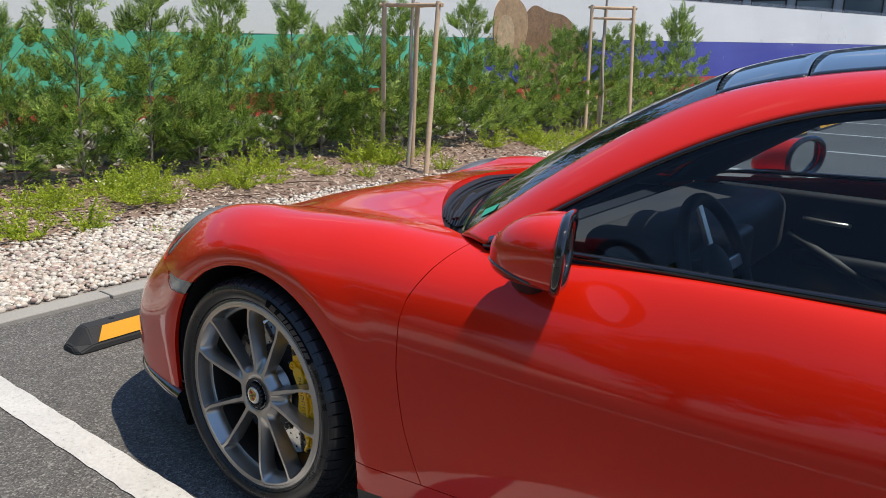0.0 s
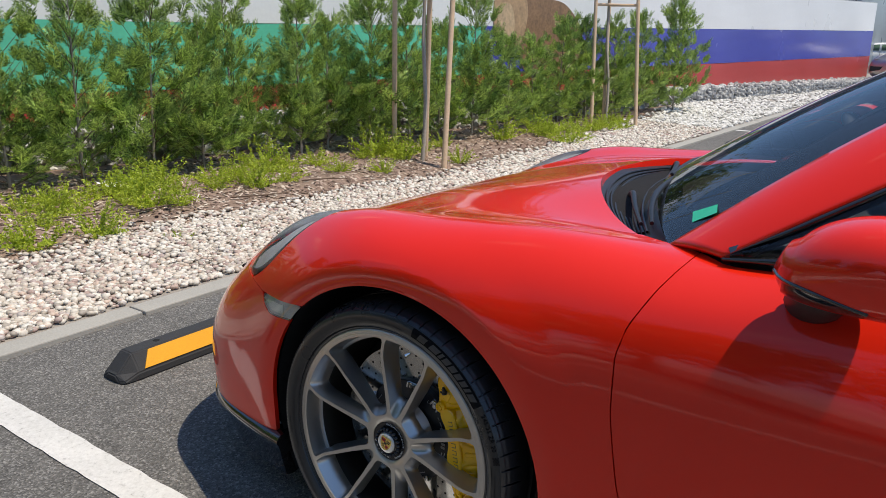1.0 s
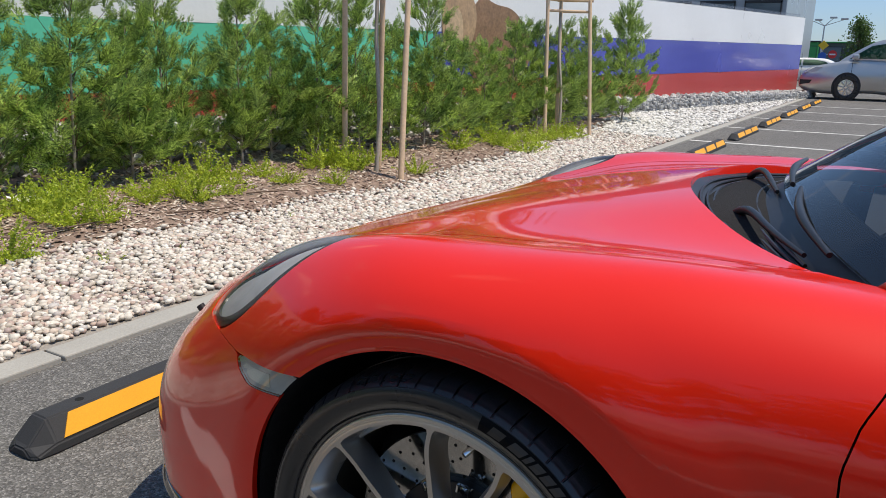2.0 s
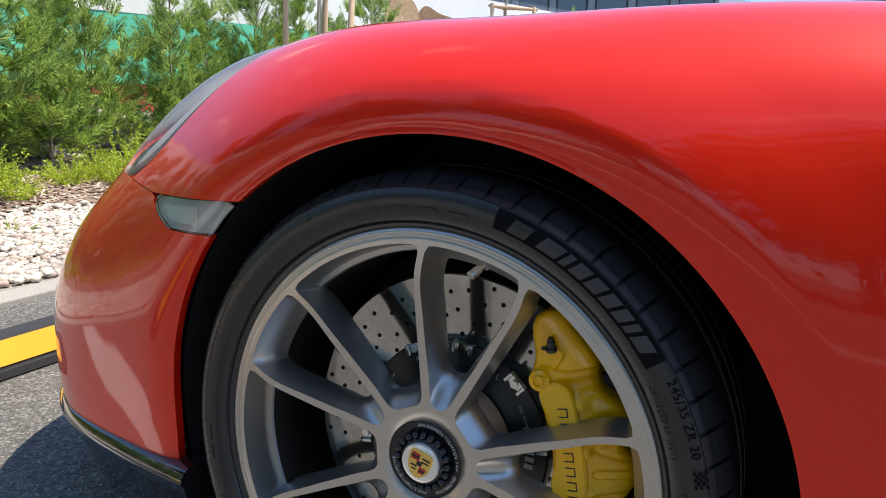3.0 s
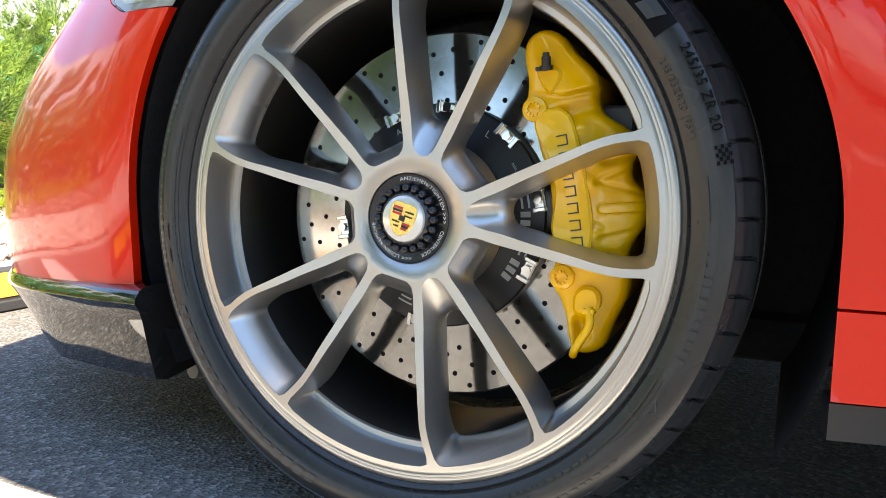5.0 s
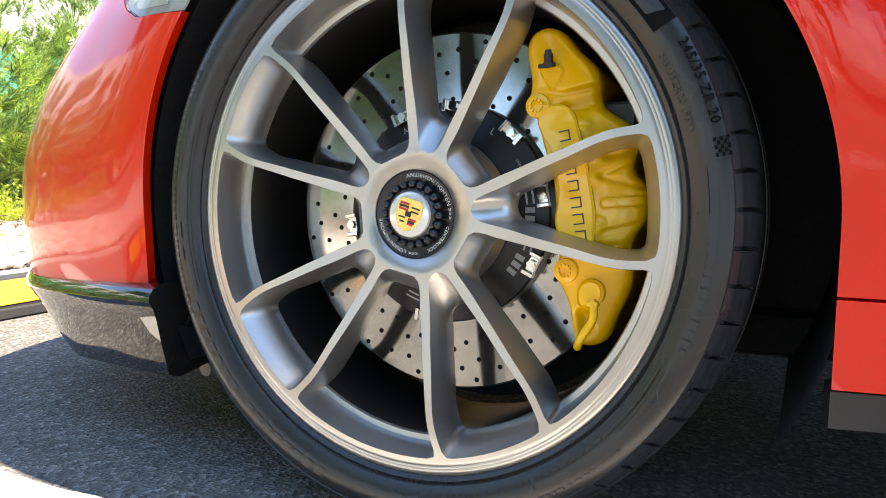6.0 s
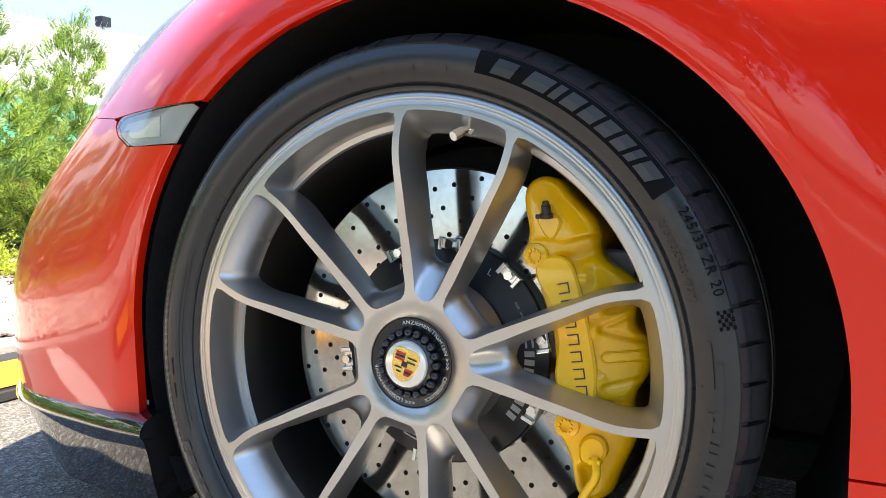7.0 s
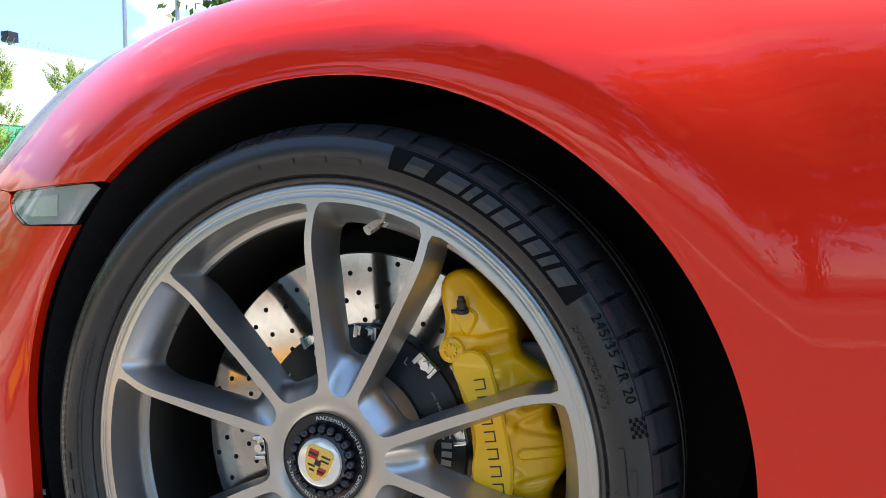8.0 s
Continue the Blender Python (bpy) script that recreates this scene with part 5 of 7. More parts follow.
for j in range(4):
    part("warning_print", arc_plate(0.290 + 0.0048 * j, 0.2922 + 0.0048 * j, 116, 132 - 2 * j, sidewall, 0.0006, n=8), RUBBER, tyre, "line of unreadable small print")

# valve
va = PHASE + radians(1.2)
on_wheel = lambda r, a, d: Vector((r * math.sin(a), d, r * math.cos(a)))
v0, v1 = on_wheel(0.2490, va + 0.012, 0.026), on_wheel(0.2340, va - 0.020, 0.004)
vd = (v1 - v0)
b = rod(bmesh.new(), v0 - vd * 0.3, v0 + vd * 0.62, 0.0042, 0.0040, 14)
rod(b, v0 + vd * 0.55, v1, 0.0052, 0.0050, 14)
rod(b, v0 - vd * 0.02, v0 + vd * 0.22, 0.0080, 0.0078, 6)
part("valve_stem", smooth_all(b), CHROME, wheel, "steel valve stem and cap")

# centre lock: dark printed disc, toothed nut and enamel crest
part("lock_disc", spin([(0.0, 0.0175), (0.030, 0.0172), (0.0455, 0.0150), (0.0468, 0.0160), (0.0468, 0.03)], 96), ANODISED, wheel, "black centre-lock disc with white print")
part("lock_print", wrap_text(text_mesh("ANZIEHEN/TIGHTEN >>>", 0.0062, 0.0001, space=1.1), 0.0395, PHASE + radians(28), lambda r: 0.0154), WHITE_PRINT, wheel, "white curved lettering")
part("lock_print", wrap_text(text_mesh("CENTERLOCK", 0.0052, 0.0001, space=1.1), 0.0395, PHASE + radians(119), lambda r: 0.0154), WHITE_PRINT, wheel, "white curved lettering")
part("lock_print", wrap_text(text_mesh("<<< L\u00d6SEN/REMOVE", 0.0062, 0.0001, space=1.1), 0.0395, PHASE + radians(205), lambda r: 0.0154), WHITE_PRINT, wheel, "white curved lettering")
lock_nut = part("lock_nut", spin([(0.0, 0.006), (0.026, 0.006), (0.0285, 0.0085), (0.0292, 0.018)], 64), ANODISED, wheel, "black toothed centre-lock nut")
tooth = bmesh.new()
bmesh.ops.create_icosphere(tooth, subdivisions=2, radius=1.0, matrix=Matrix.Diagonal((0.0048, 0.0060, 0.0046, 1)))
smooth_all(tooth)
tooth_me = bpy.data.meshes.new("tooth")
tooth.to_mesh(tooth_me)
tooth.free()
for i in range(20):
    part("tooth", tooth_me, ANODISED, lock_nut, m=pose(0, 0, 0, 0, 18 * i, 0) @ pose(0, 0.0105, 0.0318))
part("cap", spin([(0.0, 0.0018), (0.020, 0.0022), (0.0232, 0.0034), (0.0242, 0.0055), (0.0245, 0.012)], 72), plain("silver cap", (0.80, 0.79, 0.76), 0.2, metal=0.5, vary=0.05), wheel, "polished round cap")


def crest_outline(k=1.0):
    return [(k * x, k * z) for x, z in spline([(-0.0125, 0.0135), (0.0, 0.0155), (0.0125, 0.0135), (0.0138, 0.002), (0.0105, -0.009), (0.0, -0.0165), (-0.0105, -0.009), (-0.0138, 0.002)], 40, closed=True)]


cm = pose(0, 0, 0, 0, 16, 0) @ Matrix.Diagonal((1.08, 1, 1.08, 1))
crest = part("crest", prism(bmesh.new(), crest_outline(1.0), 0.0012, 0.004, 0.0004), GOLD, wheel, "small gold shield", m=cm)
part("crest_field", join([boxed(x0, x1, 0.0006, 0.002, z0, z1) for x0, x1, z0, z1 in ((-0.0112, -0.0015, 0.0085, 0.0108), (-0.0112, -0.0015, 0.0030, 0.0052), (0.0015, 0.0098, -0.0052, -0.0030), (0.0015, 0.0075, -0.0098, -0.0078))]), EMBLEM_RED, wheel, "red bars of the shield", m=cm)
part("crest_field", join([boxed(x0, x1, 0.0006, 0.002, z0, z1) for x0, x1, z0, z1 in ((-0.0115, -0.0015, 0.0058, 0.0080), (0.0015, 0.0088, -0.0076, -0.0054), (0.002, 0.0105, 0.003, 0.0045), (0.002, 0.0110, 0.007, 0.0085), (-0.0095, -0.002, -0.0045, -0.003), (-0.007, -0.002, -0.0085, -0.007), (-0.003, 0.003, -0.002, 0.003))]), BLACK_PRINT, wheel, "black bars of the shield", m=cm)

# ---- brake ----
disc = part("brake_disc", spin([(0.118, 0.1065), (0.120, 0.1050), (0.2035, 0.1050), (0.2055, 0.1065), (0.2055, 0.140), (0.118, 0.140)], 160, angle=0.4), CERAMIC, car, "drilled pale ceramic brake disc", m=WHEEL_M)
# no real drillings: flat black discs on the face give their shade
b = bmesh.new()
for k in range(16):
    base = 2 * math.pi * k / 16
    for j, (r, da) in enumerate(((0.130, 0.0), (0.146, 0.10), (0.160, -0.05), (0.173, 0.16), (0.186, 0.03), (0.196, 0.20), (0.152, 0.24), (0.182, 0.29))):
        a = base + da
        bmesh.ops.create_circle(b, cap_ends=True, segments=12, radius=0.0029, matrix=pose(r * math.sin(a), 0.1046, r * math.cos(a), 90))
tagged(part("hole_discs", b, HOLE_SHADE, disc), "small flat black discs painted for the shade in drilled holes", kind="stuff")
bell = part("brake_bell", spin([(0.0, 0.075), (0.060, 0.075), (0.085, 0.082), (0.112, 0.088), (0.1235, 0.0900), (0.1255, 0.0925), (0.1255, 0.110)], 120), HAT, disc, "dark brake bell with grey print")
part("bell_print", wrap_text(text_mesh("min. weight", 0.0058, 0.0001), 0.104, PHASE + radians(50), lambda r: 0.0862), GREY_PRINT, disc, "small grey lettering")
part("bell_print", wrap_text(text_mesh("L", 0.011, 0.0001), 0.104, PHASE + radians(20), lambda r: 0.0862), GREY_PRINT, disc, "grey letter")
part("bell_print", wrap_text(text_mesh("F", 0.011, 0.0001), 0.100, PHASE + radians(58), lambda r: 0.0855), GREY_PRINT, disc, "grey letter")
part("bell_print", wrap_text(text_mesh("A10x", 0.010, 0.0001), 0.103, PHASE - radians(37), lambda r: 0.0862), GREY_PRINT, disc, "grey letters")
for a in (86.5, 91.5, 96.5, 116, 121, 126):
    q = boxed(-0.0030, 0.0030, 0, 0.0006, -0.0085, 0.0085)
    bmesh.ops.transform(q, matrix=pose(0, 0, 0, 0, a, 0) @ pose(0, 0.0850, 0.101), verts=q.verts)
    part("bell_block", q, GREY_PRINT, disc, "plain grey block printed on the bell")
for r, a, w in ((0.107, 72, 11), (0.100, 70, 13), (0.110, 103, 8), (0.103, 104, 7), (0.106, 150, 9), (0.106, 196, 10), (0.100, 197, 8), (0.106, 300, 9)):
    part("small_print", arc_plate(r, r + 0.0022, a, a + w, lambda q: float(np.interp(q, [0.085, 0.112], [0.082, 0.088])), 0.0005, n=6), GREY_PRINT, disc, "unreadable small grey print")
clip_b = bmesh.new()
box(clip_b, -0.0135, 0.0135, -0.004, 0.003, -0.0055, 0.0055, bevel=0.001)
box(clip_b, -0.0135, -0.0085, -0.0085, 0.0, -0.0072, 0.0072, bevel=0.001)
box(clip_b, 0.0085, 0.0135, -0.0085, 0.0, -0.0072, 0.0072, bevel=0.001)
rod(clip_b, (0, 0.004, 0), (0, -0.0095, 0), 0.0052, n=6)
cme = bpy.data.meshes.new("clip")
clip_b.to_mesh(cme)
clip_b.free()
for i in range(10):
    a = 6.0 + 36.5 * i
    part("disc_clip", cme, CHROME, disc, "steel bobbin clip", m=pose(0, 0, 0, 0, a, 0) @ pose(0, 0.086, 0.1205))
# added black disc closes the wheel's back, standing for the shade there
part("closing_disc", spin([(0.0, 0.205), (0.2372, 0.205)], 64), LINER, car, "added black disc that closes off the shaded inside of the wheel", m=WHEEL_M)
part("hub_tube", spin([(0.055, 0.02), (0.075, 0.058), (0.085, 0.074)], 64), RIM, wheel)

# caliper
OUT = [(0.1116, 0.1832), (0.1242, 0.1912), (0.1405, 0.1881), (0.1584, 0.1687), (0.173, 0.1551), (0.182, 0.139), (0.181, 0.123), (0.183, 0.115), (0.2061, 0.0975), (0.2202, 0.0805), (0.2165, 0.062), (0.2185, 0.045), (0.2285, 0.034), (0.2310, 0.003), (0.2225, -0.0115), (0.2170, -0.0261), (0.2201, -0.0533), (0.2147, -0.0764), (0.2023, -0.1064), (0.1947, -0.1236), (0.1691, -0.1288), (0.1625, -0.1123), (0.1585, -0.0867), (0.1488, -0.0677), (0.1430, -0.0568), (0.1475, -0.0389), (0.1443, -0.0047), (0.1382, 0.0405), (0.1246, 0.0824), (0.1179, 0.102), (0.1096, 0.1131), (0.1126, 0.129), (0.1097, 0.1553)]
caliper = part("brake_caliper", smooth_all(prism(bmesh.new(), spline(OUT, 120, closed=True), 0.072, 0.165, 0.004), 0.7), YELLOW, car, "glossy yellow six-piston brake caliper", m=WHEEL_M)
rib = lambda pts, d0, bev, n=60: smooth_all(prism(bmesh.new(), spline(pts, n, closed=True), d0, 0.085, bev), 0.6)
part("bridge", rib([(0.1249, 0.1047), (0.1344, 0.1121), (0.1544, 0.1103), (0.1615, 0.1018), (0.1679, 0.0842), (0.1752, 0.0574), (0.1816, 0.0278), (0.1858, -0.0157), (0.183, -0.0259), (0.1516, -0.0201), (0.1473, 0.0254), (0.1421, 0.0529), (0.1368, 0.0692), (0.1287, 0.0827)], 0.0415, 0.0022, 90), YELLOW, caliper)
# the cast shell: a dome above, facets, piston bulges and a rib between the bridge and the rim
RING = spline(OUT, 120, closed=True)


def to_segment(x, z, a, b):
    ax, az, bx, bz = *a, *b
    k = np.clip(((x - ax) * (bx - ax) + (z - az) * (bz - az)) / ((bx - ax) ** 2 + (bz - az) ** 2), 0, 1)
    return np.hypot(x - ax - k * (bx - ax), z - az - k * (bz - az))


def inside(p):
    """Distance from the caliper's outline, positive within."""
    x, z = p[..., 0], p[..., 2]
    near, odd = np.full(x.shape, 9.0), np.zeros(x.shape, bool)
    for a, b in zip(RING, np.roll(RING, -1, 0)):
        near = np.minimum(near, to_segment(x, z, a, b))
        if a[1] != b[1]:
            odd ^= ((a[1] > z) != (b[1] > z)) & (x < (b[0] - a[0]) * (z - a[1]) / (b[1] - a[1]) + a[0])
    return np.where(odd, near, -near)


def cast_depth(x, z):
    r = np.hypot(x, z)
    bell_in = np.clip((0.150 - r) / 0.03, 0, 1)
    shell = 0.0485 + 0.020 * np.clip((r - 0.178) / 0.054, 0, 1.2) ** 1.6 + 0.008 * bell_in ** 2
    s = np.clip((x - 0.125) * 0.75 + (z - 0.150) * 0.66, 0, 0.06)
    dome = 0.0465 + 5.0 * s * s + 1.5 * (x - 0.135) ** 2
    ridge = np.interp(x, [0.10, 0.126, 0.150, 0.184, 0.21], [0.127, 0.129, 0.1265, 0.135, 0.14])
    k = np.clip((z - ridge) / 0.006 + 0.5, 0, 1)
    d = shell + (dome - shell) * k * k * (3 - 2 * k)
    valley = lambda a, b, deep, wide: deep * np.exp(-(to_segment(x, z, a, b) / wide) ** 2)
    d += valley((0.150, 0.108), (0.182, 0.117), 0.0075, 0.0075)
    d += valley((0.188, 0.0440), (0.214, 0.0575), 0.0026, 0.0030) + valley((0.188, 0.0420), (0.227, 0.0330), 0.0026, 0.0026)
    d += valley((0.193, -0.0120), (0.222, -0.0046), 0.0028, 0.0026) + valley((0.194, 0.0640), (0.222, 0.0700), 0.006, 0.006)
    d += valley((0.190, -0.0330), (0.222, -0.0300), 0.0055, 0.007) + valley((0.1735, -0.098), (0.1770, -0.112), 0.009, 0.006)
    for cx, cz, h in ((0.1794, 0.0403, 0.0050), (0.1853, -0.0091, 0.0050), (0.1690, 0.0915, 0.0050), (0.176, 0.066, 0.0025)):
        d -= h * np.exp(-(((x - cx) ** 2 + (z - cz) ** 2) / 0.0085 ** 2) ** 1.5)
    k = np.clip((0.0056 - to_segment(x, z, (0.1940, 0.0166), (0.2360, 0.0203))) / 0.0016, 0, 1)
    return d - 0.0030 * k * k * (3 - 2 * k)


gx, gz = np.meshgrid(np.arange(0.104, 0.238, 0.0014), np.arange(-0.134, 0.197, 0.0014), indexing="ij")
sheet_v = np.stack([gx, np.zeros_like(gx), gz], -1).reshape(-1, 3)
n_id = np.arange(gx.size).reshape(gx.shape)
sheet_f = [tuple(map(int, q)) for q in np.stack([n_id[:-1, :-1], n_id[1:, :-1], n_id[1:, 1:], n_id[:-1, 1:]], -1).reshape(-1, 4)]
sheet_v, sheet_f = cut(sheet_v, sheet_f, inside)
d = np.clip(inside(sheet_v), 0, 0.008)
sheet_v[:, 1] = cast_depth(sheet_v[:, 0], sheet_v[:, 2]) + 0.008 - np.sqrt(0.008 ** 2 - (0.008 - d) ** 2)
b = bmesh.new()
vs = [b.verts.new(p) for p in sheet_v]
for g in sheet_f:
    b.faces.new([vs[i] for i in g])
bmesh.ops.remove_doubles(b, verts=b.verts, dist=5e-5)
rim = [e for e in b.edges if len(e.link_faces) == 1]
for g in bmesh.ops.extrude_edge_only(b, edges=rim)["geom"]:
    if isinstance(g, bmesh.types.BMVert):
        g.co.y = 0.080
bmesh.ops.recalc_face_normals(b, faces=b.faces)
part("cast_shell", smooth_all(b, 0.9), YELLOW, caliper, "cast yellow caliper shell with a rib and piston bulges")
part("nipple_boss", rib([(0.1232, 0.1505), (0.1472, 0.1504), (0.1462, 0.1360), (0.1386, 0.127), (0.1266, 0.1379)], 0.0445, 0.003), YELLOW, caliper)
part("pipe_boss", rib([(0.1689, -0.0797), (0.1716, -0.0652), (0.181, -0.0595), (0.1923, -0.0626), (0.1957, -0.0761), (0.1932, -0.082), (0.1709, -0.0862)], 0.0440, 0.003), YELLOW, caliper)
for x, z in ((0.1229, 0.1124), (0.1571, -0.0522)):
    b = spin([(0.0, 0.040), (0.0075, 0.040), (0.0085, 0.0405), (0.0120, 0.0425), (0.0126, 0.046), (0.0126, 0.08)], 40)
    for i in range(10):
        a = 2 * math.pi * i / 10
        rod(b, (0.0062 * math.sin(a), 0.037, 0.0062 * math.cos(a)), (0.0062 * math.sin(a), 0.042, 0.0062 * math.cos(a)), 0.0016, n=6)
    part("caliper_bolt", b, YELLOW, caliper, m=pose(x, 0, z))
b = rod(bmesh.new(), (0.135, 0.041, 0.150), (0.135, 0.037, 0.162), 0.0048, 0.0045, 16)
rod(b, (0.135, 0.041, 0.150), (0.135, 0.040, 0.154), 0.0064, 0.0064, 16)
rod(b, (0.135, 0.037, 0.162), (0.135, 0.036, 0.166), 0.0036, 0.0030, 16)
rod(b, (0.124, 0.041, 0.151), (0.135, 0.041, 0.151), 0.0022, 0.0022, 8)
part("bleed_nipple_cap", smooth_all(b), SATIN_BLACK, caliper, "black rubber bleed cap")
part("brake_pipe", tube([(0.1855, 0.044, -0.080), (0.1880, 0.040, -0.096), (0.1815, 0.041, -0.109), (0.1745, 0.043, -0.121), (0.170, 0.052, -0.130)], 0.0044, 10), YELLOW, caliper, "yellow brake pipe")
part("pipe_nut", boxed(0.180, 0.192, 0.039, 0.052, -0.0865, -0.0805, bevel=0.0015), YELLOW, caliper)
# seven plain open marks in a row down the bridge
for i in range(7):
    k = i / 6
    x, z = 0.1530 + 0.0225 * k - 0.003 * k * k, 0.0820 - 0.0985 * k
    q = join([boxed(-0.0055, 0.0055, 0.0, 0.0008, 0.0040, 0.0053), boxed(-0.0055, 0.0055, 0.0, 0.0008, -0.0053, -0.0040), boxed(0.0042, 0.0055, 0.0, 0.0008, -0.0040, 0.0040)])
    bmesh.ops.transform(q, matrix=pose(x, 0.0411, z, 0, -8 - 4 * (1 - k), 0), verts=q.verts)
    part("caliper_mark", q, BLACK_PRINT, caliper, "plain black mark printed on the caliper")
part("brake_pad", boxed(0.150, 0.215, 0.085, 0.104, -0.06, 0.12, bevel=0.004), SATIN_BLACK, caliper, "dark brake pad")

# the other three wheels
for x, side in ((2.457, 1), (0.0, -1), (2.457, -1)):
    m = pose(x, 0, AXLE, -CAMBER) if side > 0 else pose(x, 2 * YC, AXLE, 0, 0, 180) @ pose(0, 0, 0, -CAMBER)
    for src in (wheel, disc, caliper):
        twin = copy_thing(src, m)

# ---- cabin ----
E1 = [(0.538, 0.655, 0.851), (0.727, 0.595, 1.001), (0.887, 0.535, 1.115), (1.066, 0.480, 1.211), (1.24, 0.470, 1.256), (1.40, 0.478, 1.276), (1.75, 0.480, 1.280), (2.1, 0.45, 1.235), (2.45, 0.40, 1.13), (2.75, 0.36, 0.98)]
E2 = [(0.665, 0.735, 0.864), (0.844, 0.695, 0.979), (1.057, 0.638, 1.106), (1.249, 0.597, 1.187), (1.396, 0.582, 1.219), (1.70, 0.580, 1.222), (2.0, 0.61, 1.15), (2.25, 0.67, 1.03), (2.40, 0.70, 0.965)]
BELT = [(0.665, 0.735, 0.864), (0.896, 0.745, 0.880), (1.231, 0.757, 0.894), (1.473, 0.767, 0.905), (1.9, 0.772, 0.925), (2.20, 0.74, 0.945), (2.40, 0.70, 0.965)]
e1, e2, belt = spline(E1, 121), spline(E2, 121), spline(BELT, 121)


def mirrored(pts, side):
    p = np.array(pts, float).copy()
    p[..., 1] = YC - side * p[..., 1]
    return p


def strip(a, b, n, bulge):
    """A sheet from the curve a to the curve b, bulging up and out."""
    k = np.linspace(0, 1, n)[None, :, None]
    s = a[:, None] * (1 - k) + b[:, None] * k
    d = b - a
    t = np.gradient(a, axis=0)
    nrm = np.cross(t, d)
    nrm /= np.linalg.norm(nrm, axis=1)[:, None] + 1e-9
    nrm *= np.sign(nrm[:, 2:3] + 1e-9)
    return s + bulge * (4 * k * (1 - k)) * nrm[:, None]


def sealed(name, pts, depth=0.006):
    me = grid_mesh(name, pts)
    b = bmesh.new()
    b.from_mesh(me)
    bmesh.ops.remove_doubles(b, verts=b.verts, dist=1e-5)
    bmesh.ops.recalc_face_normals(b, faces=b.faces)
    c = Vector((1.4, YC, 0.8))
    if sum((g.calc_center_median() - c).dot(g.normal) for g in b.faces) < 0:
        bmesh.ops.reverse_faces(b, faces=b.faces)
    b.to_mesh(me)
    b.free()
    return thick(me, depth) if depth else me


lower = e2.copy()
k = np.clip(np.linspace(0, 1, 121) * 14, 0, 1)
lower[:, 2] -= 0.014 * k
lower[:, 1] += 0.005 * k
gl_b = belt.copy()
gl_b[:, 2] += 0.012 * k
for side in (1, -1):
    part("roof_rail", sealed("roof_rail", mirrored(strip(e1, e2, 14, 0.012), side), 0.012), RED, car, "red roof rail and windscreen pillar")
    part("window_trim", sealed("window_trim", mirrored(strip(e2, lower, 4, 0.004), side), 0.014), GLOSS_BLACK, car, "black window surround")
    inner = strip(e1, e2, 6, 0.0) - np.array((0.0, 0.022, 0.024))
    part("pillar_trim", sealed("pillar_trim", mirrored(inner, side), 0.006), LEATHER, car, "dark lining of the roof rail")
    low = belt.copy()
    low[:, 2] -= 0.006
    low[:, 1] += 0.004
    part("belt_trim", sealed("belt_trim", mirrored(strip(gl_b, low, 4, 0.004), side), 0.012), GLOSS_BLACK, car, "black strip along the window's foot")
    g = part("side_window", sealed("side_window", mirrored(strip(lower, gl_b, 10, 0.006), side), 0), GLASS, car, "clear side window")
    g.visible_shadow = False

# windscreen, between the pillars
ws = np.linspace(-1, 1, 41)
bot = np.array([(0.345 + 0.193 * w * w, YC - 0.655 * w, 0.905 - 0.054 * w * w) for w in ws])
top = np.array([(0.985 + 0.081 * w * w, YC - 0.480 * w, 1.262 - 0.051 * w * w) for w in ws])
k = np.linspace(0, 1, 24)[None, :, None]
glass = bot[:, None] * (1 - k) + top[:, None] * k
glass[..., 2] += 0.022 * np.sin(np.pi * k[..., 0])
g = part("windscreen", sealed("windscreen", glass, 0), SCREEN, car, "clear raked windscreen mirroring the sky and trees")
g.visible_shadow = False
for sl in (glass[:4], glass[-4:]):
    part("screen_border", sealed("screen_border", sl - np.array((0, 0, 0.004)), 0), GLOSS_BLACK, car, "black printed screen border")
part("screen_border", sealed("screen_border", glass[:, :3] - np.array((0, 0, 0.004)), 0), GLOSS_BLACK, car, "black printed screen border")
part("screen_border", sealed("screen_border", glass[:, -3:] - np.array((0, 0, 0.004)), 0), GLOSS_BLACK, car, "black printed screen border")

# roof: a black panel in two pieces, then the rear screen
def roof_piece(x0, x1):
    xs = np.linspace(x0, x1, max(4, int((x1 - x0) / 0.02)))
    q = np.linspace(-1, 1, 31)
    return np.array([[(x - 0.075 * (1 - t * t) * max(0, 1 - (x - 1.06) / 0.6), YC - np.interp(x, e1[:, 0], e1[:, 1]) * t, np.interp(x, e1[:, 0], e1[:, 2]) + 0.052 * (1 - t * t)) for t in q] for x in xs])


part("roof", sealed("roof", roof_piece(1.066, 1.238), 0.01), GLOSS_BLACK, car, "glossy black roof panel")
part("roof", sealed("roof", roof_piece(1.243, 2.12), 0.01), GLOSS_BLACK, car, "glossy black roof panel")
part("headlining", sealed("headlining", roof_piece(1.066, 2.10) - np.array((0, 0, 0.028)), 0.006), LEATHER, car, "dark roof lining")
part("rear_screen", sealed("rear_screen", roof_piece(2.10, 2.8), 0.006), TINTED, car, "dark rear screen")
part("rear_shelf", boxed(2.0, 2.75, YC - 0.62, YC + 0.62, 0.86, 0.93, bevel=0.02), SATIN_BLACK, car)

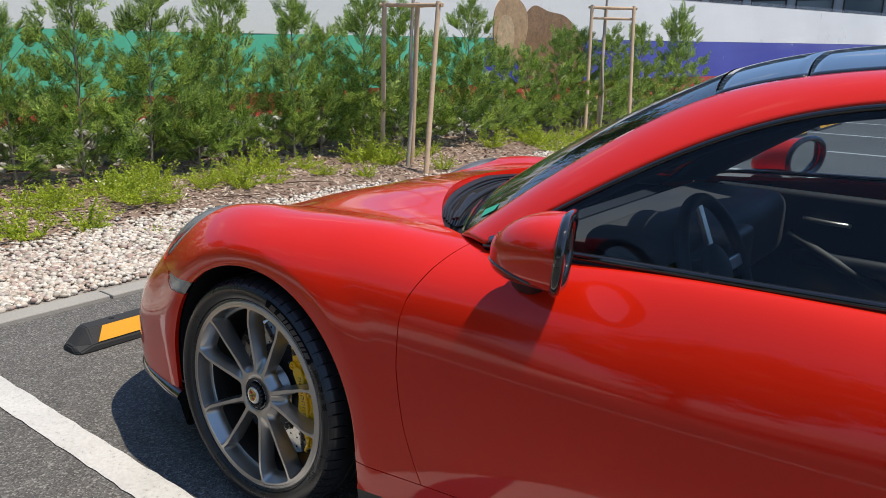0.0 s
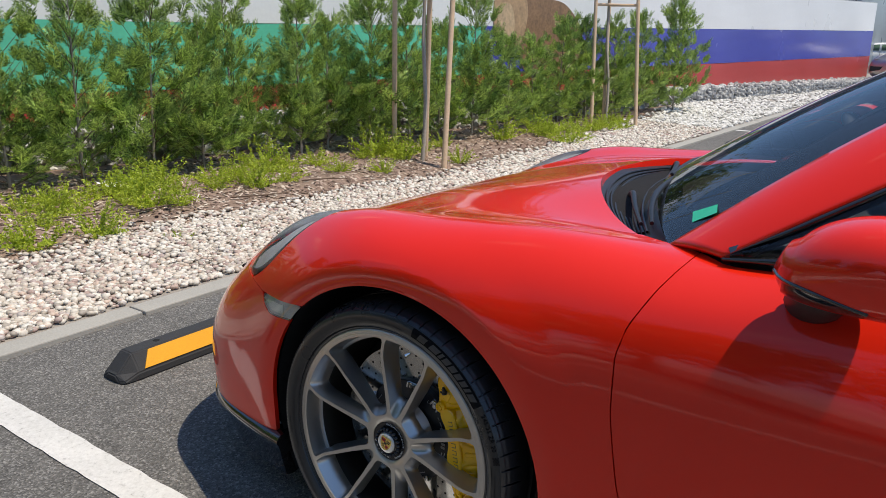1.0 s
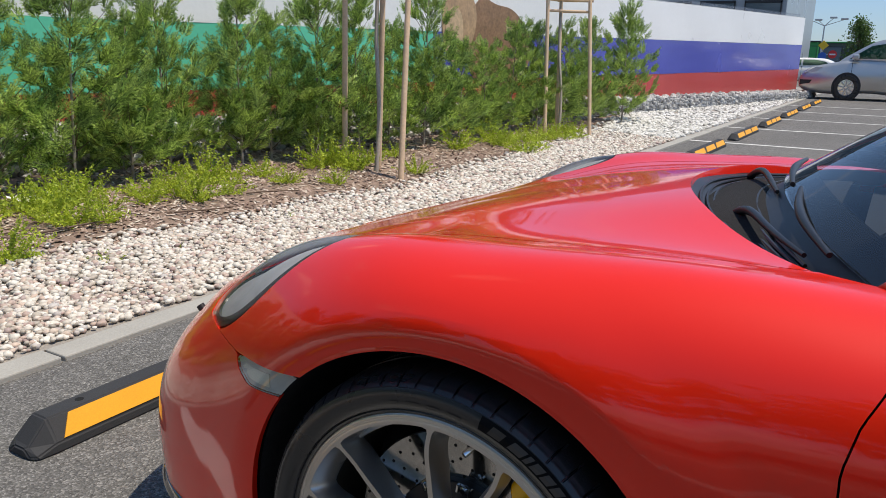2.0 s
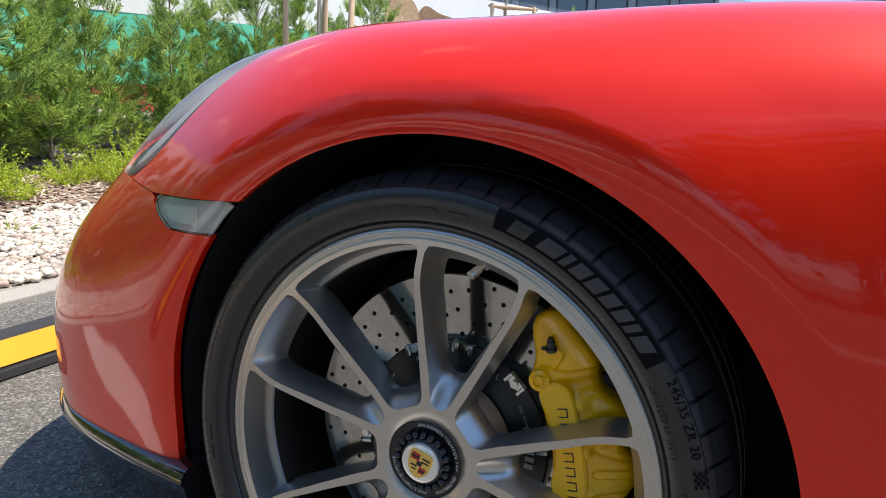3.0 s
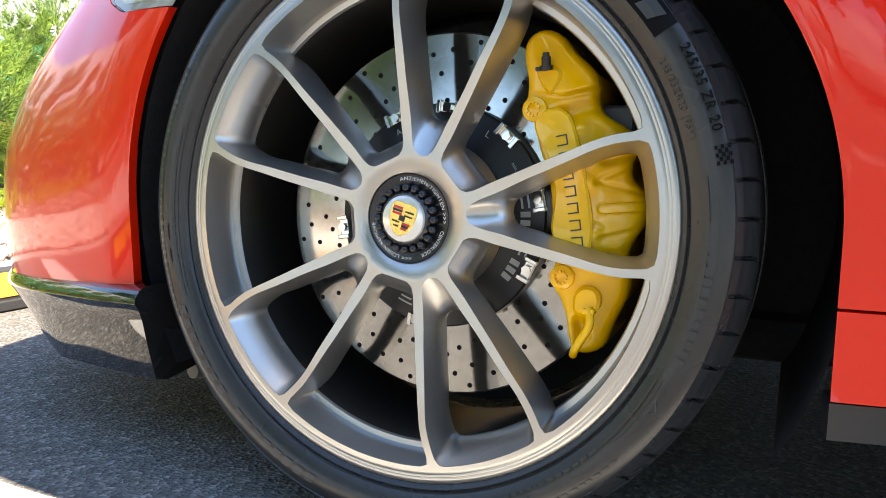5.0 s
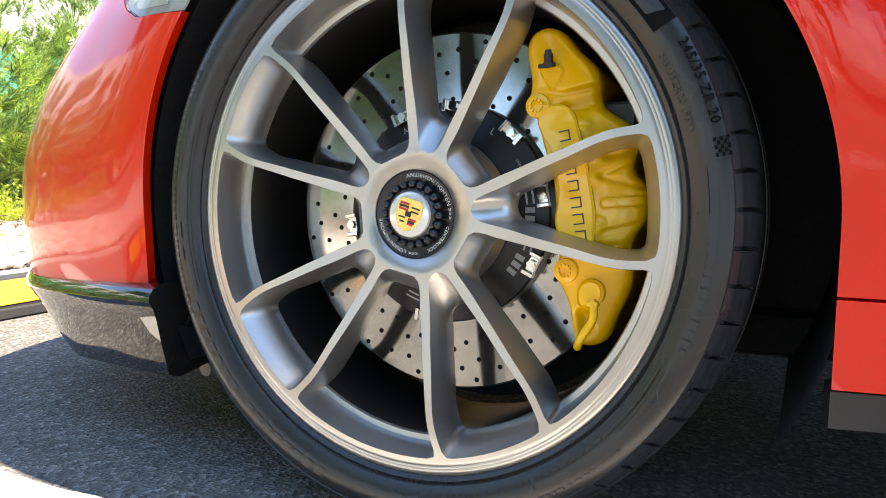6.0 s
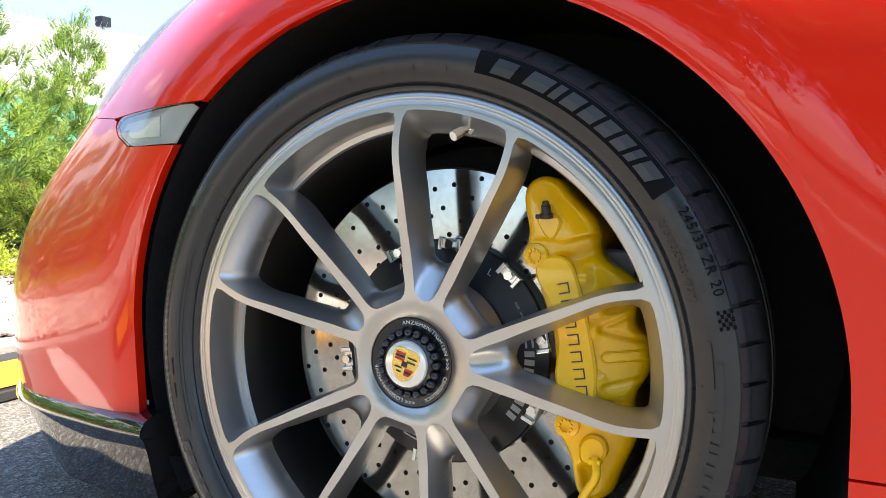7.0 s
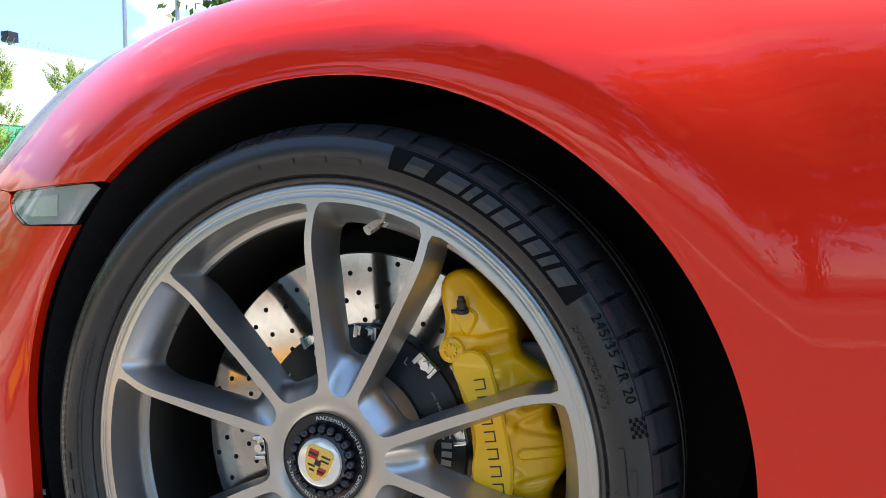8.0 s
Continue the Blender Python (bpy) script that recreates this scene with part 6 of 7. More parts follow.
# cowl between lid and screen
hw = np.linspace(-1, 1, 41)
front = np.array([(0.150 + 0.8 * (0.612 * w) ** 2, YC - 0.612 * w, float(np.interp(abs(w) * 0.612, [0, 0.3, 0.45, 0.612], [0.878, 0.862, 0.852, 0.838]))) for w in hw])
back = bot + np.array((0.012, 0, -0.012))
kk = np.linspace(0, 1, 10)[None, :, None]
cowl = front[:, None] * (1 - kk) + back[:, None] * kk
cowl[..., 2] -= 0.035 * np.sin(np.pi * kk[..., 0])
part("cowl", sealed("cowl", cowl, 0), SATIN_BLACK, car, "black plastic cowl grille")
slats = []
for i in range(9):
    kx = 0.15 + 0.07 * i
    pts = [tuple(front[j] * (1 - kx) + back[j] * kx + np.array((0, 0, 0.004 - 0.035 * math.sin(math.pi * kx)))) for j in range(3, 38, 3)]
    slats.append(tube(pts, 0.0035, 6, 30))
part("cowl_slats", join(slats), SATIN_BLACK, car)
for pts, blade in (
    ([(0.285, 0.66, 0.862), (0.305, 0.62, 0.878), (0.36, 0.50, 0.880), (0.44, 0.34, 0.872)], [(0.395, 0.66, 0.916), (0.42, 0.46, 0.898), (0.475, 0.31, 0.876)]),
    ([(0.235, 1.12, 0.872), (0.255, 1.08, 0.890), (0.30, 0.94, 0.900), (0.345, 0.74, 0.900)], [(0.350, 1.18, 0.910), (0.352, 0.92, 0.918), (0.375, 0.70, 0.916)]),
):
    pts = [(x, y, z - 0.014) for x, y, z in pts]
    w = part("wiper", tube(pts, [0.0095, 0.0075, 0.0060, 0.0040], 10), SATIN_BLACK, car, "black windscreen wiper")
    part("wiper_blade", tube([(x, y, z - 0.006) for x, y, z in blade], [0.0050, 0.0085, 0.0045], 10), SATIN_BLACK, w)
sticker = part("screen_sticker", raw_mesh("sticker", [(0.568, 0.279, 0.8920), (0.555, 0.319, 0.9045), (0.606, 0.306, 0.9290), (0.617, 0.268, 0.9205)], [(0, 1, 2, 3)]), plain("green sticker", (0.02, 0.50, 0.30), 0.5), car, "small green sticker on the windscreen")
part("sticker_bar", raw_mesh("bar", [(0.578, 0.287, 0.9010), (0.571, 0.308, 0.9080), (0.600, 0.301, 0.9220), (0.607, 0.280, 0.9160)], [(0, 1, 2, 3)]), WHITE_PRINT, sticker, "pale bar printed on the sticker")


# door mirrors
def mirror(side):
    # sections from the rounded nose back to the glass: (x, middle y, middle z, half width, half height)
    secs = [(0.778, 0.044, 0.895, 0.010, 0.008), (0.790, 0.040, 0.900, 0.036, 0.030), (0.818, 0.028, 0.911, 0.064, 0.052), (0.862, 0.016, 0.921, 0.082, 0.066), (0.912, 0.008, 0.928, 0.090, 0.0715), (0.950, 0.004, 0.930, 0.091, 0.073), (0.957, 0.004, 0.930, 0.087, 0.070), (0.957, 0.004, 0.930, 0.080, 0.064)]
    dense = spline(secs[:6], 26)
    dense = np.concatenate([dense, secs[6:]])
    rows = []
    for x, y, z, a, h in dense:
        ring = []
        split = float(np.interp(x, [0.778, 0.85, 0.914, 0.955], [352, 337, 316, 300]))
        turn = np.r_[np.linspace(split - 360, 210, 37)[:-1], np.linspace(210, split, 13)[:-1]]
        for t in np.radians(turn):
            c, s = math.cos(t), math.sin(t)
            yy = y - a * math.copysign(abs(c) ** 0.8, c)
            ring.append((x + 0.42 * a * c * min(1, max(0, (x - 0.80) / 0.12)) + 0.008 * s * (x > 0.8), yy, z + h * math.copysign(abs(s) ** 0.85, s)))
        rows.append(ring)
    pts = np.array(rows)
    pts[..., 1] = np.where(side > 0, pts[..., 1], 2 * YC - pts[..., 1])
    # the cap is red down to a slanting line; below it the shell is black
    shells = (bmesh.new(), bmesh.new())
    grids = [[[s.verts.new(p) for p in r[:48]] for r in pts] for s in shells]
    for i in range(len(pts) - 1):
        for j in range(48):
            k = 1 if j >= 36 else 0
            g = grids[k]
            shells[k].faces.new((g[i][j], g[i][(j + 1) % 48], g[i + 1][(j + 1) % 48], g[i + 1][j]))
    for s in shells:
        bmesh.ops.delete(s, geom=[v for v in s.verts if not v.link_faces], context="VERTS")
        bmesh.ops.recalc_face_normals(s, faces=s.faces)
        smooth_all(s)
    cap = part("door_mirror", shells[0], RED, car, "red door mirror with black underside")
    part("mirror_foot", shells[1], GLOSS_BLACK, cap, "black lower mirror shell")
    sy = lambda y: y if side > 0 else 2 * YC - y
    b = bmesh.new()
    ring = [b.verts.new((0.9500 + 0.028 * math.cos(t) + 0.008 * math.sin(t), sy(0.004 - 0.080 * math.copysign(abs(math.cos(t)) ** 0.8, math.cos(t))), 0.930 + 0.064 * math.copysign(abs(math.sin(t)) ** 0.85, math.sin(t)))) for t in np.linspace(0, 2 * math.pi, 48, endpoint=False)]
    b.faces.new(ring)
    part("mirror_glass", b, MIRROR, cap, "mirror glass")
    b = tube([(0.862, sy(0.020), 0.890), (0.856, sy(0.036), 0.870), (0.846, sy(0.062), 0.848), (0.838, sy(0.09), 0.832)], [0.024, 0.030, 0.032, 0.034], 16)
    for v in b.verts:
        v.co.x = 0.852 + (v.co.x - 0.852) * 1.35
    part("mirror_arm", b, SATIN_BLACK, cap, "black mirror arm")
    b = tube([tuple(pts[i, 0]) for i in (1, 5, 9, 13, 17, 20)], 0.0035, 8)
    part("mirror_trim", b, GLOSS_BLACK, cap)
    b = tube([tuple(p) for p in np.array([(0.9565 + 0.037 * math.cos(t) + 0.008 * math.sin(t), sy(0.004 - 0.088 * math.copysign(abs(math.cos(t)) ** 0.8, math.cos(t))), 0.930 + 0.0705 * math.copysign(abs(math.sin(t)) ** 0.85, math.sin(t))) for t in np.linspace(0, 2 * math.pi, 33)])], 0.0105, 8, 96, caps=False)
    part("mirror_frame", b, GLOSS_BLACK, cap, "gloss black mirror frame")


mirror(1)
mirror(-1)

# interior
part("dashboard", smooth_all(boxed(0.62, 0.98, YC - 0.66, YC + 0.66, 0.62, 0.845, bevel=0.06, seg=4)), DASH, car, "dark leather dashboard")
part("instrument_hood", smooth_all(boxed(0.80, 1.0, YC - 0.54, YC - 0.20, 0.80, 0.895, bevel=0.045, seg=4)), DASH, car)
part("centre_console", smooth_all(boxed(0.85, 1.75, YC - 0.12, YC + 0.12, 0.25, 0.60, bevel=0.03, seg=3)), DASH, car)
part("centre_stack", smooth_all(boxed(0.93, 1.02, YC - 0.13, YC + 0.13, 0.50, 0.82, bevel=0.02, seg=3)), SATIN_BLACK, car)
part("cabin_floor", boxed(0.55, 2.0, YC - 0.80, YC + 0.80, 0.19, 0.23), LEATHER, car)
part("bulkhead", boxed(0.50, 0.56, YC - 0.66, YC + 0.66, 0.20, 0.80), LEATHER, car)
part("rear_wall", boxed(2.0, 2.06, YC - 0.70, YC + 0.70, 0.22, 0.93), LEATHER, car)
for side in (1, -1):
    w = lambda a: YC - side * a
    b = boxed(0.70, 1.62, min(w(0.70), w(0.75)), max(w(0.70), w(0.75)), 0.28, 0.835, bevel=0.02, seg=3)
    d = part("door_lining", smooth_all(b), LEATHER, car, "dark leather door lining")
    part("arm_rest", smooth_all(boxed(1.0, 1.5, min(w(0.65), w(0.72)), max(w(0.65), w(0.72)), 0.58, 0.64, bevel=0.025, seg=3)), LEATHER, d)
    part("inner_handle", tube([(1.02, w(0.70), 0.745), (1.05, w(0.685), 0.745), (1.13, w(0.682), 0.742), (1.17, w(0.70), 0.738)], 0.008, 8), ALU, d, "silver inner door handle")
    part("pull_strap", tube([(0.98, w(0.702), 0.68), (1.05, w(0.668), 0.66), (1.22, w(0.66), 0.58), (1.35, w(0.69), 0.52)], 0.016, 8), DASH, d)
    seat_y = YC - side * 0.37
    s = part("seat", smooth_all(boxed(1.15, 1.66, seat_y - 0.24, seat_y + 0.24, 0.30, 0.47, bevel=0.06, seg=4)), LEATHER, car, "black leather bucket seat")
    bk = boxed(-0.07, 0.07, -0.24, 0.24, 0.0, 0.66, bevel=0.06, seg=4)
    bmesh.ops.transform(bk, matrix=pose(1.66, seat_y, 0.40, 0, 20, 0), verts=bk.verts)
    part("backrest", smooth_all(bk), LEATHER, s)
    hr = boxed(-0.05, 0.05, -0.13, 0.13, 0.64, 0.80, bevel=0.045, seg=4)
    bmesh.ops.transform(hr, matrix=pose(1.66, seat_y, 0.40, 0, 20, 0), verts=hr.verts)
    part("headrest", smooth_all(hr), LEATHER, s)
SW = pose(1.075, 0.535, 0.795, 0, 0, 0) @ pose(0, 0, 0, 0, 68, 0)
ring = [(0.178 * math.cos(a), 0.178 * math.sin(a), 0) for a in np.linspace(0, 2 * math.pi, 49)]
sw = part("steering_wheel", tube(ring, 0.016, 12, 120, caps=False), LEATHER, car, "dark leather steering wheel", m=SW)
b = bmesh.new()
bmesh.ops.create_icosphere(b, subdivisions=3, radius=1.0, matrix=Matrix.Diagonal((0.072, 0.066, 0.030, 1)))
part("hub", smooth_all(b), DASH, sw)
for a in (90, -90, 180):
    b = boxed(0.05, 0.172, -0.016, 0.016, -0.006, 0.006, bevel=0.004)
    part("spoke", b, ALU, sw, "silver steering wheel spoke", m=pose(0, 0, 0, 0, 0, a))
part("column", rod(bmesh.new(), (0.92, 0.535, 0.735), (1.07, 0.535, 0.793), 0.045, 0.04, 20), SATIN_BLACK, car)

# ---- plants ----
prng = np.random.default_rng(21)


def blades(base, along, side, length, width):
    """Pointed leaves, each of two triangles: arrays of foot, direction, width direction and sizes."""
    tip = base + along * length[:, None]
    mid = base + along * (0.45 * length)[:, None]
    v = np.stack([base, mid + side * width[:, None], tip, mid - side * width[:, None]], 1)
    n = len(base)
    t = np.array([[0, 1, 2], [0, 2, 3]])[None] + 4 * np.arange(n)[:, None, None]
    return v.reshape(-1, 3), t.reshape(-1, 3)


def spray(rng, size):
    """A flat, narrow, feathery cypress frond along +x."""
    base, along, length, width = [(0, 0, 0)], [(1, 0, 0)], [size], [size * 0.014]
    for j in range(10):
        p = 0.08 + 0.86 * j / 9
        for s in (-1, 1):
            a = s * rng.uniform(0.42, 0.72)
            ln = size * (0.40 * (1 - p) ** 0.7 + 0.08) * rng.uniform(0.65, 1.2)
            d = (math.cos(a), math.sin(a), rng.normal(0, 0.12))
            o = (p * size, 0, -0.08 * size * p * p)
            base.append(o), along.append(d), length.append(ln), width.append(ln * 0.060)
            for q in (0.25, 0.5, 0.75):
                for s2 in (-1, 1):
                    a2 = a + s2 * rng.uniform(0.4, 0.7)
                    base.append(tuple(o[i] + d[i] * ln * q for i in range(3)))
                    along.append((math.cos(a2), math.sin(a2), rng.normal(0, 0.2)))
                    length.append(ln * 0.36 * rng.uniform(0.7, 1.25)), width.append(ln * 0.052)
    base, along = np.array(base, float), np.array(along, float)
    along /= np.linalg.norm(along, axis=1)[:, None]
    side = np.cross(along, (0, 0, 1.0))
    side /= np.linalg.norm(side, axis=1)[:, None]
    return blades(base, along, side, np.array(length), np.array(width))


def turned(v, d, up, at):
    """Lays points of the x, y, z axes along the direction d, flat side towards up."""
    d = d / np.linalg.norm(d)
    y = np.cross(up, d)
    y /= np.linalg.norm(y) + 1e-9
    return v @ np.stack([d, y, np.cross(d, y)]) + at


def cypress_meshes(seed, h):
    rng = np.random.default_rng(seed)
    sprays = [spray(rng, 1.0) for _ in range(5)]
    vs, ts, n, stems = [], [], 0, []
    count = 68
    for i in range(count):
        k = i / count
        z = h * (0.005 + 0.90 * k ** 1.12)
        a = 2.4 * i + rng.normal(0, 0.3)
        reach = (0.50 * max(0.0, 1 - z / (0.96 * h)) ** 0.8 + 0.09) * rng.uniform(0.5, 1.25)
        d = np.array((math.cos(a), math.sin(a), rng.uniform(0.45, 1.0) + 1.1 * k))
        d /= np.linalg.norm(d)
        root = np.array((0, 0, z))
        stems.append((root, root + d * reach))
        places = [(q, s) for q in np.linspace(0.30, 0.92, max(2, int(reach * 6))) for s in (-1, 1)] + [(0.95, 0)]
        for q, s in places:
            if s and rng.random() < (0.55 if k > 0.55 else 0.2 if k > 0.25 else 0.0):
                continue
            dd = d + 0.75 * s * np.array((-math.sin(a), math.cos(a), 0)) * (1.15 - 0.75 * q) + rng.normal(0, 0.16, 3) + np.array((0, 0, 0.22))
            v, t = sprays[rng.integers(5)]
            size = rng.uniform(0.14, 0.28) * (1 - 0.25 * k)
            up = np.array((0.6 * math.cos(a), 0.6 * math.sin(a), 0.9)) + rng.normal(0, 0.6, 3)
            vs.append(turned(v * size, dd, up, root + d * reach * q))
            ts.append(t + n)
            n += len(v)
    for i in range(5):
        v, t = sprays[i % 5]
        vs.append(turned(v * rng.uniform(0.12, 0.20), np.array((rng.normal(0, 0.28), rng.normal(0, 0.28), 1.0)), rng.normal(0, 1, 3), np.array((0, 0, h * (0.84 + 0.03 * i)))))
        ts.append(t + n)
        n += len(v)
    crown = tri_mesh("crown", np.concatenate(vs), np.concatenate(ts))
    b = rod(bmesh.new(), (0, 0, -0.03), (0.01, 0.0, h * 0.5), 0.013, 0.007, 8)
    rod(b, (0.01, 0.0, h * 0.5), (0.0, 0.01, h * 1.02), 0.007, 0.002, 6)
    twigs = bmesh.new()
    for p, q in stems[::2]:
        rod(twigs, p, q, 0.004, 0.0015, 4)
    out = [crown]
    for name, m in (("trunk", b), ("branching", twigs)):
        me = bpy.data.meshes.new(name)
        m.to_mesh(me)
        m.free()
        out.append(me)
    return out


kinds = [cypress_meshes(40 + i, 1.55) for i in range(5)]
first = {}
row = [(-8.7, 1.6), (-8.1, 1.5), (-7.5, 1.66), (-6.9, 1.56), (-6.3, 1.62), (-5.7, 1.5), (-5.1, 1.68), (-4.5, 1.55), (-3.8, 1.6), (-3.2, 1.5), (-2.6, 1.64), (-1.95, 1.55), (-1.3, 1.62), (-0.7, 1.55), (-0.1, 1.65), (0.5, 1.58), (1.05, 1.62), (1.55, 1.50), (2.07, 1.76), (2.69, 1.74), (3.14, 1.36), (3.56, 1.80), (4.25, 1.74), (4.68, 1.42), (5.15, 1.78), (5.71, 1.72), (6.25, 1.40), (6.76, 1.84), (7.45, 1.24), (8.10, 1.22), (8.75, 1.50), (9.4, 1.52), (10.1, 1.56), (10.9, 1.66), (11.85, 1.95)]
for i, (y, high) in enumerate(row):
    x = -5.36 + 0.15 * y + prng.uniform(-0.08, 0.08)
    k = i % 5
    s = high / 1.62
    w = 1.05 * (0.5 + 0.5 * s) * prng.uniform(0.95, 1.1)
    m = pose(x, y, float(bed_height(x, y)), prng.uniform(-3, 3), prng.uniform(-3, 3), prng.uniform(0, 360)) @ Matrix.Diagonal((w, w, s, 1))
    if k not in first:
        t = thing("cypress", "feathery green young cypress in the hedge", "conifer", "cypress hedge", m=m)
        part("trunk", kinds[k][1], PALE_BARK, t)
        tagged(part("branching", kinds[k][2], BARK, t), kind="stuff")
        part("crown", kinds[k][0], NEEDLE, t)
        first[k] = t
    else:
        t = copy_thing(first[k], m)
        t.scale = (w, w, s)


def shrub_mesh(seed, stems=30, reach=0.26):
    rng = np.random.default_rng(seed)
    base, along, side, length, width = [], [], [], [], []
    for i in range(stems):
        a, tilt = rng.uniform(0, 6.28), rng.uniform(0.15, 1.15)
        d = np.array((math.cos(a) * math.sin(tilt), math.sin(a) * math.sin(tilt), math.cos(tilt)))
        r0 = rng.uniform(0, 0.10)
        o = np.array((math.cos(a) * r0, math.sin(a) * r0, 0.0))
        ln = reach * rng.uniform(0.6, 1.25)
        for j in range(20):
            q = 0.12 + 0.88 * j / 19
            p = o + d * ln * q + np.array((0, 0, -0.22 * ln * q * q * math.sin(tilt)))
            for s in range(2):
                e = d * 0.5 + rng.normal(0, 0.8, 3)
                e /= np.linalg.norm(e)
                w = np.cross(e, rng.normal(0, 1, 3))
                base.append(p), along.append(e), side.append(w / np.linalg.norm(w))
                length.append(rng.uniform(0.018, 0.036)), width.append(rng.uniform(0.005, 0.009))
    v, t = blades(np.array(base), np.array(along), np.array(side), np.array(length), np.array(width))
    return tri_mesh("foliage", v, t)


shrubs = [shrub_mesh(70 + i, 26 + 4 * i, 0.24 + 0.03 * i) for i in range(4)]
shrub_first = {}
spots = [(-3.37, 0.85), (-4.02, 1.36), (-3.30, 1.22), (-3.86, 1.82), (-3.94, 2.26), (-3.70, 3.74), (-3.42, 4.05), (-3.6, 2.0), (-4.1, 2.7)]
while len(spots) < 62:
    y = prng.uniform(-1.2, 10.4)
    x = -4.45 + 0.13 * (y - 2) + prng.uniform(0.0, 1.0) ** 1.7 * (0.95 - 0.05 * max(0, y - 3))
    if x < mulch_edge(y) - 0.06 and all((x - a) ** 2 + (y - c) ** 2 > 0.018 for a, c in spots):
        spots.append((x, y))
for i, (x, y) in enumerate(spots):
    k = i % 4
    s = prng.uniform(0.45, 1.0)
    m = pose(x, y, float(bed_height(x, y)) - 0.01, 0, 0, prng.uniform(0, 360)) @ Matrix.Diagonal((s, s, s, 1))
    if k not in shrub_first:
        t = part("shrub", shrubs[k], GROUNDCOVER, m=m)
        shrub_first[k] = tagged(t, "low bright green groundcover shrub in the bark mulch", "shrub", "groundcover shrubs")
    else:
        copy_thing(shrub_first[k], m).scale = (s, s, s)
for x, y, s in ((-2.93, 1.50, 0.42), (-2.86, 1.95, 0.25), (-2.90, 2.9, 0.3), (-2.7, 1.1, 0.22)):
    copy_thing(shrub_first[0], pose(x, y, 0.015, 0, 0, 40 * s)).scale = (s, s, s * 0.9)


def sapling(spots3, trunk, top, h, low_bar):
    t = thing("tree_support", "three raw pine stakes with cross bars round a sapling", "tree stakes", "tree supports")
    tops = []
    for (x, y), (tx, ty) in zip(spots3, top):
        b = rod(bmesh.new(), (x, y, float(bed_height(x, y)) - 0.05), (tx, ty, h + 0.03), 0.027, 0.025, 14)
        part("stake", smooth_all(b), STAKE, t, "round pine stake")
        tops.append(Vector((tx, ty, h)))
    for i in range(3):
        a, c = tops[i], tops[(i + 1) % 3]
        d = (c - a).normalized() * 0.05
        part("cross_bar", smooth_all(rod(bmesh.new(), a - d, c + d, 0.020, 0.020, 10)), STAKE, t)
        a, c = a - Vector((0, 0, 0.15)), c - Vector((0, 0, 0.15))
        if low_bar and i != 0:
            part("cross_bar", smooth_all(rod(bmesh.new(), a, c, 0.018, 0.018, 10)), STAKE, t)
    (x, y), (x1, y1) = trunk
    tree = thing("young_tree", "slender young broadleaf tree tied between stakes", "tree", "young trees")
    rng = np.random.default_rng(int(abs(x * 100)))
    part("trunk", tube([(x, y, 0.0), (x * 0.6 + x1 * 0.4 + 0.025, y * 0.6 + y1 * 0.4, 0.7), (x * 0.3 + x1 * 0.7 - 0.01, y * 0.3 + y1 * 0.7, 1.15), (x1, y1, 1.8), (x1 + 0.03, y1, 2.9)], [0.021, 0.019, 0.018, 0.016, 0.007], 10), PALE_BARK, tree)
    base, along, side, ln, wd = [], [], [], [], []
    limbs = bmesh.new()
    for i in range(14):
        z, a = rng.uniform(2.3, 2.95), rng.uniform(0, 6.28)
        d = np.array((math.cos(a) * 0.8, math.sin(a) * 0.8, rng.uniform(0.3, 1.1)))
        reach = rng.uniform(0.35, 0.75)
        p0 = np.array((x1, y1, z))
        rod(limbs, p0, p0 + d * reach, 0.006, 0.002, 5)
        for j in range(14):
            p = p0 + d * reach * rng.uniform(0.2, 1.05) + rng.normal(0, 0.05, 3)
            e = rng.normal(0, 1, 3)
            e /= np.linalg.norm(e)
            w = np.cross(e, rng.normal(0, 1, 3))
            base.append(p), along.append(e), side.append(w / np.linalg.norm(w)), ln.append(rng.uniform(0.05, 0.09)), wd.append(rng.uniform(0.014, 0.024))
    part("limbs", limbs, PALE_BARK, tree)
    v, f = blades(np.array(base), np.array(along), np.array(side), np.array(ln), np.array(wd))
    part("crown", tri_mesh("crown", v, f), BROADLEAF, tree)


sapling([(-3.96, 4.85), (-3.68, 5.01), (-3.17, 4.63)], ((-3.54, 4.77), (-3.70, 5.04)), [(-3.94, 4.86), (-3.66, 5.06), (-3.37, 5.04)], 1.69, False)
sapling([(-3.64, 8.87), (-3.60, 9.18), (-3.15, 9.30)], ((-3.56, 9.16), (-3.76, 9.50)), [(-3.86, 9.25), (-3.80, 9.58), (-3.45, 9.78)], 1.88, True)
b = bmesh.new()
bmesh.ops.create_grid(b, x_segments=10, y_segments=8, size=0.5)
for v in b.verts:
    v.co = (v.co.x * 0.22, v.co.y * 0.38, 0.06 * noise.noise(Vector((v.co.x * 4, v.co.y * 5, 3))) + 0.03)
for x, y, a, ln in ((-3.75, 1.35, 62, 0.55), (-3.55, 1.75, 70, 0.40), (-3.35, 2.55, 55, 0.45), (-3.80, 0.75, 100, 0.35), (-3.45, 3.3, 40, 0.38)):
    c, sn, h = math.cos(radians(a)), math.sin(radians(a)), float(bed_height(x, y))
    twig = tube([(x + c * ln * (q - 0.5) + 0.02 * math.sin(5 * q + a), y + sn * ln * (q - 0.5), h + 0.022 + 0.02 * q) for q in (0, 0.3, 0.65, 1.0)], [0.007, 0.006, 0.005, 0.003], 7)
    tagged(part("dry_stick", twig, BARK), "dry brown stick lying on the bark mulch", "stick", "dry sticks")
tagged(part("paper_scrap", b, LITTER, m=pose(-4.50, 2.15, 0.09)), "crumpled white paper scrap on the mulch", "litter")

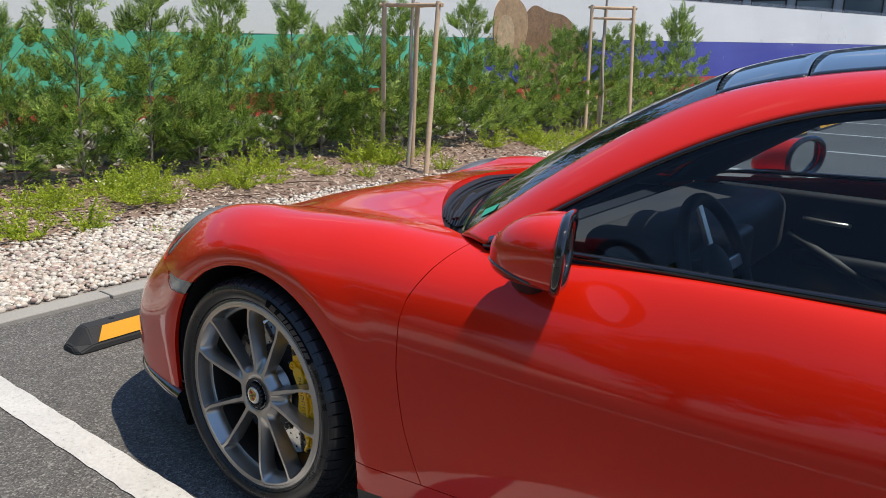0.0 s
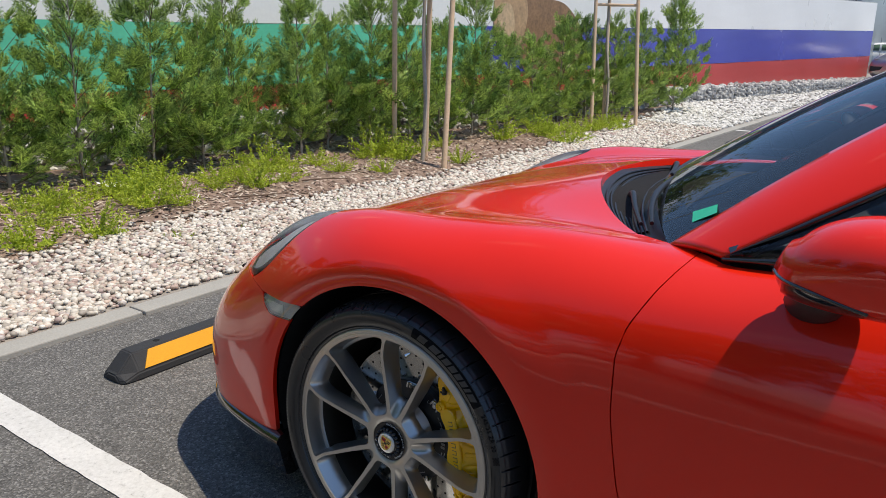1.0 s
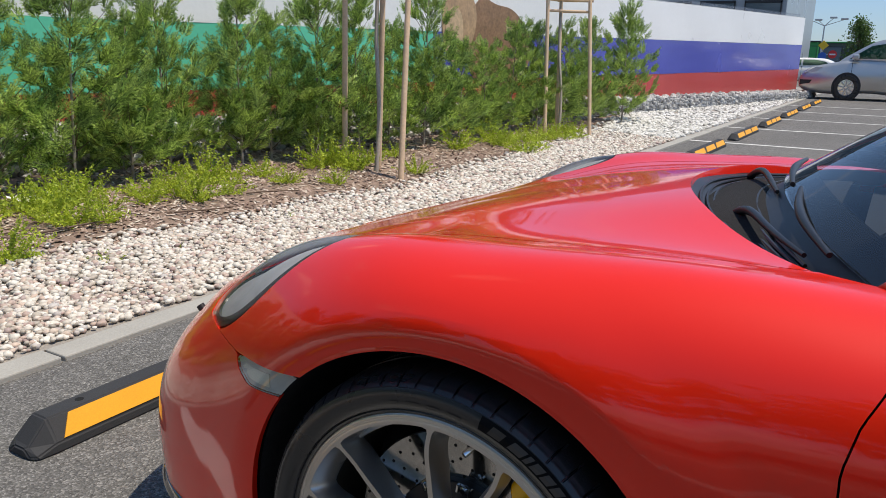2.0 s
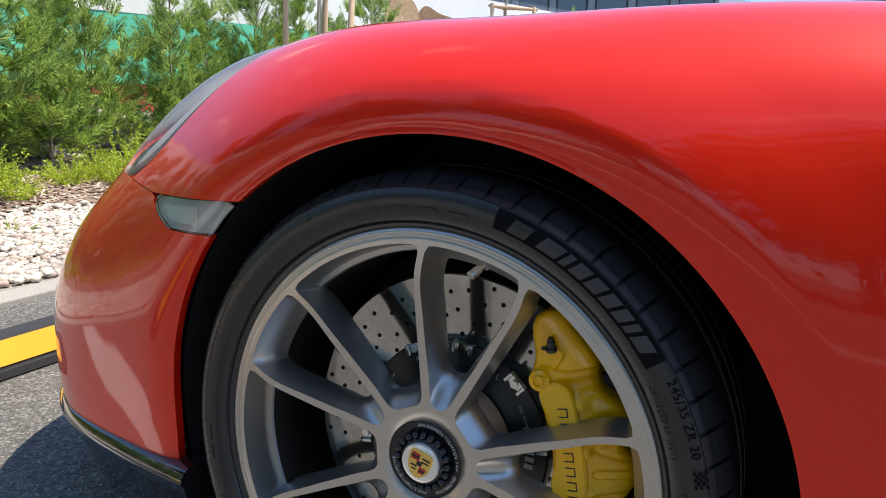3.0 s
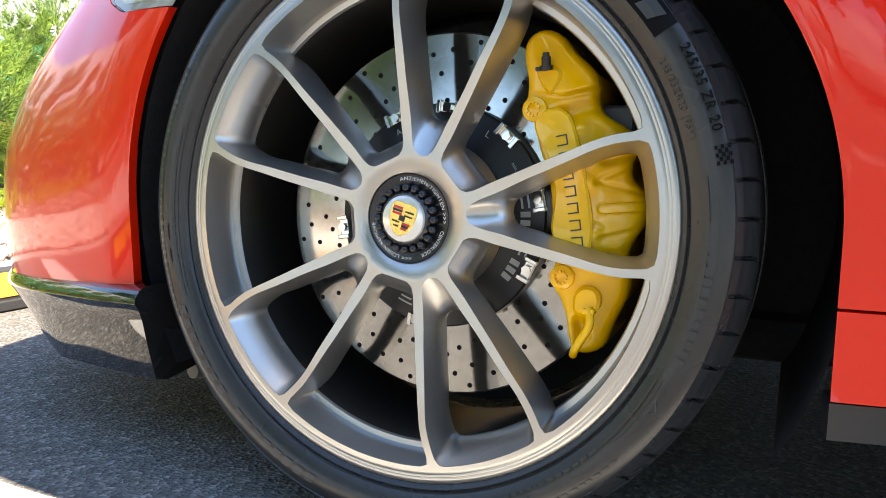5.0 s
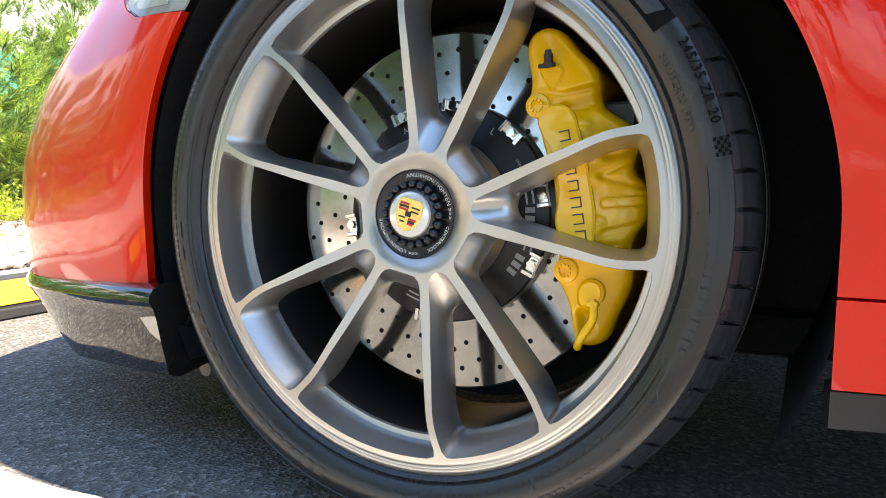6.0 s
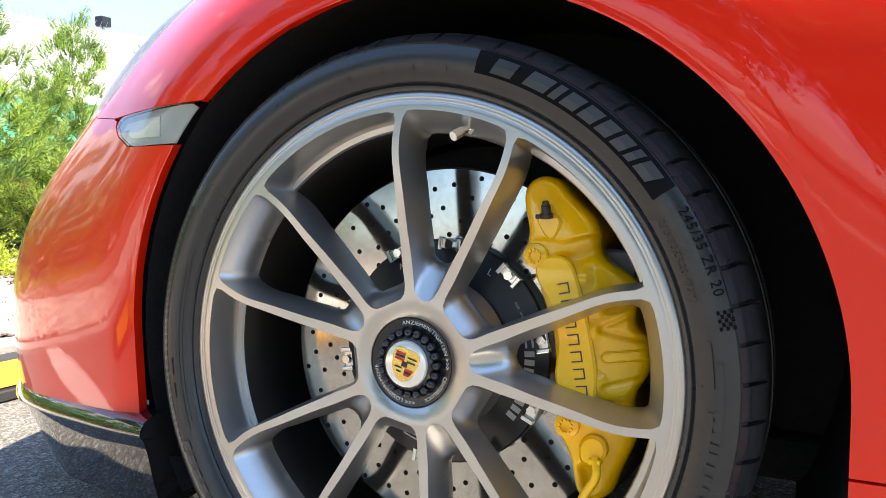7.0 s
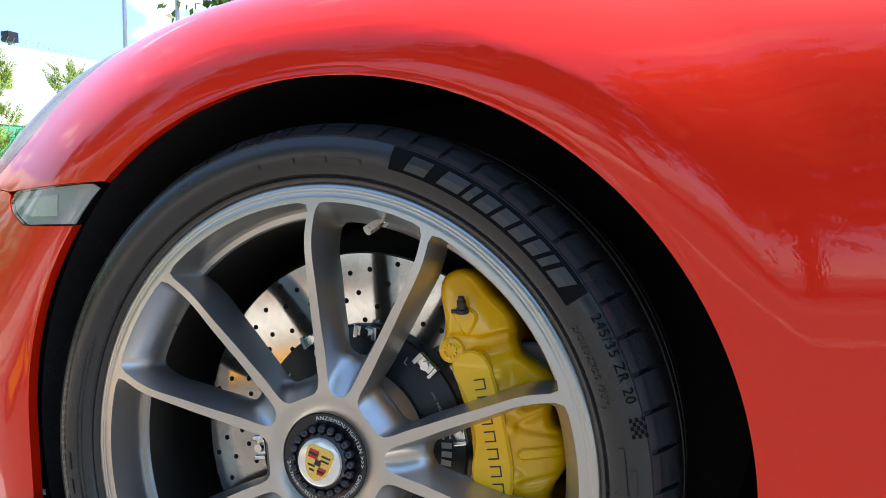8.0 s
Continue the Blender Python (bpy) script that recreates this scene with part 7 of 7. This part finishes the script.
# ---- the far side of the car park ----
def far_car(m, paint, label, length=4.1, height=1.55):
    t = thing("parked_car", label, "car", "parked cars", m=m)
    low = [(0.0, 0.32), (0.02, 0.60), (0.14, 0.74), (0.55, 0.88), (1.05, 0.98), (2.0, 1.0), (3.2, 1.02), (3.95, 1.0), (4.08, 0.80), (4.1, 0.40), (3.9, 0.22), (2.0, 0.18), (0.25, 0.20)]
    up = [(0.95, 0.96), (1.35, 1.22), (1.75, 1.44), (2.2, height), (3.0, height), (3.55, 1.46), (3.95, 1.05), (3.9, 0.98)]
    part("body", smooth_all(prism(bmesh.new(), spline(low, 70, closed=True), 0.0, 1.72, 0.10), 0.8), paint, t)
    part("cabin", smooth_all(prism(bmesh.new(), spline(up, 60, closed=True), 0.10, 1.62, 0.12), 0.8), paint, t)
    part("side_glass", prism(bmesh.new(), [(1.22, 1.04), (1.72, 1.36), (2.2, 1.44), (2.28, 1.44), (2.28, 1.05)], 0.088, 0.16, 0.01), GREEN_GLASS, t, "green-tinted side window")
    part("side_glass", prism(bmesh.new(), [(2.38, 1.05), (2.38, 1.44), (3.0, 1.44), (3.5, 1.32), (3.72, 1.10)], 0.088, 0.16, 0.01), GREEN_GLASS, t, "green-tinted side window")
    part("windscreen", raw_mesh("screen", [(1.08, 0.25, 1.04), (1.08, 1.47, 1.04), (1.78, 1.40, 1.46), (1.78, 0.32, 1.46)], [(0, 1, 2, 3)]), TINTED, t)
    part("headlamp", prism(bmesh.new(), [(0.08, 0.66), (0.40, 0.84), (0.55, 0.83), (0.42, 0.70)], -0.004, 0.08, 0.01), plain("far headlamp", (0.5, 0.52, 0.53), 0.2), t, "pale headlamp")
    part("front_grille", prism(bmesh.new(), [(0.015, 0.36), (0.02, 0.50), (0.34, 0.50), (0.28, 0.40)], -0.003, 0.06, 0.01), SATIN_BLACK, t)
    part("mirror", boxed(1.28, 1.46, -0.14, 0.06, 1.02, 1.15, bevel=0.04), paint, t)
    for x in (1.22, 3.35):
        part("arch", spin([(0.0, -0.002), (0.37, -0.002), (0.37, 0.2)], 40), SATIN_BLACK, t, m=pose(x, 0, 0.33))
        w = part("wheel", spin([(0.205, -0.02), (0.235, -0.028), (0.305, -0.024), (0.322, 0.0), (0.322, 0.18)], 48), RUBBER, t, m=pose(x, 0, 0.322))
        part("hub_cap", spin([(0.0, -0.012), (0.20, -0.004), (0.212, -0.018)], 40), CHROME, w)
        sp = bmesh.new()
        for i in range(9):
            q = boxed(-0.018, 0.018, -0.03, -0.008, 0.03, 0.20)
            bmesh.ops.transform(q, matrix=pose(0, 0, 0, 0, 40 * i, 0), verts=q.verts)
            sp = join([sp, q])
        part("spokes", sp, ALU, w)
    part("door_seam", join([boxed(1.30, 1.312, -0.001, 0.05, 0.30, 1.0), boxed(2.33, 2.342, -0.001, 0.05, 0.30, 1.02)]), SATIN_BLACK, t)
    return t


far_car(pose(-2.28, 24.85, 0) @ Matrix.Diagonal((1.05, 1, 1.15, 1)), SILVER, "silver hatchback parked across the car park")
far_car(pose(-6.9, 46, 0) @ Matrix.Diagonal((1, 1, 0.80, 1)), VAN_WHITE, "white car standing far behind the wall")


def building(x0, x1, y0, y1, h, material, label, rows, cols, glass, roof=SATIN_BLACK):
    t = thing("building", label, "building")
    part("wall", boxed(x0, x1, y0, y1, 0, h, bevel=0.05), material, t)
    part("roof", boxed(x0 - 0.3, x1 + 0.3, y0 - 0.3, y1 + 0.3, h, h + 0.25, bevel=0.04), roof, t)
    for r in range(rows):
        for c in range(cols):
            wx, wz = (x1 - x0) / cols, (h - 0.6) / rows
            xa, za = x0 + wx * c, 0.4 + wz * r
            w = part("window", boxed(xa + 0.12 * wx, xa + 0.88 * wx, y0 - 0.06, y0 + 0.02, za + 0.15 * wz, za + 0.85 * wz, bevel=0.02), glass, t)
            part("window_frame", join([boxed(xa + 0.10 * wx, xa + 0.13 * wx, y0 - 0.09, y0, za + 0.13 * wz, za + 0.87 * wz), boxed(xa + 0.87 * wx, xa + 0.90 * wx, y0 - 0.09, y0, za + 0.13 * wz, za + 0.87 * wz), boxed(xa + 0.1 * wx, xa + 0.9 * wx, y0 - 0.09, y0, za + 0.85 * wz, za + 0.88 * wz)]), SATIN_BLACK, w)
    return t


FAR_GLASS = plain("far window glass", (0.10, 0.13, 0.15), 0.08, vary=0.1, spec=0.8)
building(-24, -4.9, 40, 52, 8.5, GREY_GLASS, "grey glazed hall behind the boundary wall", 2, 9, FAR_GLASS)
building(-15.6, 30, 160, 190, 4.2, CLADDING, "dark low retail hall far behind the car park", 1, 8, FAR_GLASS, GREEN_SHEET)
building(-16.0, -14.4, 158, 160.5, 4.3, GREEN_SHEET, "green sheet-clad entrance of the far hall", 1, 1, GREEN_SHEET)

lamp = thing("street_lamp", "tall grey lamp post with four arms", "street lamp", m=pose(-11.3, 130, 0))
part("pole", rod(bmesh.new(), (0, 0, 0), (0, 0, 6.2), 0.14, 0.09, 12), GALV, lamp)
for a, z in ((-2.4, 7.2), (-0.9, 7.0), (1.1, 7.3), (2.6, 7.1)):
    ar = part("arm", rod(bmesh.new(), (0, 0, 6.1), (a, 0, z - 0.1), 0.05, 0.04, 8), GALV, lamp)
    part("head", boxed(a - 0.5, a + 0.5, -0.3, 0.3, z - 0.15, z + 0.12, bevel=0.08), GALV, ar, "grey lamp head")

sign = thing("road_sign", "post with a yellow diamond and two round signs", "road sign", m=pose(-5.75, 70, 0))
part("post", rod(bmesh.new(), (0, 0, 0), (0, 0, 2.6), 0.04, 0.04, 10), GALV, sign)
d = boxed(-0.28, 0.28, -0.06, -0.04, -0.28, 0.28, bevel=0.01)
bmesh.ops.transform(d, matrix=pose(0, 0, 2.3, 0, 45, 0), verts=d.verts)
part("diamond", d, plain("yellow sign", (0.75, 0.48, 0.03), 0.5), sign, "yellow diamond sign")
part("disc", spin([(0.0, 0), (0.32, 0), (0.32, 0.02)], 32), plain("blue sign", (0.02, 0.12, 0.45), 0.5), sign, "blue round sign", m=pose(0, -0.06, 1.45))
part("disc", spin([(0.0, 0), (0.32, 0), (0.32, 0.02)], 32), plain("red sign", (0.6, 0.03, 0.03), 0.5), sign, "red round sign", m=pose(0.75, -0.06, 1.6))
part("bracket", boxed(0.0, 0.75, -0.038, -0.02, 1.57, 1.63), GALV, sign)
part("bar", boxed(0.53, 0.97, -0.08, -0.062, 1.54, 1.66), WHITE_PRINT, sign)


def broad_tree(x, y, h, spread_r, seed, label, low=0.35, leaf_size=1.0):
    rng = np.random.default_rng(seed)
    t = thing("tree", label, "tree", m=pose(x, y, 0))
    b = rod(bmesh.new(), (0, 0, -0.1), (0, 0, h * 0.55), 0.022 * h, 0.012 * h, 10)
    base, along, side, ln, wd = [], [], [], [], []
    for i in range(46):
        z, a = h * rng.uniform(low, 0.92), rng.uniform(0, 6.28)
        k = (z / h - low) / (1 - low)
        reach = spread_r * math.sin(math.pi * min(0.97, 0.22 + 0.75 * k)) * rng.uniform(0.6, 1.1)
        p1 = np.array((math.cos(a) * reach, math.sin(a) * reach, z + 0.08 * h))
        rod(b, (0, 0, z * 0.75), p1, 0.006 * h, 0.002 * h, 5)
        for j in range(70):
            p = p1 * np.array((rng.uniform(0.35, 1.05),) * 2 + (1.0,)) + rng.normal(0, 0.07 * h, 3)
            e = rng.normal(0, 1, 3)
            e /= np.linalg.norm(e)
            w = np.cross(e, rng.normal(0, 1, 3))
            base.append(p), along.append(e), side.append(w / np.linalg.norm(w)), ln.append(0.05 * leaf_size * h * rng.uniform(0.5, 1)), wd.append(0.016 * leaf_size * h * rng.uniform(0.6, 1))
    part("trunk", b, BARK, t)
    v, f = blades(np.array(base), np.array(along), np.array(side), np.array(ln), np.array(wd))
    part("crown", tri_mesh("crown", v, f), BROADLEAF, t)


broad_tree(-4.3, 90, 4.9, 1.15, 5, "slim dark green tree beyond the car park", 0.08, 1.3)
for x, y, h, r, seed in ((-12.0, -8.5, 6.4, 2.4, 11), (-7.2, -10.6, 5.6, 2.1, 12), (-2.6, -11.0, 6.8, 2.6, 13), (2.4, -9.6, 7.6, 2.8, 14), (6.8, -11.4, 7.4, 2.8, 15), (-15.5, -5.0, 5.6, 2.1, 16), (11.5, -10.5, 6.4, 2.5, 17)):
    broad_tree(x, y, h, r, seed, "broadleaf tree along the far edge of the car park", 0.2, 1.5)
broad_tree(-11.0, 16.4, 6.6, 1.6, 6, "broadleaf tree behind the boundary wall")
for x, y in ((-13.2, 14.1), (-12.3, 14.9), (-11.2, 15.8)):
    t = thing("mast", "thin grey steel mast behind the wall", "mast", "masts", m=pose(x, y, 0))
    part("pole", rod(bmesh.new(), (0, 0, 0), (0, 0, 9.5), 0.055, 0.045, 12), GALV, t)
    part("foot", boxed(-0.15, 0.15, -0.15, 0.15, 0, 0.03), GALV, t)
